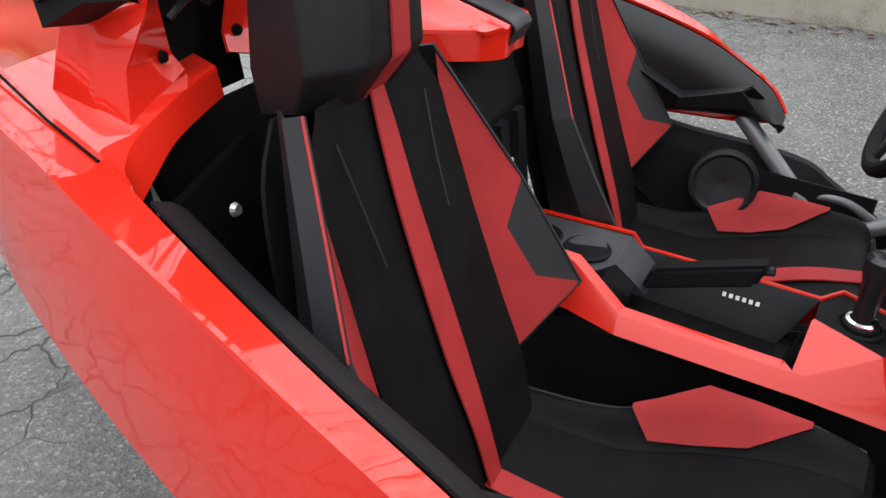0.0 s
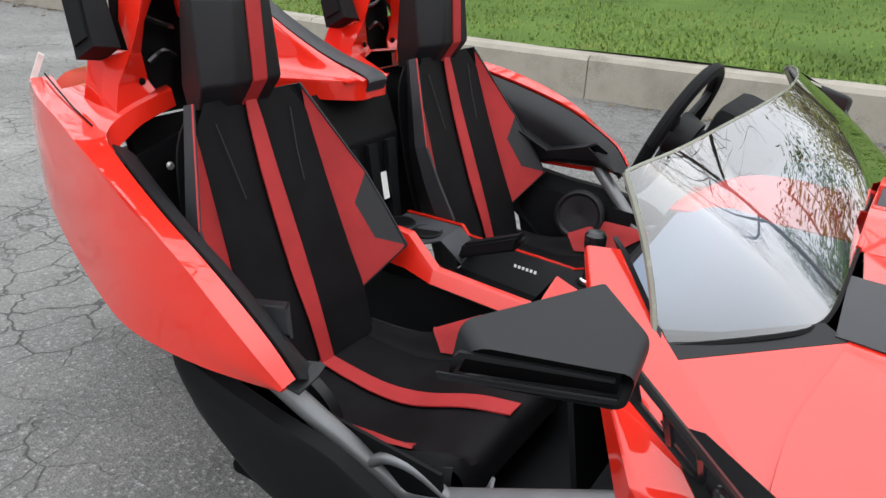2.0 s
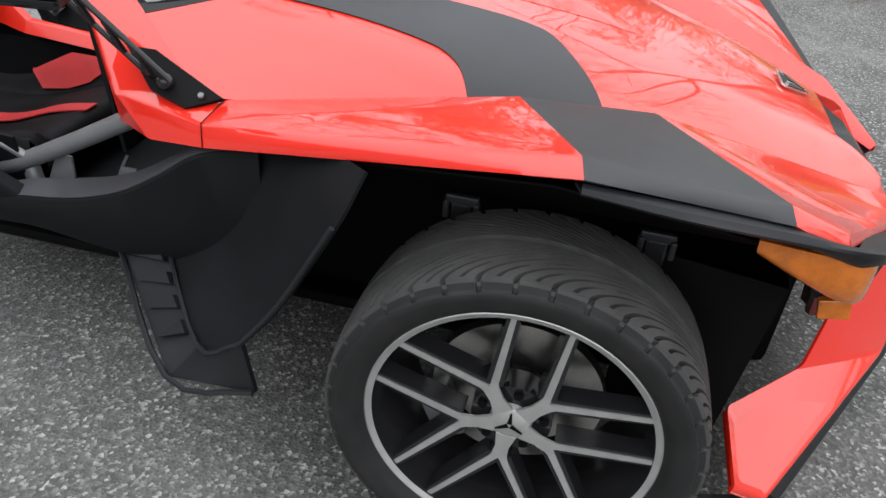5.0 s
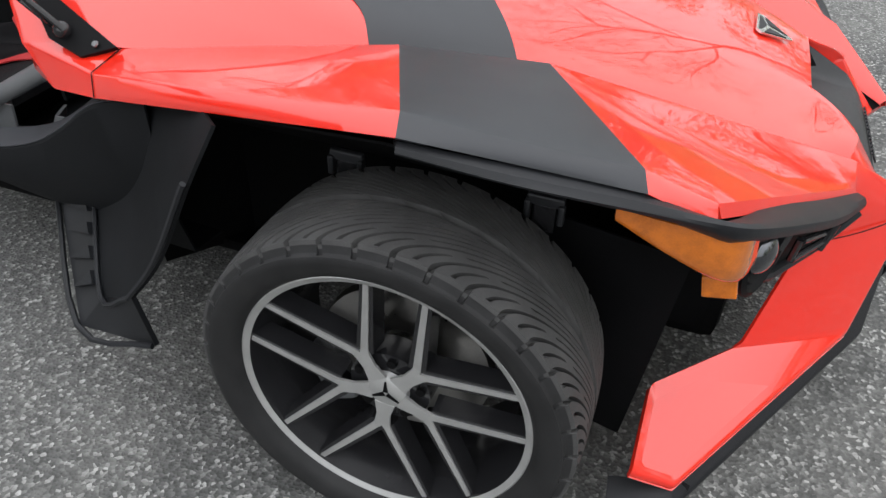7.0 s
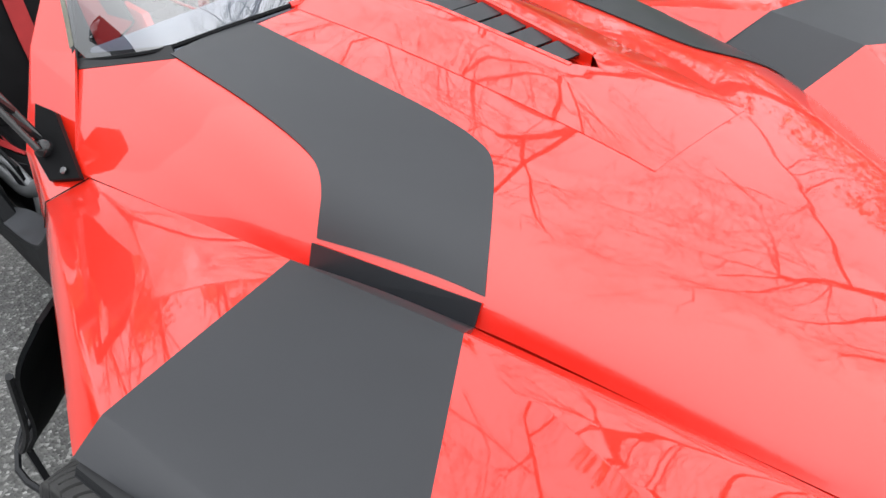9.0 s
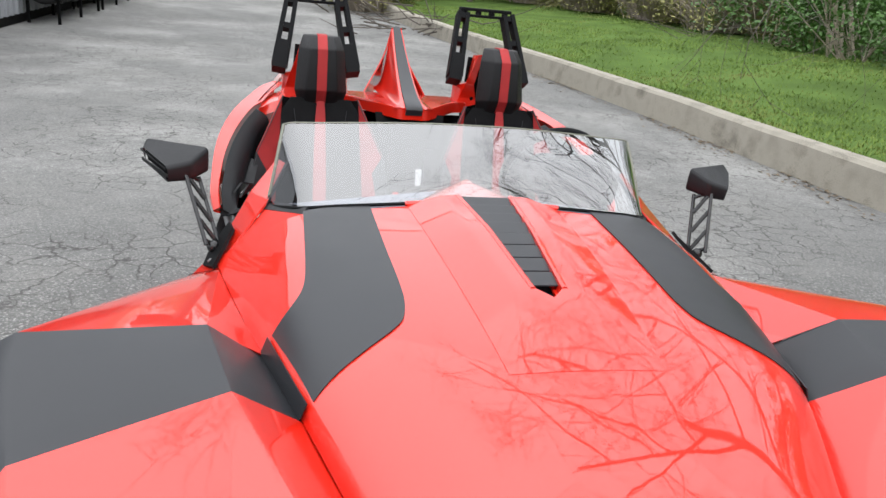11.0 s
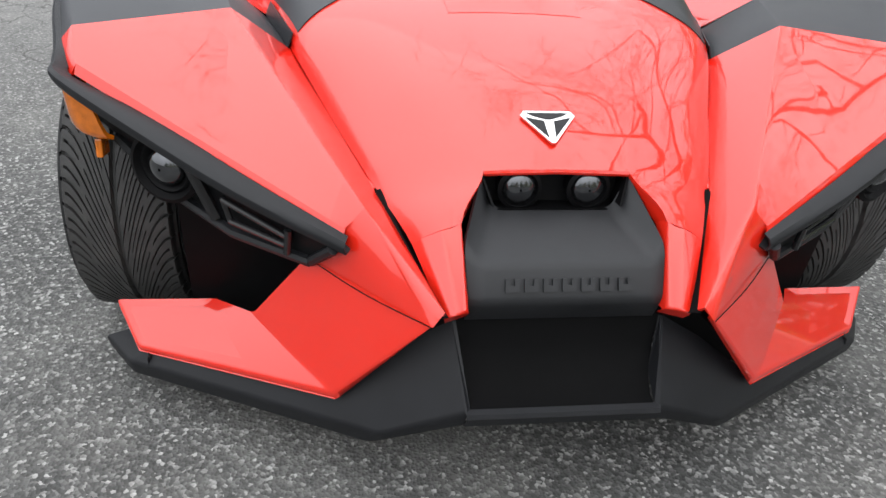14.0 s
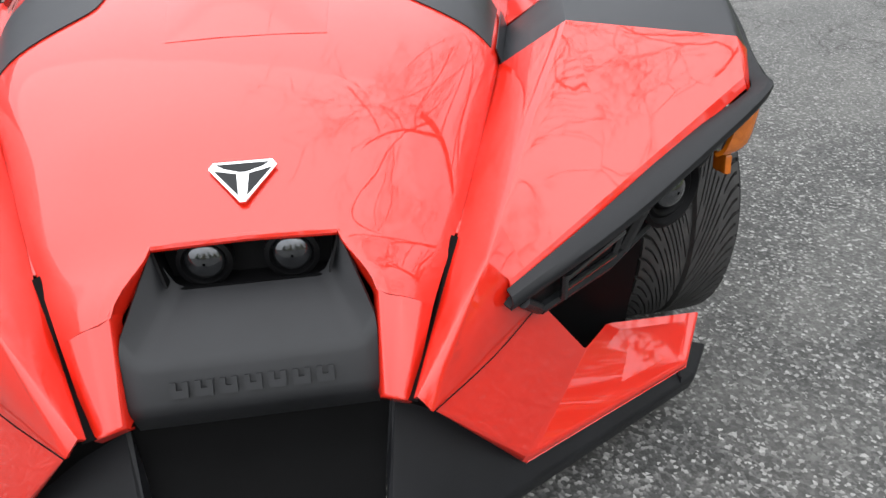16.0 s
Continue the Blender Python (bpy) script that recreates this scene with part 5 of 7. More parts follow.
# ---- tub, console, steering ----
def build_tub():
    bm = bmesh.new()
    add_box(bm, (-1.08, 0, 0.305), (0.86, 1.16, 0.03), bevel=0.01)
    part("floor_pan", bm, PLASTIC, CAR)
    bm = bmesh.new()
    for q in ([(-1.84, -0.46, 0.46), (-1.84, 0.46, 0.46), (-1.985, 0.49, 0.875), (-1.985, -0.49, 0.875)],):
        bm.faces.new([bm.verts.new(p) for p in q])
    finish(bm, 0.02, Vector((1, 0, 0)))
    part("bulkhead", bm, DARK, CAR)
    for sgn in (-1, 1):
        # rear half of the sill: a smooth scoop with a flat rim
        top = [(-1.655, 0.655, 0.588), (-1.62, 0.700, 0.575), (-1.50, 0.712, 0.556), (-1.36, 0.722, 0.542), (-1.25, 0.720, 0.524), (-1.19, 0.714, 0.492), (-1.12, 0.706, 0.452), (-1.03, 0.700, 0.402)]
        low = [0.50, 0.44, 0.355, 0.325, 0.318, 0.318, 0.318, 0.318]

        def drawn(rows):
            return [list(r) for r in zip(*[smooth_path(c, 4) for c in zip(*rows)])]

        rows = []
        for (x, s, z), bz in zip(top, low):
            rows.append([(x, s - 0.060, z - 0.07), (x, s - 0.034, z - 0.004), (x, s - 0.030, z), (x, s - 0.002, z), (x, s, z - 0.004), (x + 0.002, s + 0.001, z * 0.75 + bz * 0.25), (x + 0.005, s - 0.006, z * 0.5 + bz * 0.5), (x + 0.009, s - 0.018, z * 0.2 + bz * 0.8), (x + 0.012, s - 0.034, bz), (x + 0.014, s - 0.11, bz - 0.01)])
        loft("sill_scoop", drawn(rows), PLASTIC, CAR, sgn, 0.005, (0, 1, 0), raw=True, label="textured black plastic sill scoop")
        # front half: a rail with a broad flat top rising under the fender
        rail = [(-1.21, 0.696, 0.366, 0.004), (-1.15, 0.702, 0.386, 0.022), (-1.05, 0.706, 0.408, 0.055), (-0.93, 0.712, 0.430, 0.065), (-0.81, 0.722, 0.474, 0.065), (-0.71, 0.735, 0.538, 0.060), (-0.62, 0.745, 0.602, 0.055), (-0.50, 0.752, 0.64, 0.05)]
        rows = []
        for x, s, z, w in rail:
            bz = 0.316 if x < -1.0 else 0.306
            rows.append([(x, s - w - 0.012, z - 0.06), (x, s - w - 0.004, z + 0.012), (x, s - w, z + 0.014), (x, s - 0.003, z + 0.002), (x, s, z - 0.003), (x + 0.004, s + 0.001, z * 0.6 + bz * 0.4), (x + 0.008, s - 0.014, z * 0.25 + bz * 0.75), (x + 0.012, s - 0.036, bz), (x + 0.014, s - 0.12, bz - 0.01)])
        loft("sill_rail", drawn(rows), PLASTIC, CAR, sgn, 0.005, (0, 1, 0), raw=True, label="black plastic sill rail with a broad flat top")
        # paler sheet over the rail's top, its sky sheen put into the colour
        loft("sill_top_sheen", drawn([[(x, s - w, z + 0.0175), (x, s - 0.004, z + 0.0055)] for x, s, z, w in rail[1:]]), CUP_SHEEN, CAR, sgn, 0.002, (0, 0, 1), raw=True, label="paler strip painting sky sheen on the sill's flat top")
        # tube frame
        fr = new("frame_rail")
        fr.parent = CAR
        tagged(fr, "grey painted tubular frame rail")
        for pts, r in (
            ([(-1.41, 0.690, 0.610), (-1.30, 0.652, 0.512), (-1.183, 0.607, 0.405)], 0.019),
            ([(-1.195, 0.61, 0.415), (-1.15, 0.608, 0.415), (-1.0, 0.615, 0.490), (-0.80, 0.636, 0.602), (-0.74, 0.64, 0.63)], 0.019),
            ([(-1.235, 0.635, 0.462), (-1.205, 0.628, 0.482), (-1.15, 0.622, 0.480), (-1.085, 0.615, 0.448)], 0.010),
            ([(-1.10, 0.60, 0.42), (-1.07, 0.62, 0.33)], 0.018)):
            bm = bmesh.new()
            add_tube(bm, smooth_path([side(p, sgn) for p in pts], 4), r, 12)
            part("tube", bm, STEEL, fr, smooth=True)
        shell("foot_box", [[(-1.02, 0.60, 0.30), (-0.80, 0.60, 0.30), (-0.80, 0.62, 0.46), (-0.98, 0.62, 0.42)]], GREYPLASTIC, CAR, sgn, 0.01, 0, (0, 1, 0))
        for bx in (-1.02, -0.87):
            shell("foot_bracket", [[(bx - 0.05, 0.61, 0.37), (bx + 0.03, 0.61, 0.37), (bx + 0.015, 0.590, 0.455), (bx - 0.02, 0.590, 0.455)], [(bx - 0.05, 0.61, 0.37), (bx - 0.02, 0.590, 0.455), (bx - 0.04, 0.54, 0.455), (bx - 0.07, 0.54, 0.37)]], STEEL, CAR, sgn, 0.006, 0.003, (0, 1, 0))
        bm = bmesh.new()
        add_turned(bm, [(0.0, 0.0), (0.030, 0.004), (0.058, 0.006), (0.066, 0.012), (0.074, 0.010), (0.076, -0.01)], Matrix.Translation(side((-1.41, 0.585, 0.485), sgn)) @ Vector((0.1, -sgn, 0.25)).to_track_quat("Z", "Y").to_matrix().to_4x4(), 32)
        part("door_speaker", bm, GREYPLASTIC, CAR, "round dark speaker grille", smooth=True)
        shell("side_panel", [[(-1.66, 0.62, 0.54), (-1.10, 0.625, 0.50), (-1.10, 0.60, 0.32), (-1.60, 0.60, 0.36)]], PLASTIC, CAR, sgn, 0.006, 0, (0, -1, 0))
        # mud guard fin behind the front wheel
        fin = new("mud_guard")
        fin.parent = CAR
        tagged(fin, "black plastic mud guard with a ribbed step edge")
        PA, PB, PC, PD = (-0.878, 0.648, 0.303), (-0.637, 0.895, 0.215), (-0.458, 0.904, 0.235), (-0.304, 0.915, 0.625)
        a2, b2, c2 = (-0.751, 0.667, 0.351), (-0.574, 0.879, 0.296), (-0.472, 0.913, 0.353)
        out = Vector((-0.35, 0.75, 0.55)).normalized()
        shell("guard_step", [[PA, PB, b2, a2], [PB, PC, c2, b2]], GUARD, fin, sgn, 0.010, 0.003, (-0.3, 0.7, 0.6))
        loft("guard_panel", [[a2, (-0.70, 0.655, 0.44), (-0.65, 0.655, 0.56), (-0.62, 0.65, 0.66)], [b2, (-0.51, 0.81, 0.42), (-0.45, 0.78, 0.60), (-0.42, 0.75, 0.69)], [c2, (-0.40, 0.905, 0.45), PD, (-0.27, 0.88, 0.71)]], PLASTIC, fin, sgn, 0.006, (-0.4, 0.7, 0.4), 6, 6)
        for line, r in (([PA, PB, PC], 0.006), ([a2, b2, c2], 0.005), ([c2, (-0.40, 0.908, 0.45), PD], 0.005)):
            bm = bmesh.new()
            add_tube(bm, smooth_path([side(Vector(p) + out * 0.006, sgn) for p in line], 4), r, 6)
            part("guard_rim", bm, GREYPLASTIC, fin, smooth=True)
        for k in range(4):
            t = 0.10 + 0.22 * k
            p, q, q2 = Vector(PA).lerp(Vector(PB), t), Vector(a2).lerp(Vector(b2), t), Vector(a2).lerp(Vector(b2), t + 0.13)
            p, q, q2 = p.lerp(q, 0.16), q.lerp(p, 0.10), q2.lerp(p, 0.12)
            bm = bmesh.new()
            lo = [bm.verts.new(side(v + out * 0.004, sgn)) for v in (p, q, q2)]
            hi = [bm.verts.new(side(v + out * h, sgn)) for v, h in ((p, 0.012), (q, 0.018), (q2, 0.014))]
            bm.faces.new(lo)
            bm.faces.new(hi)
            for a in range(3):
                bm.faces.new((lo[a], lo[(a + 1) % 3], hi[(a + 1) % 3], hi[a]))
            bmesh.ops.recalc_face_normals(bm, faces=bm.faces)
            part("guard_rib", bm, GREYPLASTIC, fin)
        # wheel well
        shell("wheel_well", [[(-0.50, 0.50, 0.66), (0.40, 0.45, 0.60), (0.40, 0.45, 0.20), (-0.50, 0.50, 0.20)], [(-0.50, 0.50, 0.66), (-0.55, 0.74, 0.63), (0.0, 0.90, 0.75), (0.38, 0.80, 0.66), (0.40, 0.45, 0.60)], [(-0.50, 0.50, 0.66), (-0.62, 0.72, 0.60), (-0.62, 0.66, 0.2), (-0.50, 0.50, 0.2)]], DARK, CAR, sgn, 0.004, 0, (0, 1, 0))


def build_console():
    con = new("center_console")
    con.parent = CAR
    tagged(con, "black center console with red painted rails")
    bm = bmesh.new()
    add_box(bm, (-1.36, 0.01, 0.36), (0.86, 0.12, 0.22), bevel=0.01)
    part("console_body", bm, PLASTIC, con)
    # passenger rail: a sloping band that drops to a valley, then a faceted dome beside the shifter
    S0, S1, V1, VALLEY = (-1.68, -0.068, 0.605), (-1.570, -0.064, 0.595), (-1.485, -0.080, 0.531), (-1.245, -0.069, 0.508)
    PEAK, FACET, DIP, FOOT, CROWN = (-1.215, 0.006, 0.560), (-1.209, -0.066, 0.504), (-1.119, -0.035, 0.548), (-1.096, -0.068, 0.497), (-1.088, 0.006, 0.544)
    END, ENDF = (-0.99, -0.01, 0.545), (-0.99, -0.070, 0.492)
    low = lambda p, z: (p[0], p[1] - 0.018, z)
    lows = {S0: 0.522, S1: 0.514, V1: 0.502, VALLEY: 0.480, FACET: 0.476, FOOT: 0.466, ENDF: 0.458}
    inn = lambda p: (p[0] + 0.004, p[1] + 0.019, p[2] + 0.002)
    band = [S0, S1, V1, VALLEY, FACET, FOOT, ENDF]
    faces = [[a, b, low(b, lows[b]), low(a, lows[a])] for a, b in zip(band, band[1:])]
    faces += [[inn(a), a, b, inn(b)] for a, b in zip(band[:3], band[1:4])]
    faces += [[VALLEY, PEAK, FACET], [PEAK, DIP, FACET], [DIP, FOOT, FACET], [DIP, CROWN, FOOT], [CROWN, END, ENDF, FOOT]]
    shell("console_rail", faces, RED_TRIM, con, 1, 0.004, 0.002, (0, -1, 0.6), "glossy red faceted console rail")
    # driver rail: nearly level, stepping down behind the cup holder
    far = [(-1.68, 0.084, 0.587), (-1.647, 0.084, 0.587), (-1.508, 0.073, 0.592), (-1.490, 0.076, 0.568), (-1.30, 0.077, 0.560), (-1.206, 0.077, 0.554), (-1.172, 0.118, 0.553), (-1.076, 0.112, 0.528), (-0.99, 0.108, 0.545)]
    faces = []
    for a, b in zip(far, far[1:]):
        out_ = lambda p, d, h: (p[0], p[1] + d, p[2] - h)
        faces += [[a, b, out_(b, 0.013, 0.003), out_(a, 0.013, 0.003)], [out_(a, 0.013, 0.003), out_(b, 0.013, 0.003), out_(b, 0.03, 0.07), out_(a, 0.03, 0.07)]]
    shell("console_rail", faces, RED_TRIM, con, 1, 0.004, 0.002, (0, 1, 0.6), "glossy red console rail with a small step")
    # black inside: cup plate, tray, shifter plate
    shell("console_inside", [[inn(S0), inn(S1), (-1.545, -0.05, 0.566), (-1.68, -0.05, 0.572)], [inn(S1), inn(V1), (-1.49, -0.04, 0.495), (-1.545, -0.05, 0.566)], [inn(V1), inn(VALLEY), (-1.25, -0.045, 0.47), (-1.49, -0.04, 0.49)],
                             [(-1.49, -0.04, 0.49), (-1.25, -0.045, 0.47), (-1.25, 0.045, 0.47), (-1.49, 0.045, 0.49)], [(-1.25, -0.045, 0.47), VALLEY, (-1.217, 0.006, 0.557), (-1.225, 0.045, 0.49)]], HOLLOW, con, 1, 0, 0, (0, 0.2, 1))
    shell("marking_slope", [[(-1.49, 0.045, 0.49), (-1.25, 0.045, 0.47), (-1.206, 0.076, 0.552), (-1.49, 0.075, 0.566)]], GREYPLASTIC, con, 1, 0.003, 0, (0, -1, 0.5))
    shell("shift_plate", [[(-1.212, 0.008, 0.556), (-1.119, -0.033, 0.545), (-1.088, 0.008, 0.541), (-1.076, 0.110, 0.524), (-1.172, 0.116, 0.549), (-1.206, 0.076, 0.550)], [(-1.088, 0.008, 0.541), (-0.99, -0.008, 0.541), (-0.99, 0.106, 0.541), (-1.076, 0.110, 0.524)]], PLASTIC, con, 1, 0.003, 0, (0, 0, 1))
    shell("cup_plate", [[(-1.68, 0.084, 0.580), (-1.51, 0.073, 0.586), (-1.515, -0.01, 0.574), (-1.55, -0.05, 0.570), (-1.68, -0.055, 0.574)], [(-1.51, 0.073, 0.586), (-1.46, 0.07, 0.545), (-1.46, 0.0, 0.525), (-1.515, -0.01, 0.574)]], CUP_SHEEN, con, 1, 0.004, 0.002, (0, 0, 1), "dark grey cup holder plate")
    for x, k, z in ((-1.569, 0.010, 0.579), (-1.655, 0.016, 0.580)):
        bm = bmesh.new()
        add_turned(bm, [(0.034, 0.0015), (0.037, 0.003), (0.041, 0.0), (0.041, -0.004)], Matrix.Translation((x, k, z)), 28)
        part("cup_holder_rim", bm, PLASTIC, con, smooth=True)
        # flat black disc paints the shade of a deep well
        bm = bmesh.new()
        add_turned(bm, [(0.0, 0.001), (0.034, 0.001)], Matrix.Translation((x, k, z)), 28)
        part("cup_well_shade", bm, HOLLOW, con, smooth=True)
    bm = bmesh.new()
    add_bar(bm, (-1.465, 0.012, 0.556), (-1.30, -0.016, 0.628), (0, 0.017, 0), (0.006, 0, 0.021))
    bmesh.ops.bevel(bm, geom=bm.edges[:], offset=0.006, segments=2, affect="EDGES")
    part("parking_brake", bm, PLASTIC, con, "black parking brake lever", smooth=True)
    bm = bmesh.new()
    add_tube(bm, [(-1.302, -0.016, 0.630), (-1.286, -0.018, 0.635)], 0.0075, 8)
    part("brake_button", bm, GREYPLASTIC, con)
    at = Matrix.Translation((-1.149, 0.034, 0.535))
    for k in range(3):
        bm = bmesh.new()
        r = 0.044 - 0.009 * k
        add_turned(bm, [(r - 0.004, 0.009 + 0.007 * k), (r, 0.006 + 0.007 * k), (r + 0.001, 0.0 + 0.007 * k), (r - 0.003, -0.004 + 0.007 * k)], at, 24)
        part("boot_fold", bm, PLASTIC, con, smooth=True)
    bm = bmesh.new()
    add_turned(bm, [(0.024, 0.018), (0.023, 0.026), (0.018, 0.028)], at, 20)
    part("shift_collar", bm, CHROME, con, smooth=True)
    bm = bmesh.new()
    add_turned(bm, [(0.016, 0.024), (0.016, 0.06), (0.019, 0.088), (0.024, 0.108), (0.024, 0.128), (0.018, 0.136), (0.0, 0.138)], at @ Matrix.Rotation(radians(-3), 4, "X"), 18)
    part("shift_knob", bm, GLOSSBLACK, con, smooth=True)
    # pale plate ahead of the shifter and the lettering on the slope
    shell("switch_plate", [[(-1.088, 0.05, 0.545), (-1.066, 0.012, 0.549), (-1.046, 0.018, 0.549), (-1.062, 0.060, 0.544)]], LABELW, con, 1, 0.004, 0.001, (0, 0, 1), "small white plate ahead of the shifter")
    for i in range(6):
        bm = bmesh.new()
        add_box(bm, (-1.345 + 0.0105 * i, 0.057, 0.530 - 0.0006 * i), (0.006, 0.002, 0.007), Matrix.Rotation(radians(-20), 3, "X"))
        part("marking_bar", bm, LABELW, con)


def build_steering():
    st = new("steering_wheel")
    st.parent = CAR
    tagged(st, "black flat-spoked steering wheel")
    m = Matrix.Translation((-1.105, 0.36, 0.835)) @ Vector((-0.915, 0, 0.404)).to_track_quat("Z", "Y").to_matrix().to_4x4()
    bm = bmesh.new()
    ring = [m @ Vector((0.165 * math.cos(a), 0.165 * math.sin(a), 0)) for a in np.linspace(0, 2 * math.pi, 49)]
    add_tube(bm, ring, 0.015, 10, cap=False)
    bmesh.ops.remove_doubles(bm, verts=bm.verts, dist=1e-4)
    part("wheel_rim", bm, PLASTIC, st, smooth=True)
    bm = bmesh.new()
    add_turned(bm, [(0.0, 0.02), (0.04, 0.018), (0.055, 0.0), (0.05, -0.05)], m, 20)
    part("hub", bm, GREYPLASTIC, st, smooth=True)
    for a in (0, 120, 240):
        bm = bmesh.new()
        add_box(bm, (0.10, 0, 0), (0.11, 0.032, 0.012), bevel=0.004)
        bmesh.ops.transform(bm, matrix=m @ Matrix.Rotation(radians(a - 90 + 0), 4, "Z"), verts=bm.verts)
        part("spoke", bm, GREYPLASTIC, st, smooth=True)
    bm = bmesh.new()
    add_tube(bm, [m @ Vector((0, 0, -0.05)), (-0.90, 0.36, 0.74)], 0.04, 12)
    part("column", bm, PLASTIC, st, smooth=True)
    pod = new("instrument_pod")
    pod.parent = CAR
    bm = bmesh.new()
    add_box(bm, (-0.93, 0.36, 0.86), (0.16, 0.24, 0.10), Matrix.Rotation(radians(20), 3, "Y"), 0.025)
    part("pod_body", bm, PLASTIC, pod, smooth=True)


build_tub()
build_console()
build_steering()


# ---- rear body ----
def build_rear(sgn):
    # side pod: crest, outer skin, underside
    inner = [(-1.318, 0.706, 0.628), (-1.36, 0.712, 0.680), (-1.435, 0.707, 0.730), (-1.515, 0.698, 0.772), (-1.62, 0.680, 0.811), (-1.74, 0.650, 0.850), (-1.86, 0.612, 0.882), (-1.95, 0.575, 0.896), (-2.08, 0.540, 0.918), (-2.22, 0.490, 0.942)]
    crest = [(-1.328, 0.724, 0.616), (-1.370, 0.738, 0.668), (-1.445, 0.738, 0.724), (-1.52, 0.734, 0.774), (-1.62, 0.722, 0.820), (-1.74, 0.698, 0.860), (-1.86, 0.668, 0.887), (-1.97, 0.633, 0.908), (-2.11, 0.590, 0.930), (-2.23, 0.535, 0.942)]
    belly = [(-1.335, 0.722, 0.606), (-1.42, 0.738, 0.608), (-1.50, 0.744, 0.606), (-1.60, 0.742, 0.604), (-1.69, 0.732, 0.604), (-1.77, 0.714, 0.612), (-1.89, 0.680, 0.640), (-2.02, 0.638, 0.678), (-2.15, 0.585, 0.71), (-2.28, 0.52, 0.75)]
    under = [(-1.340, 0.700, 0.600), (-1.42, 0.700, 0.590), (-1.50, 0.70, 0.586), (-1.60, 0.698, 0.584), (-1.69, 0.688, 0.584), (-1.77, 0.67, 0.588), (-1.89, 0.64, 0.60), (-2.02, 0.59, 0.615), (-2.15, 0.53, 0.63), (-2.28, 0.46, 0.66)]
    mid = [tuple((Vector(a) + Vector(b)) / 2 + Vector((0, 0.004, 0))) for a, b in zip(crest, belly)]
    loft("side_pod_top", list(zip(inner, crest)), RED, CAR, sgn, 0.006, (0, 0.4, 1), 5, 3, "glossy red flat top of the rear side pod")
    loft("side_pod_skin", list(zip(crest, mid, belly)), RED, CAR, sgn, 0.006, (0, 1, 0), 5, 4, "glossy red rear side pod")
    loft("side_pod_under", list(zip(belly, under)), RED, CAR, sgn, 0.006, (0, 0.6, -1), 5, 3)
    # black lining with a bevelled armrest inside the pod
    deep = [0.600, 0.610, 0.612, 0.612, 0.610, 0.60, 0.58]
    l1 = [(p[0] - 0.002, p[1] - 0.012, p[2] - 0.006) for p in inner[:7]]
    l2 = [(p[0] - 0.006, p[1] - 0.050, p[2] - 0.030) for p in inner[:7]]
    l3 = [(p[0], p[1] - 0.062, max(p[2] - 0.075, d + 0.012)) for p, d in zip(inner[:7], deep)]
    l4 = [(p[0], p[1] - 0.045, d + 0.004) for p, d in zip(inner[:7], deep)]
    l5 = [(p[0], p[1] - 0.005, d - 0.004) for p, d in zip(inner[:7], deep)]
    loft("pod_lining", list(zip(l1, l2, l3, l4, l5)), GREYPLASTIC, CAR, sgn, 0.004, (0, -1, 0.3), 5, 3, "textured black plastic lining along the pod")
    shell("armrest", [
        [(-1.40, 0.640, 0.698), (-1.37, 0.665, 0.668), (-1.545, 0.650, 0.640), (-1.54, 0.635, 0.662)],
        [(-1.54, 0.635, 0.662), (-1.545, 0.650, 0.640), (-1.66, 0.628, 0.700), (-1.65, 0.615, 0.725)],
        [(-1.40, 0.640, 0.698), (-1.54, 0.635, 0.662), (-1.54, 0.600, 0.655), (-1.42, 0.610, 0.690)],
        [(-1.54, 0.635, 0.662), (-1.65, 0.615, 0.725), (-1.65, 0.585, 0.715), (-1.54, 0.600, 0.655)],
        [(-1.42, 0.610, 0.690), (-1.54, 0.600, 0.655), (-1.55, 0.610, 0.628), (-1.385, 0.640, 0.645)]], GREYPLASTIC, CAR, sgn, 0.006, 0.004, (0, -1, 1), "dark grey bevelled armrest")
    bm = bmesh.new()
    add_tube(bm, [side(p, sgn) for p in ((-1.935, 0.590, 0.897), (-2.03, 0.566, 0.914), (-2.13, 0.535, 0.934), (-2.22, 0.505, 0.949))], 0.0018, 5)
    part("panel_seam", bm, DARK, CAR)
    # clear lens at the pod's rear corner
    bm = bmesh.new()
    add_bar(bm, side((-2.235, 0.528, 0.930), sgn), side((-2.250, 0.488, 0.985), sgn), (0.010, sgn * 0.006, 0), (0, sgn * 0.006, 0.004))
    part("rear_marker", bm, LABELW, CAR, "white rear marker lens")
    # shoulder: a rounded front face and the shelf that carries the hoop's feet
    fl = [(-1.895, 0.585, 0.845), (-1.912, 0.570, 0.843), (-1.926, 0.530, 0.858), (-1.938, 0.476, 0.880), (-1.945, 0.388, 0.900)]
    ft = [(-1.905, 0.582, 0.874), (-1.930, 0.565, 0.880), (-1.946, 0.532, 0.895), (-1.950, 0.475, 0.914), (-1.946, 0.396, 0.938)]
    sh = [(-2.00, 0.574, 0.892), (-2.01, 0.560, 0.894), (-2.02, 0.540, 0.900), (-2.05, 0.47, 0.912), (-2.06, 0.33, 0.925)]
    bk = [(-2.20, 0.510, 0.905), (-2.20, 0.50, 0.908), (-2.20, 0.49, 0.915), (-2.20, 0.42, 0.92), (-2.20, 0.30, 0.925)]
    loft("shoulder_face", [fl, ft], RED, CAR, sgn, 0.006, (1, 0, 0.5), 3, 4, "glossy red shoulder face behind the seat")
    loft("shoulder_shelf", [ft, sh, bk], RED, CAR, sgn, 0.006, (0, 0, 1), 4, 4, "glossy red shelf under the roll hoop")
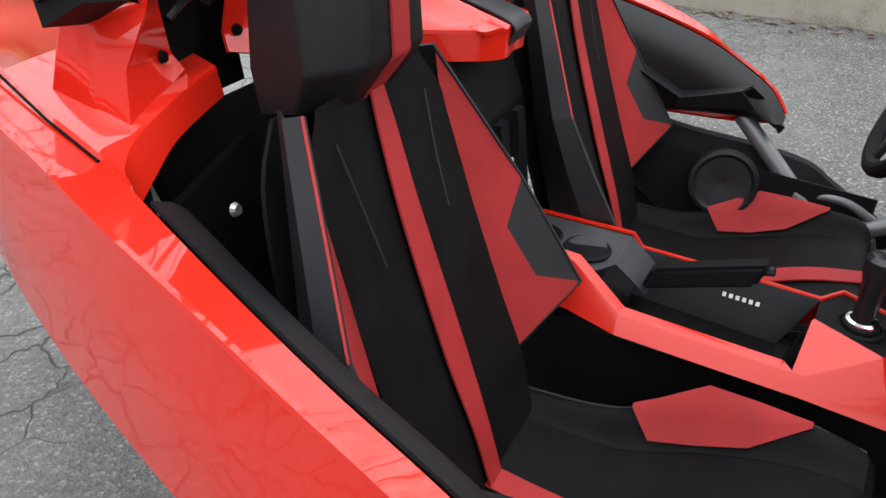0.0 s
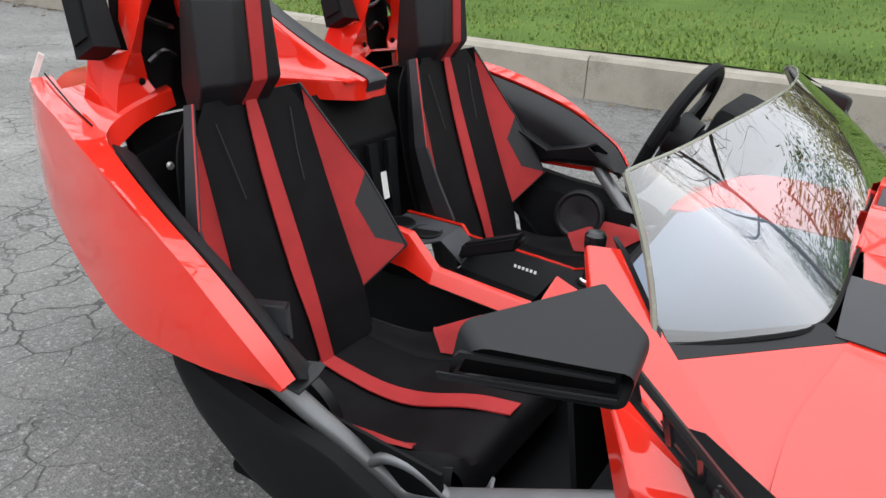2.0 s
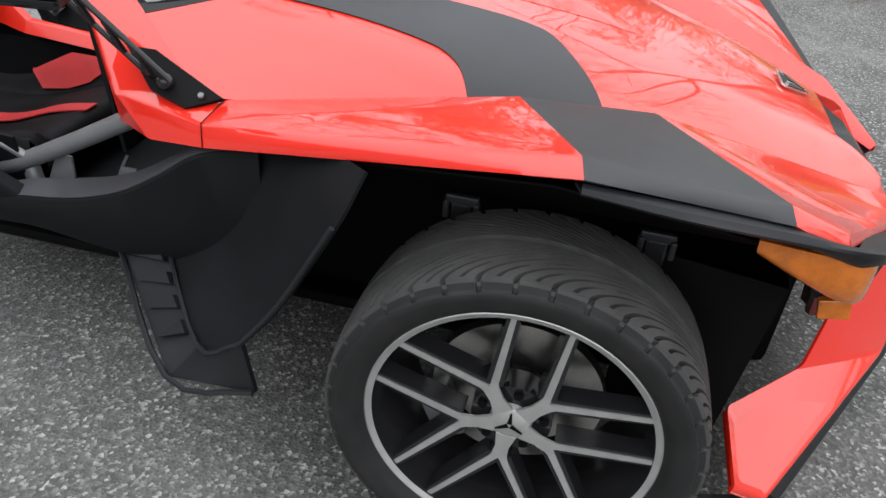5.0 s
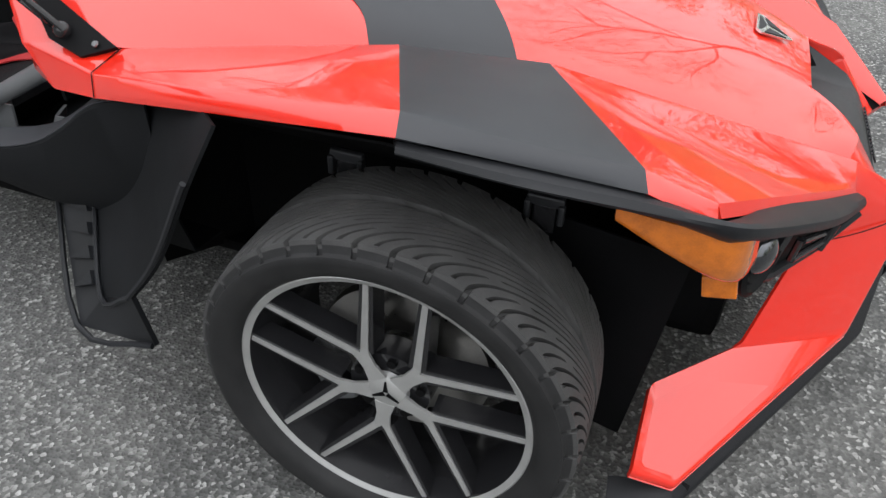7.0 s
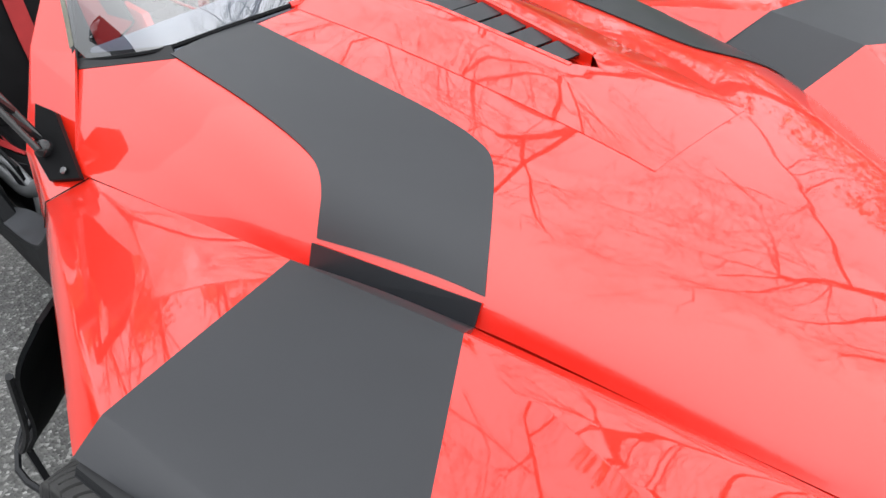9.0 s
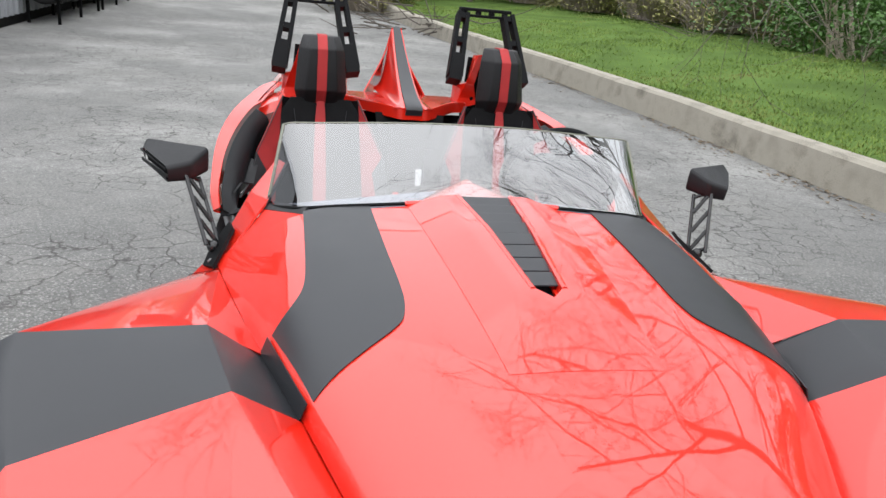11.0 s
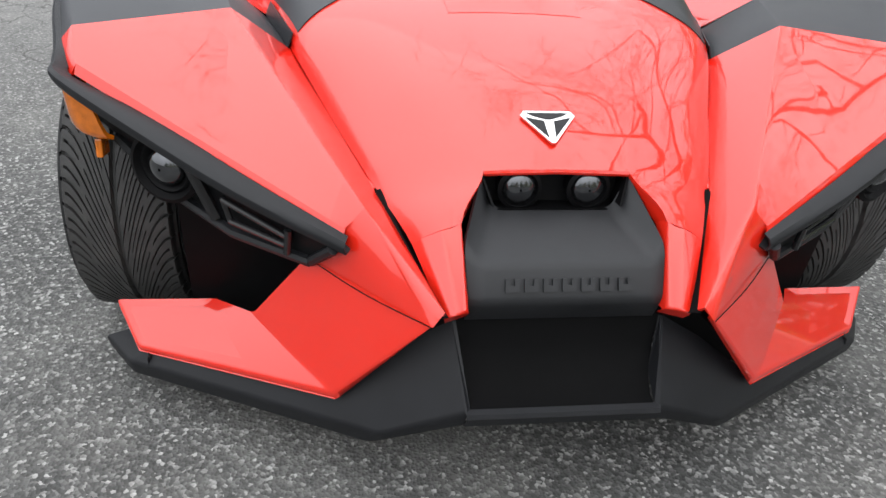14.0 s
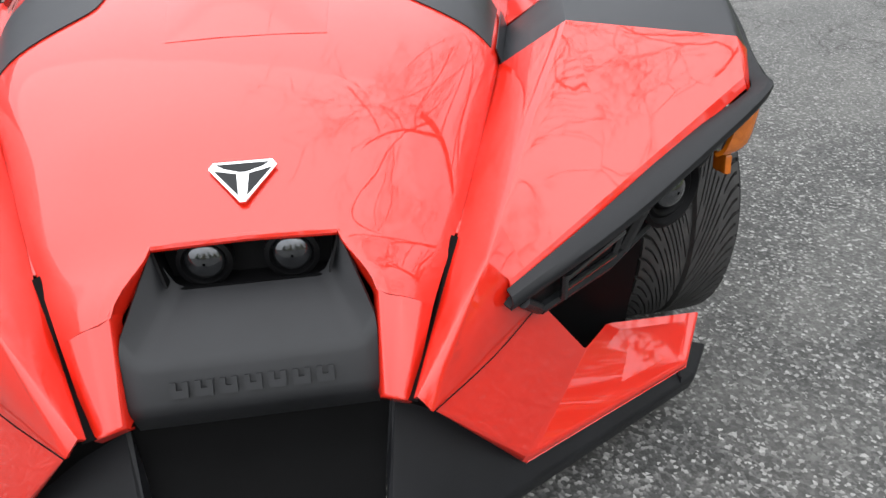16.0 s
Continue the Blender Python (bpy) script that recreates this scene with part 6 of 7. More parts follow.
    for e in (-1, 1):
        o = lambda x, k, z: (x, 0.365 + e * (k - 0.365), z)
        pa, pb, pc, pd, pe, apex = o(-2.057, 0.505, 0.998), o(-2.020, 0.490, 1.001), o(-1.981, 0.460, 1.018), o(-2.115, 0.492, 0.902), o(-2.033, 0.508, 0.897), o(-1.964, 0.518, 0.898)
        h1, h2, h3, h4 = o(-1.988, 0.488, 0.952), o(-1.964, 0.470, 1.013), o(-1.955, 0.448, 1.075), o(-1.950, 0.432, 1.135)
        bi, b2_, b3_, b4_ = o(-1.996, 0.412, 0.950), o(-1.990, 0.425, 1.010), o(-1.985, 0.412, 1.070), o(-1.975, 0.392, 1.120)
        foot, rear = o(-1.985, 0.405, 0.930), o(-2.12, 0.44, 0.905)
        shell("hoop_pedestal", [[pd, pe, pb, pa], [pe, apex, h1, pb], [pb, h1, h2, pc], [pa, pb, pc, o(-2.09, 0.45, 1.01)], [pd, pa, o(-2.09, 0.45, 1.01), rear]], RED, CAR, sgn, 0.005, 0.005, (1, 0.3 * e, 0.3), "glossy red roll hoop pedestal")
        shell("hoop_brace", [[apex, foot, bi, h1], [h1, bi, b2_, h2], [h2, b2_, b3_, h3], [h3, b3_, b4_, h4], [h2, h3, o(-2.03, 0.44, 1.07), pc], [h3, h4, o(-2.03, 0.43, 1.13), o(-2.03, 0.44, 1.07)]], RED, CAR, sgn, 0.005, 0.004, (1, -0.3 * e, 0.1), "glossy red brace rising beside the headrest")
        shell("brace_top", [[h4, b4_, o(-1.985, 0.365, 1.118), o(-1.960, 0.365, 1.135)], [h4, o(-1.960, 0.365, 1.135), o(-2.03, 0.365, 1.130), o(-2.03, 0.43, 1.13)]], RED, CAR, sgn, 0.005, 0.003, (1, 0, 0.5))
        bm = bmesh.new()
        add_turned(bm, [(0.0, 0.002), (0.006, 0.002), (0.008, -0.004)], Matrix.Translation(side(o(-1.988, 0.430, 0.951), sgn)) @ Vector((1, -0.4 * e * sgn, 0.1)).to_track_quat("Z", "Y").to_matrix().to_4x4(), 10)
        part("brace_bolt", bm, DARK, CAR)
    # black sheet painting the shaded void inside the arch
    shell("opening_shade_sheet", [[(-2.02, 0.26, 0.87), (-2.02, 0.47, 0.87), (-2.035, 0.45, 1.12), (-2.035, 0.28, 1.12)]], HOLLOW, CAR, sgn, 0.004, 0, (1, 0, 0))
    for pts in (((-2.005, 0.33, 0.99), (-2.0, 0.365, 1.005), (-2.005, 0.40, 0.985)), ((-2.005, 0.33, 1.05), (-2.0, 0.36, 1.06), (-2.005, 0.395, 1.075))):
        bm = bmesh.new()
        add_tube(bm, smooth_path([side(p, sgn) for p in pts], 4), 0.006, 6)
        part("belt_fold", bm, GLOSSBLACK, CAR, smooth=True)
    hoop = new("roll_hoop")
    hoop.parent = CAR
    tagged(hoop, "black slotted roll hoop behind the seat")
    for e in (-1, 1):
        lo, hi = Vector((-2.008, 0.365 + e * 0.146, 1.035)), Vector((-2.14, 0.365 + e * 0.100, 1.295))
        d = (hi - lo).normalized()
        across = Vector((0, 1, 0)) - d * d.y
        across.normalize()
        deep = d.cross(across).normalized()
        sv = lambda v: Vector((v.x, sgn * v.y, v.z))
        for k in (-1, 1):
            bm = bmesh.new()
            w0, w1 = 0.024, 0.018
            add_bar(bm, side(lo + across * k * w0, sgn), side(hi + across * k * w1, sgn), sv(across) * 0.0085, sv(deep) * 0.026)
            part("leg_rail", bm, PLASTIC, hoop)
        for t in (0.10, 0.24, 0.56, 0.94):
            p = lo.lerp(hi, t)
            bm = bmesh.new()
            add_bar(bm, side(p - d * 0.012, sgn), side(p + d * 0.012, sgn), sv(across) * 0.023, sv(deep) * 0.022)
            part("web", bm, PLASTIC, hoop)
        bm = bmesh.new()
        for a, b, wa, wb in ((-0.022, 0.035, 0.028, 0.026), (0.035, 0.10, 0.026, 0.022)):
            q = [[bm.verts.new(side(lo + d * h + across * i_ * w + deep * j_ * (w + 0.008), sgn)) for i_, j_ in ((-1, -1), (1, -1), (1, 1), (-1, 1))] for h, w in ((a, wa), (b, wb))]
            bm.faces.new(q[0][::-1])
            bm.faces.new(q[1])
            for k in range(4):
                bm.faces.new((q[0][k], q[0][(k + 1) % 4], q[1][(k + 1) % 4], q[1][k]))
        bmesh.ops.recalc_face_normals(bm, faces=bm.faces)
        part("boot", bm, PLASTIC, hoop)
    for z, hgt in ((1.314, 0.007), (1.288, 0.006)):
        bm = bmesh.new()
        add_box(bm, side((-2.145, 0.365, z), sgn), (0.06, 0.225, hgt * 2), bevel=0.004)
        part("crossbar", bm, PLASTIC, hoop, smooth=True)
    for k in (-0.09, -0.03, 0.03, 0.09):
        bm = bmesh.new()
        add_box(bm, side((-2.145, 0.365 + k, 1.301), sgn), (0.05, 0.014, 0.022))
        part("crossbar_web", bm, PLASTIC, hoop)
    # deck behind
    loft("rear_deck", [[(-2.18, 0.0, 0.92), (-2.18, 0.2, 0.92), (-2.18, 0.36, 0.91), (-2.18, 0.44, 0.90), (-2.18, 0.48, 0.87)], [(-2.5, 0.0, 0.88), (-2.5, 0.12, 0.88), (-2.5, 0.20, 0.87), (-2.5, 0.26, 0.85), (-2.5, 0.29, 0.82)], [(-2.8, 0.0, 0.84), (-2.8, 0.06, 0.84), (-2.8, 0.12, 0.83), (-2.8, 0.16, 0.80), (-2.8, 0.18, 0.76)]], RED, CAR, sgn, 0.006, (0, 0, 1), 4, 3, "glossy red rear deck")


def build_fin():
    fin = new("center_fin")
    fin.parent = CAR
    tagged(fin, "pointed red center fin with a matte black stripe")
    ridge = ((-1.717, 0.935), (-1.85, 0.975), (-2.0, 1.040), (-2.15, 1.125), (-2.275, 1.205))
    for sgn in (-1, 1):
        rows = []
        for x, z in ridge:
            b = 0.934
            h = z - b
            w = 0.045 - 0.018 * (x + 1.717) / -0.558
            rows.append([(x, w - 0.010, z), (x, w, z - 0.004 - 0.06 * h), (x - 0.005, w + 0.008 + 0.02 * h, b + 0.45 * h), (x - 0.010, w + 0.018 + 0.05 * h, b + 0.12 * h), (x - 0.02, w + 0.034 + 0.10 * h, b - 0.002)])
        loft("fin_side", rows, RED, fin, sgn, 0.006, (0.3, 1, 0.5), 6, 4, "glossy red fin flank")
        front = [(-1.720, 0.0, 0.933), (-1.720, 0.045, 0.932), (-1.760, 0.085, 0.933), (-1.845, 0.145, 0.936), (-1.93, 0.21, 0.938), (-1.955, 0.26, 0.938)]
        loft("fin_deck", [front, [(-2.0, k, 0.932) for k in (0.0, 0.07, 0.13, 0.18, 0.23, 0.275)], [(-2.2, k, 0.925) for k in (0.0, 0.10, 0.16, 0.20, 0.24, 0.28)]], RED, fin, sgn, 0.006, (0, 0, 1), 4, 3, "glossy red deck between the hoops")
        loft("fin_lip", [front, [(p[0] - 0.002, p[1], p[2] - 0.045) for p in front]], RED, fin, sgn, 0.006, (1, 0, 0), 2, 4)
        loft("fin_tail", [[(-2.27, 0.022, 1.205), (-2.27, 0.055, 1.08), (-2.22, 0.14, 0.925)], [(-2.55, 0.01, 0.95), (-2.55, 0.03, 0.92), (-2.55, 0.06, 0.88)]], RED, fin, sgn, 0.006, (0, 1, 1), 4, 4)
    loft("fin_stripe", [[(-1.716, -0.033, 0.905), (-1.716, 0.0, 0.905), (-1.716, 0.033, 0.905)]] + [[(x - 0.001, -w, z + 0.004), (x - 0.001, 0, z + 0.006), (x - 0.001, w, z + 0.004)] for (x, z), w in zip(ridge, (0.033, 0.029, 0.025, 0.020, 0.015))], MATTE, fin, 1, 0.003, (0.5, 0, 1), 6, 2, "matte black fin stripe")
    # black firewall with ducts seen between the seats
    bm = bmesh.new()
    for q in ([(-1.80, -0.14, 0.90), (-1.80, 0.14, 0.90), (-1.74, 0.12, 0.78), (-1.74, -0.12, 0.78)], [(-1.74, -0.12, 0.78), (-1.74, 0.12, 0.78), (-1.72, 0.10, 0.55), (-1.72, -0.10, 0.55)]):
        bm.faces.new([bm.verts.new(p) for p in q])
    finish(bm, 0.01, Vector((1, 0, 0)), 0.004)
    part("firewall_panel", bm, HOLLOW, CAR, "black plastic panel between the seats")
    for y in (-0.075, 0.0, 0.075):
        bm = bmesh.new()
        add_bar(bm, (-1.735, y, 0.77), (-1.700, y * 0.8, 0.56), (0, 0.016, 0), (0.008, 0, 0))
        part("firewall_rib", bm, PLASTIC, CAR)
    bm = bmesh.new()
    add_bar(bm, (-1.728, 0.045, 0.690), (-1.712, 0.045, 0.625), (0, 0.018, 0), (0.002, 0, 0))
    part("warning_label", bm, LABELW, CAR, "small white warning label")
    for sgn in (-1, 1):
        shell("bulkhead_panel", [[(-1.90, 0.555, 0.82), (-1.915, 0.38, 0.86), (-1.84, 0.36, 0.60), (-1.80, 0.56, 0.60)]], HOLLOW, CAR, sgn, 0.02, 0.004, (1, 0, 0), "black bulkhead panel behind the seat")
        for x, k, z in ((-1.878, 0.47, 0.80), (-1.845, 0.50, 0.70)):
            bm = bmesh.new()
            add_turned(bm, [(0.0, 0.006), (0.006, 0.006), (0.009, 0.0)], Matrix.Translation(side((x, k, z), sgn)) @ Vector((1, 0, 0.2)).to_track_quat("Z", "Y").to_matrix().to_4x4(), 10)
            part("panel_bolt", bm, ALU, CAR)
        bm = bmesh.new()
        add_tube(bm, smooth_path([side(p, sgn) for p in ((-1.80, 0.57, 0.62), (-1.76, 0.575, 0.66), (-1.75, 0.55, 0.70), (-1.80, 0.53, 0.72))], 4), 0.012, 8)
        part("hose", bm, GLOSSBLACK, CAR, smooth=True)

for s_ in (-1, 1):
    build_rear(s_)
build_fin()

# ---- trees, thicket, buildings ----
def grow_tree(seed, height, spread, levels=5, lean=(0, 0), radius=0.2, clear=0.22, droop=0.0, stretch=1.0):
    """Bare tree: lists of vertices and faces for the trunk and for limbs and twigs."""
    rng = random.Random(seed)
    out = {"trunk": ([], []), "limbs": ([], [])}

    def tube(store, pts, radii, seg):
        v, f = store
        base = len(v)
        for i, p in enumerate(pts):
            d = (pts[min(i + 1, len(pts) - 1)] - pts[max(i - 1, 0)]).normalized()
            a = d.orthogonal().normalized()
            b = d.cross(a)
            for k in range(seg):
                t = 2 * math.pi * k / seg
                v.append(tuple(p + radii[i] * (math.cos(t) * a + math.sin(t) * b)))
        for i in range(len(pts) - 1):
            for k in range(seg):
                f.append((base + i * seg + k, base + i * seg + (k + 1) % seg, base + (i + 1) * seg + (k + 1) % seg, base + (i + 1) * seg + k))

    def limb(p, d, length, r, level):
        n = 5 if level < 2 else 4
        pts, radii = [p], [r]
        for i in range(n):
            d = (d + Vector((rng.gauss(0, 0.16), rng.gauss(0, 0.16), rng.gauss(0.03 - droop, 0.12)))).normalized()
            pts.append(pts[-1] + d * length / n)
            radii.append(r * (1 - 0.55 * (i + 1) / n))
        tube(out["trunk" if level == 0 else "limbs"], pts, radii, 9 if level == 0 else 6 if level < 3 else 3)
        if level >= levels:
            return
        count = (rng.randint(6, 8) if level == 0 else rng.randint(4, 6)) if levels > 4 else (rng.randint(5, 7) if level == 0 else rng.randint(3, 5))
        for c in range(count):
            t = (clear + (1 - clear) * (c + rng.random()) / count) if level == 0 else rng.uniform(0.25, 1.0)
            i = min(int(t * n), n - 1)
            q = pts[i].lerp(pts[i + 1], t * n - i)
            ang = rng.uniform(0, 6.283)
            axis = (pts[i + 1] - pts[i]).normalized()
            a = axis.orthogonal().normalized()
            sidew = math.cos(ang) * a + math.sin(ang) * axis.cross(a)
            nd = (axis * rng.uniform(0.35, 0.8) + sidew * spread * rng.uniform(0.6, 1.1)).normalized()
            limb(q, nd, length * rng.uniform(0.45, 0.68) * (stretch if level == 0 else 1.0), max(radii[i] * rng.uniform(0.4, 0.6), 0.004), level + 1)

    limb(Vector((0, 0, -0.2)), Vector((lean[0], lean[1], 1)).normalized(), height, radius, 0)
    return out


def place_tree(name, label, at, **kw):
    data = grow_tree(**kw)
    tree = thing(name, label, "tree", at)
    for nm, key in (("trunk", "trunk"), ("crown", "limbs")):
        me = bpy.data.meshes.new(nm)
        me.from_pydata(data[key][0], [], data[key][1])
        me.materials.append(BARK)
        me.polygons.foreach_set("use_smooth", [True] * len(me.polygons))
        ob = new(nm, me)
        ob.parent = tree
    return tree


place_tree("bare_tree", "tall leafless tree with spreading dark branches on the lawn", (-0.2, 9.9, 0.9), seed=5, height=9.5, spread=1.15, levels=5, lean=(-0.02, -0.30), radius=0.21, clear=0.36, stretch=1.2)
place_tree("bare_tree", "leafless tree with high crooked branches on the lawn", (5.6, 10.2, lawn_height(5.6, 10.2)), seed=11, height=10.0, spread=1.25, levels=5, lean=(-0.05, -0.28), radius=0.17, clear=0.5, stretch=1.15)


def leaf_cloud(name, label, at, size, count, mat, leaf, seed, twigs=40, category="shrub", clumps=26, flat=0.5, kind=""):
    """A shrub of leaves gathered in clumps round branching stems."""
    rng = random.Random(seed)
    shrub = thing(name, label, category, at, kind=kind)
    v, f, tv, tf = [], [], [], []
    heads = []
    for _ in range(clumps):
        while True:
            p = Vector((rng.uniform(-1, 1), rng.uniform(-1, 1), rng.uniform(0.05, 1)))
            if p.x * p.x + p.y * p.y + (p.z * 0.9) ** 2 < 1.05:
                break
        heads.append((Vector((p.x * size[0], p.y * size[1], p.z * size[2])), rng.uniform(0.16, 0.36) * min(size)))
    for i in range(count):
        c, r = rng.choice(heads)
        d = Vector((rng.gauss(0, 1), rng.gauss(0, 1), rng.gauss(0, 0.9))) * r * 0.62
        p = c + d
        if p.z < 0.02:
            continue
        a = Vector((rng.gauss(0, 1), rng.gauss(0, 1), rng.gauss(0, flat))).normalized()
        b = a.orthogonal().normalized()
        s = leaf * rng.uniform(0.5, 1.3)
        k = len(v)
        v += [tuple(p - a * s), tuple(p + b * s * 0.5), tuple(p + a * s), tuple(p - b * s * 0.5)]
        f.append((k, k + 1, k + 2, k + 3))
    for i in range(twigs):
        c, r = rng.choice(heads)
        foot = Vector((c.x * 0.35 + rng.gauss(0, 0.15), c.y * 0.35 + rng.gauss(0, 0.15), 0))
        top = c + Vector((rng.gauss(0, r), rng.gauss(0, r), abs(rng.gauss(0, r))))
        mid = foot.lerp(top, 0.5) + Vector((rng.gauss(0, 0.15), rng.gauss(0, 0.15), 0.1))
        w = rng.uniform(0.012, 0.035)
        for q0, q1, w0, w1 in ((foot, mid, w, w * 0.7), (mid, top, w * 0.7, w * 0.25)):
            k = len(tv)
            for q, ww in ((q0, w0), (q1, w1)):
                tv += [(q.x - ww, q.y, q.z), (q.x + ww * 0.5, q.y + ww * 0.87, q.z), (q.x + ww * 0.5, q.y - ww * 0.87, q.z)]
            tf += [(k, k + 1, k + 4, k + 3), (k + 1, k + 2, k + 5, k + 4), (k + 2, k, k + 3, k + 5)]
    for nm, vv, ff, mt in (("foliage", v, f, mat), ("branchwork", tv, tf, TWIG)):
        if vv:
            me = bpy.data.meshes.new(nm)
            me.from_pydata(vv, [], ff)
            me.materials.append(mt)
            new(nm, me).parent = shrub
    return shrub


def lawn_z(x, y):
    return lawn_height(x, y) if y > kerb_line(x) + 0.2 else ground_height(x)


# green shrubs at the lawn's near corner, brown thicket behind, yellow-green hedge by the lot's end
for i, (x, y, sx, sy, sz, n, mt, lf, tw) in enumerate((
    (-12.5, 11.2, 2.2, 2.0, 3.6, 5200, LEAF_GREEN, 0.075, 30), (-15.5, 11.5, 2.0, 2.0, 4.2, 5200, LEAF_GREEN, 0.08, 30),
    (-9.8, 11.8, 1.8, 1.8, 3.2, 4000, LEAF_GREEN, 0.07, 30), (-14.0, 13.8, 3.0, 2.4, 5.5, 4200, LEAF_GREEN, 0.09, 40))):
    leaf_cloud("green_shrub", "dense dark green leafy shrub at the lawn's edge", (x, y, lawn_z(x, y)), (sx, sy, sz), int(n * 1.7), mt, lf * 0.72, 40 + i, tw)
for i, (x, y, sx, sy, sz, n, tw) in enumerate((
    (-18.5, 11.8, 2.2, 2.0, 3.4, 1300, 330), (-21.5, 11.3, 2.3, 2.0, 3.8, 1300, 330), (-24.5, 10.3, 2.3, 2.2, 4.0, 1500, 330), (-27.5, 9.4, 2.4, 2.2, 4.4, 1700, 300), (-20.5, 15.0, 3.6, 2.5, 7.0, 2300, 260), (-26.5, 14.0, 3.6, 2.5, 8.0, 2300, 260), (-16.5, 16.5, 3.0, 2.5, 8.0, 2200, 260))):
    leaf_cloud("thicket", "brown twiggy thicket with sparse young leaves", (x, y, lawn_z(x, y)), (sx, sy, sz), int(n * 7.0), LEAF_YOUNG, 0.046, 60 + i, int(tw * 2.6), "thicket", 34)
for i, (x, y, sx, sy, sz, n) in enumerate((
    (-25.0, 2.6, 1.9, 1.6, 3.6, 3400), (-28.5, 3.2, 2.2, 2.0, 5.0, 3600), (-32, 5.0, 3.0, 2.4, 6.0, 3600), (-30.5, 8.0, 2.6, 2.2, 6.5, 3200), (-37, 4.6, 2.6, 2.4, 6.0, 2600), (-43, 4.2, 2.6, 2.6, 6.5, 2400))):
    leaf_cloud("spring_bush", "yellow-green bush in young spring leaf", (x, y, lawn_z(x, y)), (sx, sy, sz), int(n * 5.5), LEAF_YOUNG, 0.055, 80 + i, 280, "bush", 34)
# The last four stand unseen ahead of the car, added to darken reflections.
for i, (x, y, sx, sy, sz, n, mt) in enumerate((
    (-34, 12, 4, 3, 10, 3000, LEAF_YOUNG), (-30, 18, 5, 3, 12, 3400, LEAF_YOUNG), (-24, 21, 5, 3, 12, 3400, LEAF_YOUNG), (-18, 22, 5, 3, 12, 3200, LEAF_GREEN), (-12, 20, 4, 3, 10, 3000, LEAF_GREEN), (-40, 9, 4, 3, 10, 2800, LEAF_YOUNG), (-48, 7.5, 4, 3, 9, 2600, LEAF_YOUNG), (-37, 20, 6, 3, 13, 3000, LEAF_YOUNG), (-5, 17, 4, 3, 9, 2600, LEAF_GREEN), (2, 18, 4, 3, 8, 2400, LEAF_YOUNG), (9, 17, 4, 3, 9, 2400, LEAF_GREEN), (17, 12, 4, 4, 9, 2200, LEAF_YOUNG), (20, 5, 3, 4, 9, 2200, LEAF_GREEN), (21, -2, 3, 4, 9, 2200, LEAF_YOUNG), (20, -9, 3, 4, 8, 2200, LEAF_GREEN))):
    leaf_cloud("wood_edge", "tall tangled wood edge in early leaf, partly added out of view", (x, y, lawn_z(x, y) - 0.1), (sx, sy, sz), int(n * 2.6), mt, 0.15, 500 + i, 300, "wood", 46)
for i, (x, y, h, r) in enumerate(((-27.8, 6.8, 9, 0.12), (-23.5, 12.6, 10, 0.16), (-19.0, 14.0, 10, 0.14), (-31, 11, 11, 0.2), (-35, 8, 11, 0.18), (-16, 14.5, 9, 0.15))):
    place_tree("wood_tree", "grey leafless tree standing in the thicket", (x, y, lawn_z(x, y)), seed=100 + i, height=h, spread=0.75, levels=3, radius=r, clear=0.4)


def build_brush_pile():
    rng = random.Random(8)
    bm = bmesh.new()
    for _ in range(46):
        a = Vector((rng.gauss(0, 0.7), rng.gauss(0, 0.9), abs(rng.gauss(0.25, 0.25))))
        d = Vector((rng.gauss(0, 0.5), rng.gauss(0, 1), rng.gauss(0.25, 0.3))).normalized()
        b = a + d * rng.uniform(0.6, 1.5)
        b.z = max(b.z, 0.03)
        w = rng.uniform(0.008, 0.026)
        add_tube(bm, [a, a.lerp(b, 0.5) + Vector((0, 0, rng.gauss(0, 0.06))), b], [w, w * 0.8, w * 0.3], 5)
    x, y = -17.5, 2.6
    pile = tagged(part("brush_pile", bm, BARK), "heap of cut bare branches at the lot's edge", "brush pile", kind="stuff")
    pile.location = (x, y, ground_height(x))


build_brush_pile()


def build_leaf_litter():
    rng = random.Random(21)
    v, f = [], []
    for _ in range(1500):
        x = rng.uniform(-16, 6)
        if noise.noise((x * 0.5, 7.1, 0)) < -0.05 and rng.random() < 0.85:
            continue
        y = kerb_line(x) - abs(rng.gauss(0, 0.16)) - 0.01
        s, a = rng.uniform(0.012, 0.035), rng.uniform(0, 6.28)
        z = ground_height(x) + 0.006
        dx, dy = s * math.cos(a), s * math.sin(a)
        k = len(v)
        v += [(x - dx, y - dy, z), (x + dy * 0.6, y - dx * 0.6, z + s * 0.4), (x + dx, y + dy, z + 0.004), (x - dy * 0.6, y + dx * 0.6, z + s * 0.3)]
        f.append((k, k + 1, k + 2, k + 3))
    me = bpy.data.meshes.new("leaf_litter")
    me.from_pydata(v, [], f)
    me.materials.append(DEADLEAF)
    tagged(new("leaf_litter", me), "dry brown leaves gathered along the kerb", "leaf litter", kind="stuff")


build_leaf_litter()


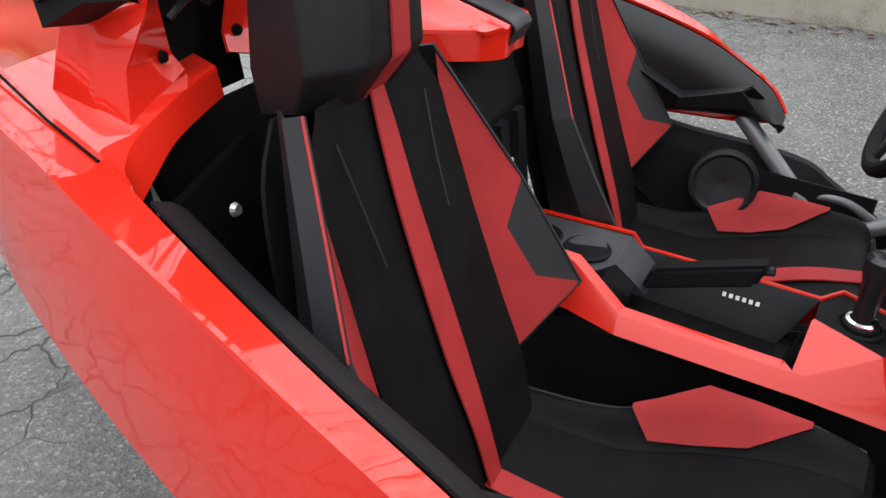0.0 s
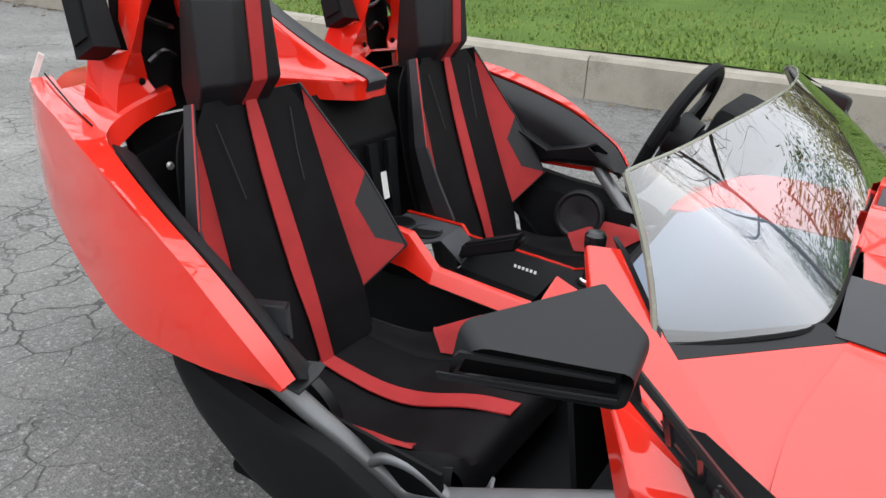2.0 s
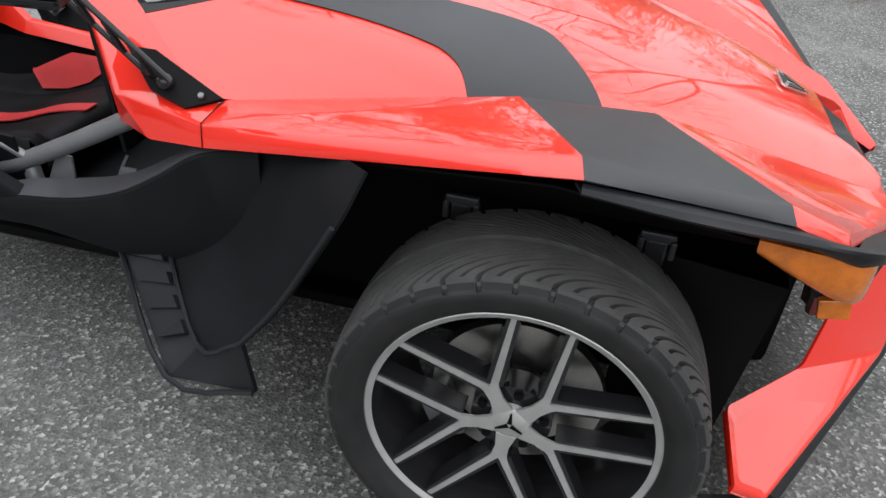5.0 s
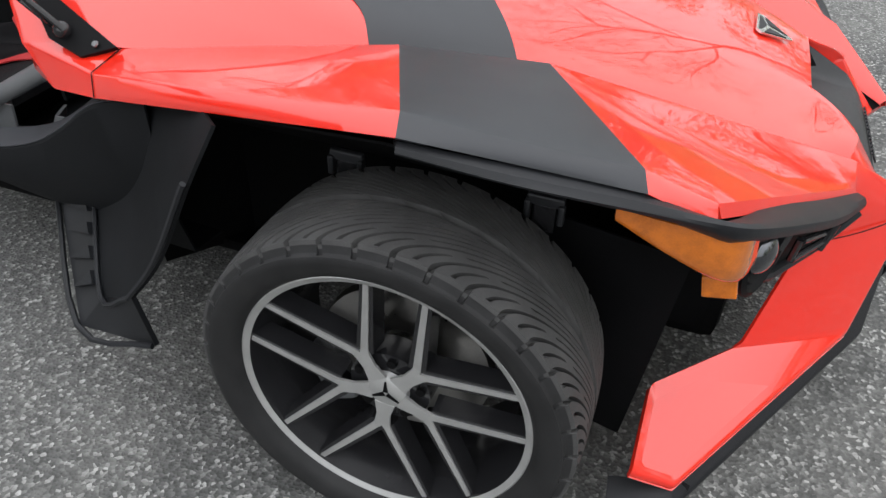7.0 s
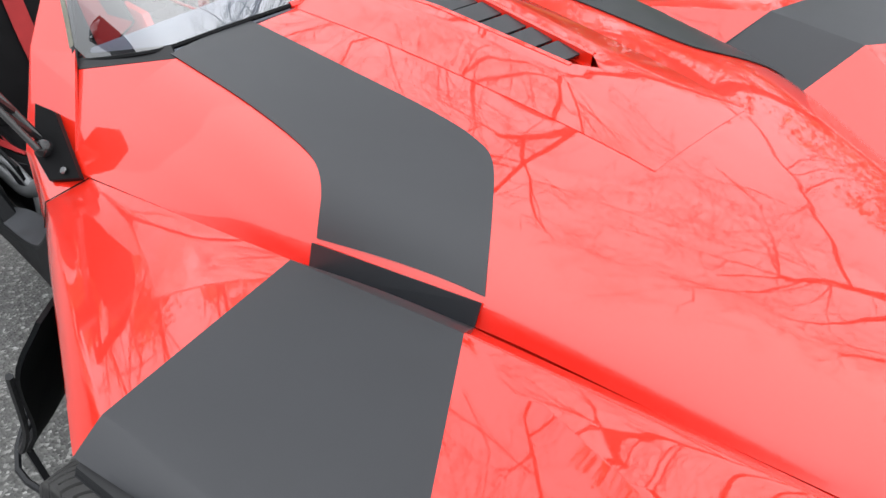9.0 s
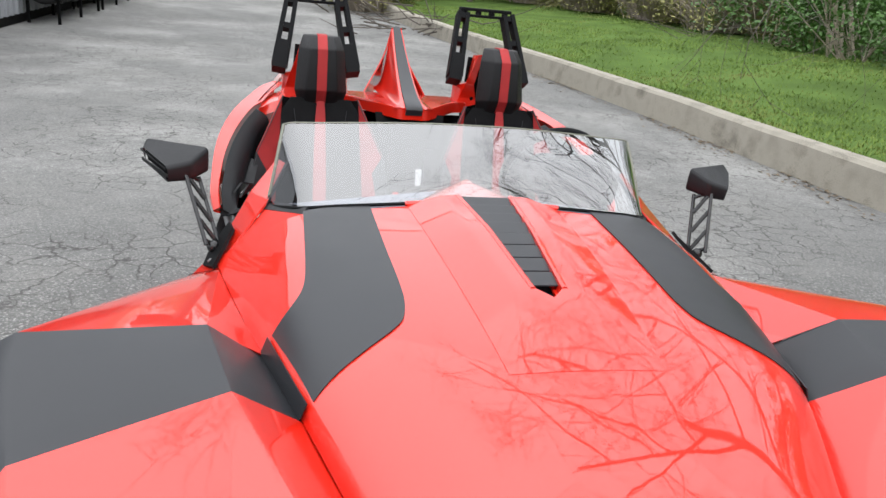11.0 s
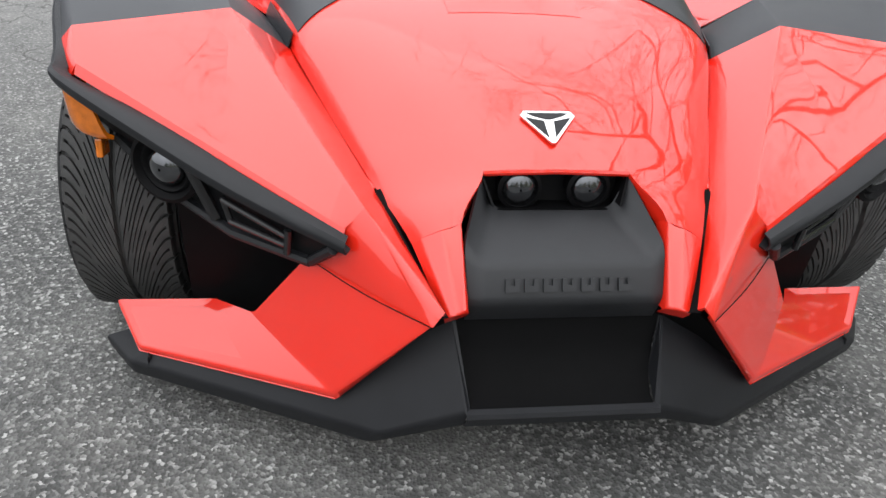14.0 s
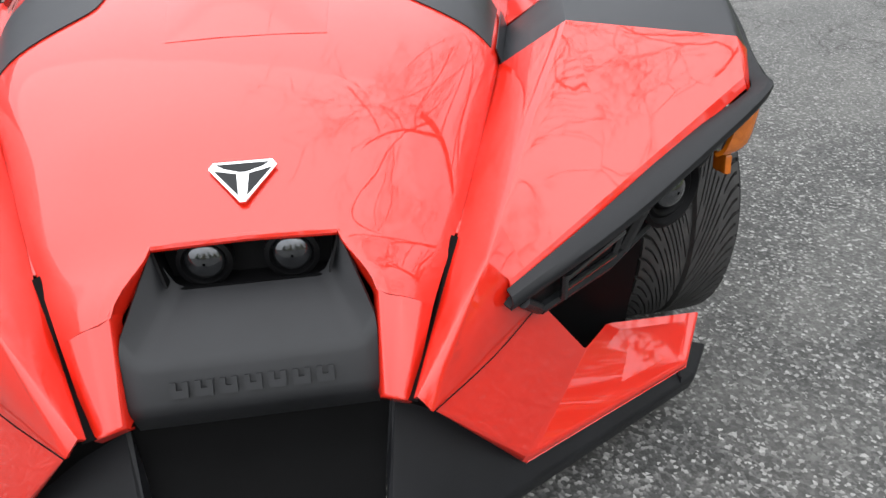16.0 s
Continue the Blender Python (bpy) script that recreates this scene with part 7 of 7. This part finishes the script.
# ---- steel shed with tyre racks ----
def build_shed():
    shed = thing("steel_shed", "long grey corrugated steel shed beside the lot", "building")
    y, x0, x1, top = -4.82, -7.5, -25.0, 4.2
    bm = bmesh.new()
    xs, prof = x0, []
    while xs > x1:
        prof += [(xs, y), (xs - 0.16, y), (xs - 0.19, y + 0.035), (xs - 0.27, y + 0.035)]
        xs -= 0.30
    lo = [bm.verts.new((x, yy, ground_height(x) + 0.12)) for x, yy in prof]
    hi = [bm.verts.new((x, yy, top)) for x, yy in prof]
    for k in range(len(prof) - 1):
        bm.faces.new((lo[k], lo[k + 1], hi[k + 1], hi[k]))
    part("wall", bm, METALWALL, shed, "grey corrugated steel wall")
    n = 10
    for k in range(n):
        a, b = x0 + (x1 - x0) * k / n, x0 + (x1 - x0) * (k + 1) / n
        bm = bmesh.new()
        add_bar(bm, (a, y + 0.02, ground_height(a) + 0.03), (b, y + 0.02, ground_height(b) + 0.03), (0, 0.03, 0), (0, 0, 0.11))
        part("footing", bm, DARK, shed)
    bm = bmesh.new()
    add_box(bm, ((x0 + x1) / 2, y - 4.1, 2.1), (x0 - x1, 8.0, 4.1))
    part("body", bm, METALWALL, shed)
    bm = bmesh.new()
    add_prism(bm, [(y + 0.15, 4.2), (y - 4.1, 4.9), (y - 8.4, 4.2), (y - 8.4, 4.12), (y + 0.15, 4.12)], x0 - x1 + 0.4, Matrix(((0, 0, 1, x1 - 0.2), (1, 0, 0, 0), (0, 1, 0, 0), (0, 0, 0, 1))))
    bmesh.ops.recalc_face_normals(bm, faces=bm.faces)
    part("roof", bm, METALWALL, shed)


build_shed()


def build_tyre(radius=0.40, width=0.26):
    bm = bmesh.new()
    prof = [(radius * 0.60, width * 0.36), (radius * 0.66, width * 0.46), (radius * 0.82, width * 0.5), (radius * 0.94, width * 0.44), (radius, width * 0.30), (radius * 0.985, 0.0), (radius, -width * 0.30), (radius * 0.94, -width * 0.44), (radius * 0.82, -width * 0.5), (radius * 0.66, -width * 0.46), (radius * 0.60, -width * 0.36)]
    add_turned(bm, prof, Matrix.Rotation(radians(90), 4, "Y"), 28)
    bmesh.ops.recalc_face_normals(bm, faces=bm.faces)
    return bm


def build_racks():
    first = None
    rng = random.Random(2)
    for r in range(2):
        xa = -13.85 - r * 3.75
        gz = ground_height(xa - 1.7)
        rack = thing("tyre_rack", "black two-tier steel tyre rack against the shed", "rack", (xa, -4.42, gz), "tyre racks")
        for k in range(3):
            for e in (-0.25, 0.25):
                bm = bmesh.new()
                add_box(bm, (-1.65 * k, e, 0.80), (0.05, 0.05, 1.75))
                part("post", bm, DARK, rack)
            bm = bmesh.new()
            add_tube(bm, smooth_path([(-1.65 * k, -0.25, 1.66), (-1.65 * k, -0.20, 1.80), (-1.65 * k, 0.0, 1.84), (-1.65 * k, 0.20, 1.80), (-1.65 * k, 0.25, 1.66)], 3), 0.022, 6)
            part("arch", bm, DARK, rack)
        for z in (0.36, 1.13):
            for e in (-0.22, 0.22):
                bm = bmesh.new()
                add_tube(bm, [(0.05, e, z), (-3.35, e, z)], 0.025, 8)
                part("rail", bm, DARK, rack)
        for z in (0.36, 1.13):
            x = -0.12
            while x > -3.25:
                at = (xa + x, -4.42 + rng.uniform(-0.02, 0.02), gz + z + 0.24)
                m = Matrix.Translation(at) @ Matrix.Rotation(radians(rng.uniform(-6, 6)), 4, "Z")
                if first is None:
                    first = tagged(part("stored_tyre", build_tyre(0.335, 0.23), BLACKRUBBER, smooth=True), "worn black tyre stored upright on the rack", "tyre", "tyres on the racks")
                    first.matrix_world = m
                else:
                    copy_thing(first, m)
                x -= rng.uniform(0.23, 0.29)


build_racks()


# ---- far end of the street ----
def build_far():
    block = thing("apartment_block", "cream three-storey block with brick corner far behind", "building", (-48, -11.5, ground_height(-48)))
    bm = bmesh.new()
    add_box(bm, (0, 0, 6), (9, 8.6, 12))
    part("wall", bm, STUCCO, block, "cream rendered wall")
    bm = bmesh.new()
    add_box(bm, (4.2, 4.1, 6), (1.2, 1.0, 12.1))
    part("pillar", bm, BRICKRED, block, "red brick corner pillar")
    for fl in range(4):
        for k in range(3):
            win = new("window")
            win.parent = block
            c = Vector((4.52, -2.9 + 2.3 * k, 1.6 + 2.9 * fl))
            bm = bmesh.new()
            add_box(bm, c, (0.10, 1.5, 1.5), bevel=0.02)
            part("frame", bm, LABELW, win)
            for e in (-0.36, 0.36):
                bm = bmesh.new()
                add_box(bm, c + Vector((0.05, e, 0)), (0.04, 0.62, 1.3))
                part("pane", bm, WINDOWDARK, win)
    bm = bmesh.new()
    add_box(bm, (0, 0, 12.2), (9.6, 9.2, 0.4))
    part("roof", bm, GREYPLASTIC, block)
    pole = thing("utility_pole", "grey wooden utility pole carrying cables", "pole", (-47, -2.4, ground_height(-47)))
    bm = bmesh.new()
    add_tube(bm, [(0, 0, 0), (0, 0, 9)], [0.14, 0.10], 10)
    part("shaft", bm, BARK, pole)
    for z in (5.8, 5.4):
        bm = bmesh.new()
        add_tube(bm, [(0.2, -12 + 6.2 * i, z - 1.2 + 1.2 * ((i - 4) / 4) ** 2 + 0.14 * i) for i in range(9)], 0.025, 5)
        part("cable", bm, DARK, pole)
    bm = bmesh.new()
    for (x0, x1, y0, y1) in ((-52, -66, -9, -3.4), (-70, -100, -14, -3), (-52, -100, 4.5, 16)):
        n = 6
        for k in range(n):
            a, b = x0 + (x1 - x0) * k / n, x0 + (x1 - x0) * (k + 1) / n
            ga, gb = ground_height(max(a, -60)) + 0.06, ground_height(max(b, -60)) + 0.06
            bm.faces.new([bm.verts.new(p) for p in ((a, y0, ga), (a, y1, ga), (b, y1, gb), (b, y0, gb))])
    bmesh.ops.recalc_face_normals(bm, faces=bm.faces)
    tagged(part("far_verge", bm, GRASS), "green verge across the street", "verge", kind="structure")
    rng = random.Random(77)
    for i in range(13):
        y = -34 + i * 5.4 + rng.uniform(-1, 1)
        if -1.5 < y < 4:
            continue
        x = -88 - rng.uniform(0, 14)
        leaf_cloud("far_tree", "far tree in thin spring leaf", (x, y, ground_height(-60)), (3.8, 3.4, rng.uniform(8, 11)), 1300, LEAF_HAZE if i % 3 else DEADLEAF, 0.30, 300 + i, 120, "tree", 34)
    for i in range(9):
        leaf_cloud("far_wood", "far wood closing the street, haze put into its pale leaf colour", (-125, -44 + 11 * i, ground_height(-60)), (6, 7.5, 12), 1500, LEAF_HAZE, 0.50, 700 + i, 60, "wood", 44)
    leaf_cloud("small_tree", "small bare ornamental tree by the street", (-50, -0.6, ground_height(-50)), (1.3, 1.2, 2.2), 160, DEADLEAF, 0.06, 400, 150, "tree")
    leaf_cloud("conifer", "narrow dark conifer beside the street", (-84, 2.4, ground_height(-60)), (1.2, 1.2, 8), 2200, LEAF_GREEN, 0.2, 401, 20, "tree", 40)
    house = thing("white_house", "small white house far down the street", "house", (-96, -3.5, ground_height(-60)))
    bm = bmesh.new()
    add_box(bm, (0, 0, 1.4), (5, 3.2, 2.8))
    part("wall", bm, LABELW, house)
    bm = bmesh.new()
    add_prism(bm, [(-1.9, 2.8), (1.9, 2.8), (0, 4.2)], 5.4, Matrix(((0, 0, 1, -2.7), (1, 0, 0, 0), (0, 1, 0, 0), (0, 0, 0, 1))))
    bmesh.ops.recalc_face_normals(bm, faces=bm.faces)
    part("roof", bm, GREYPLASTIC, house)


build_far()
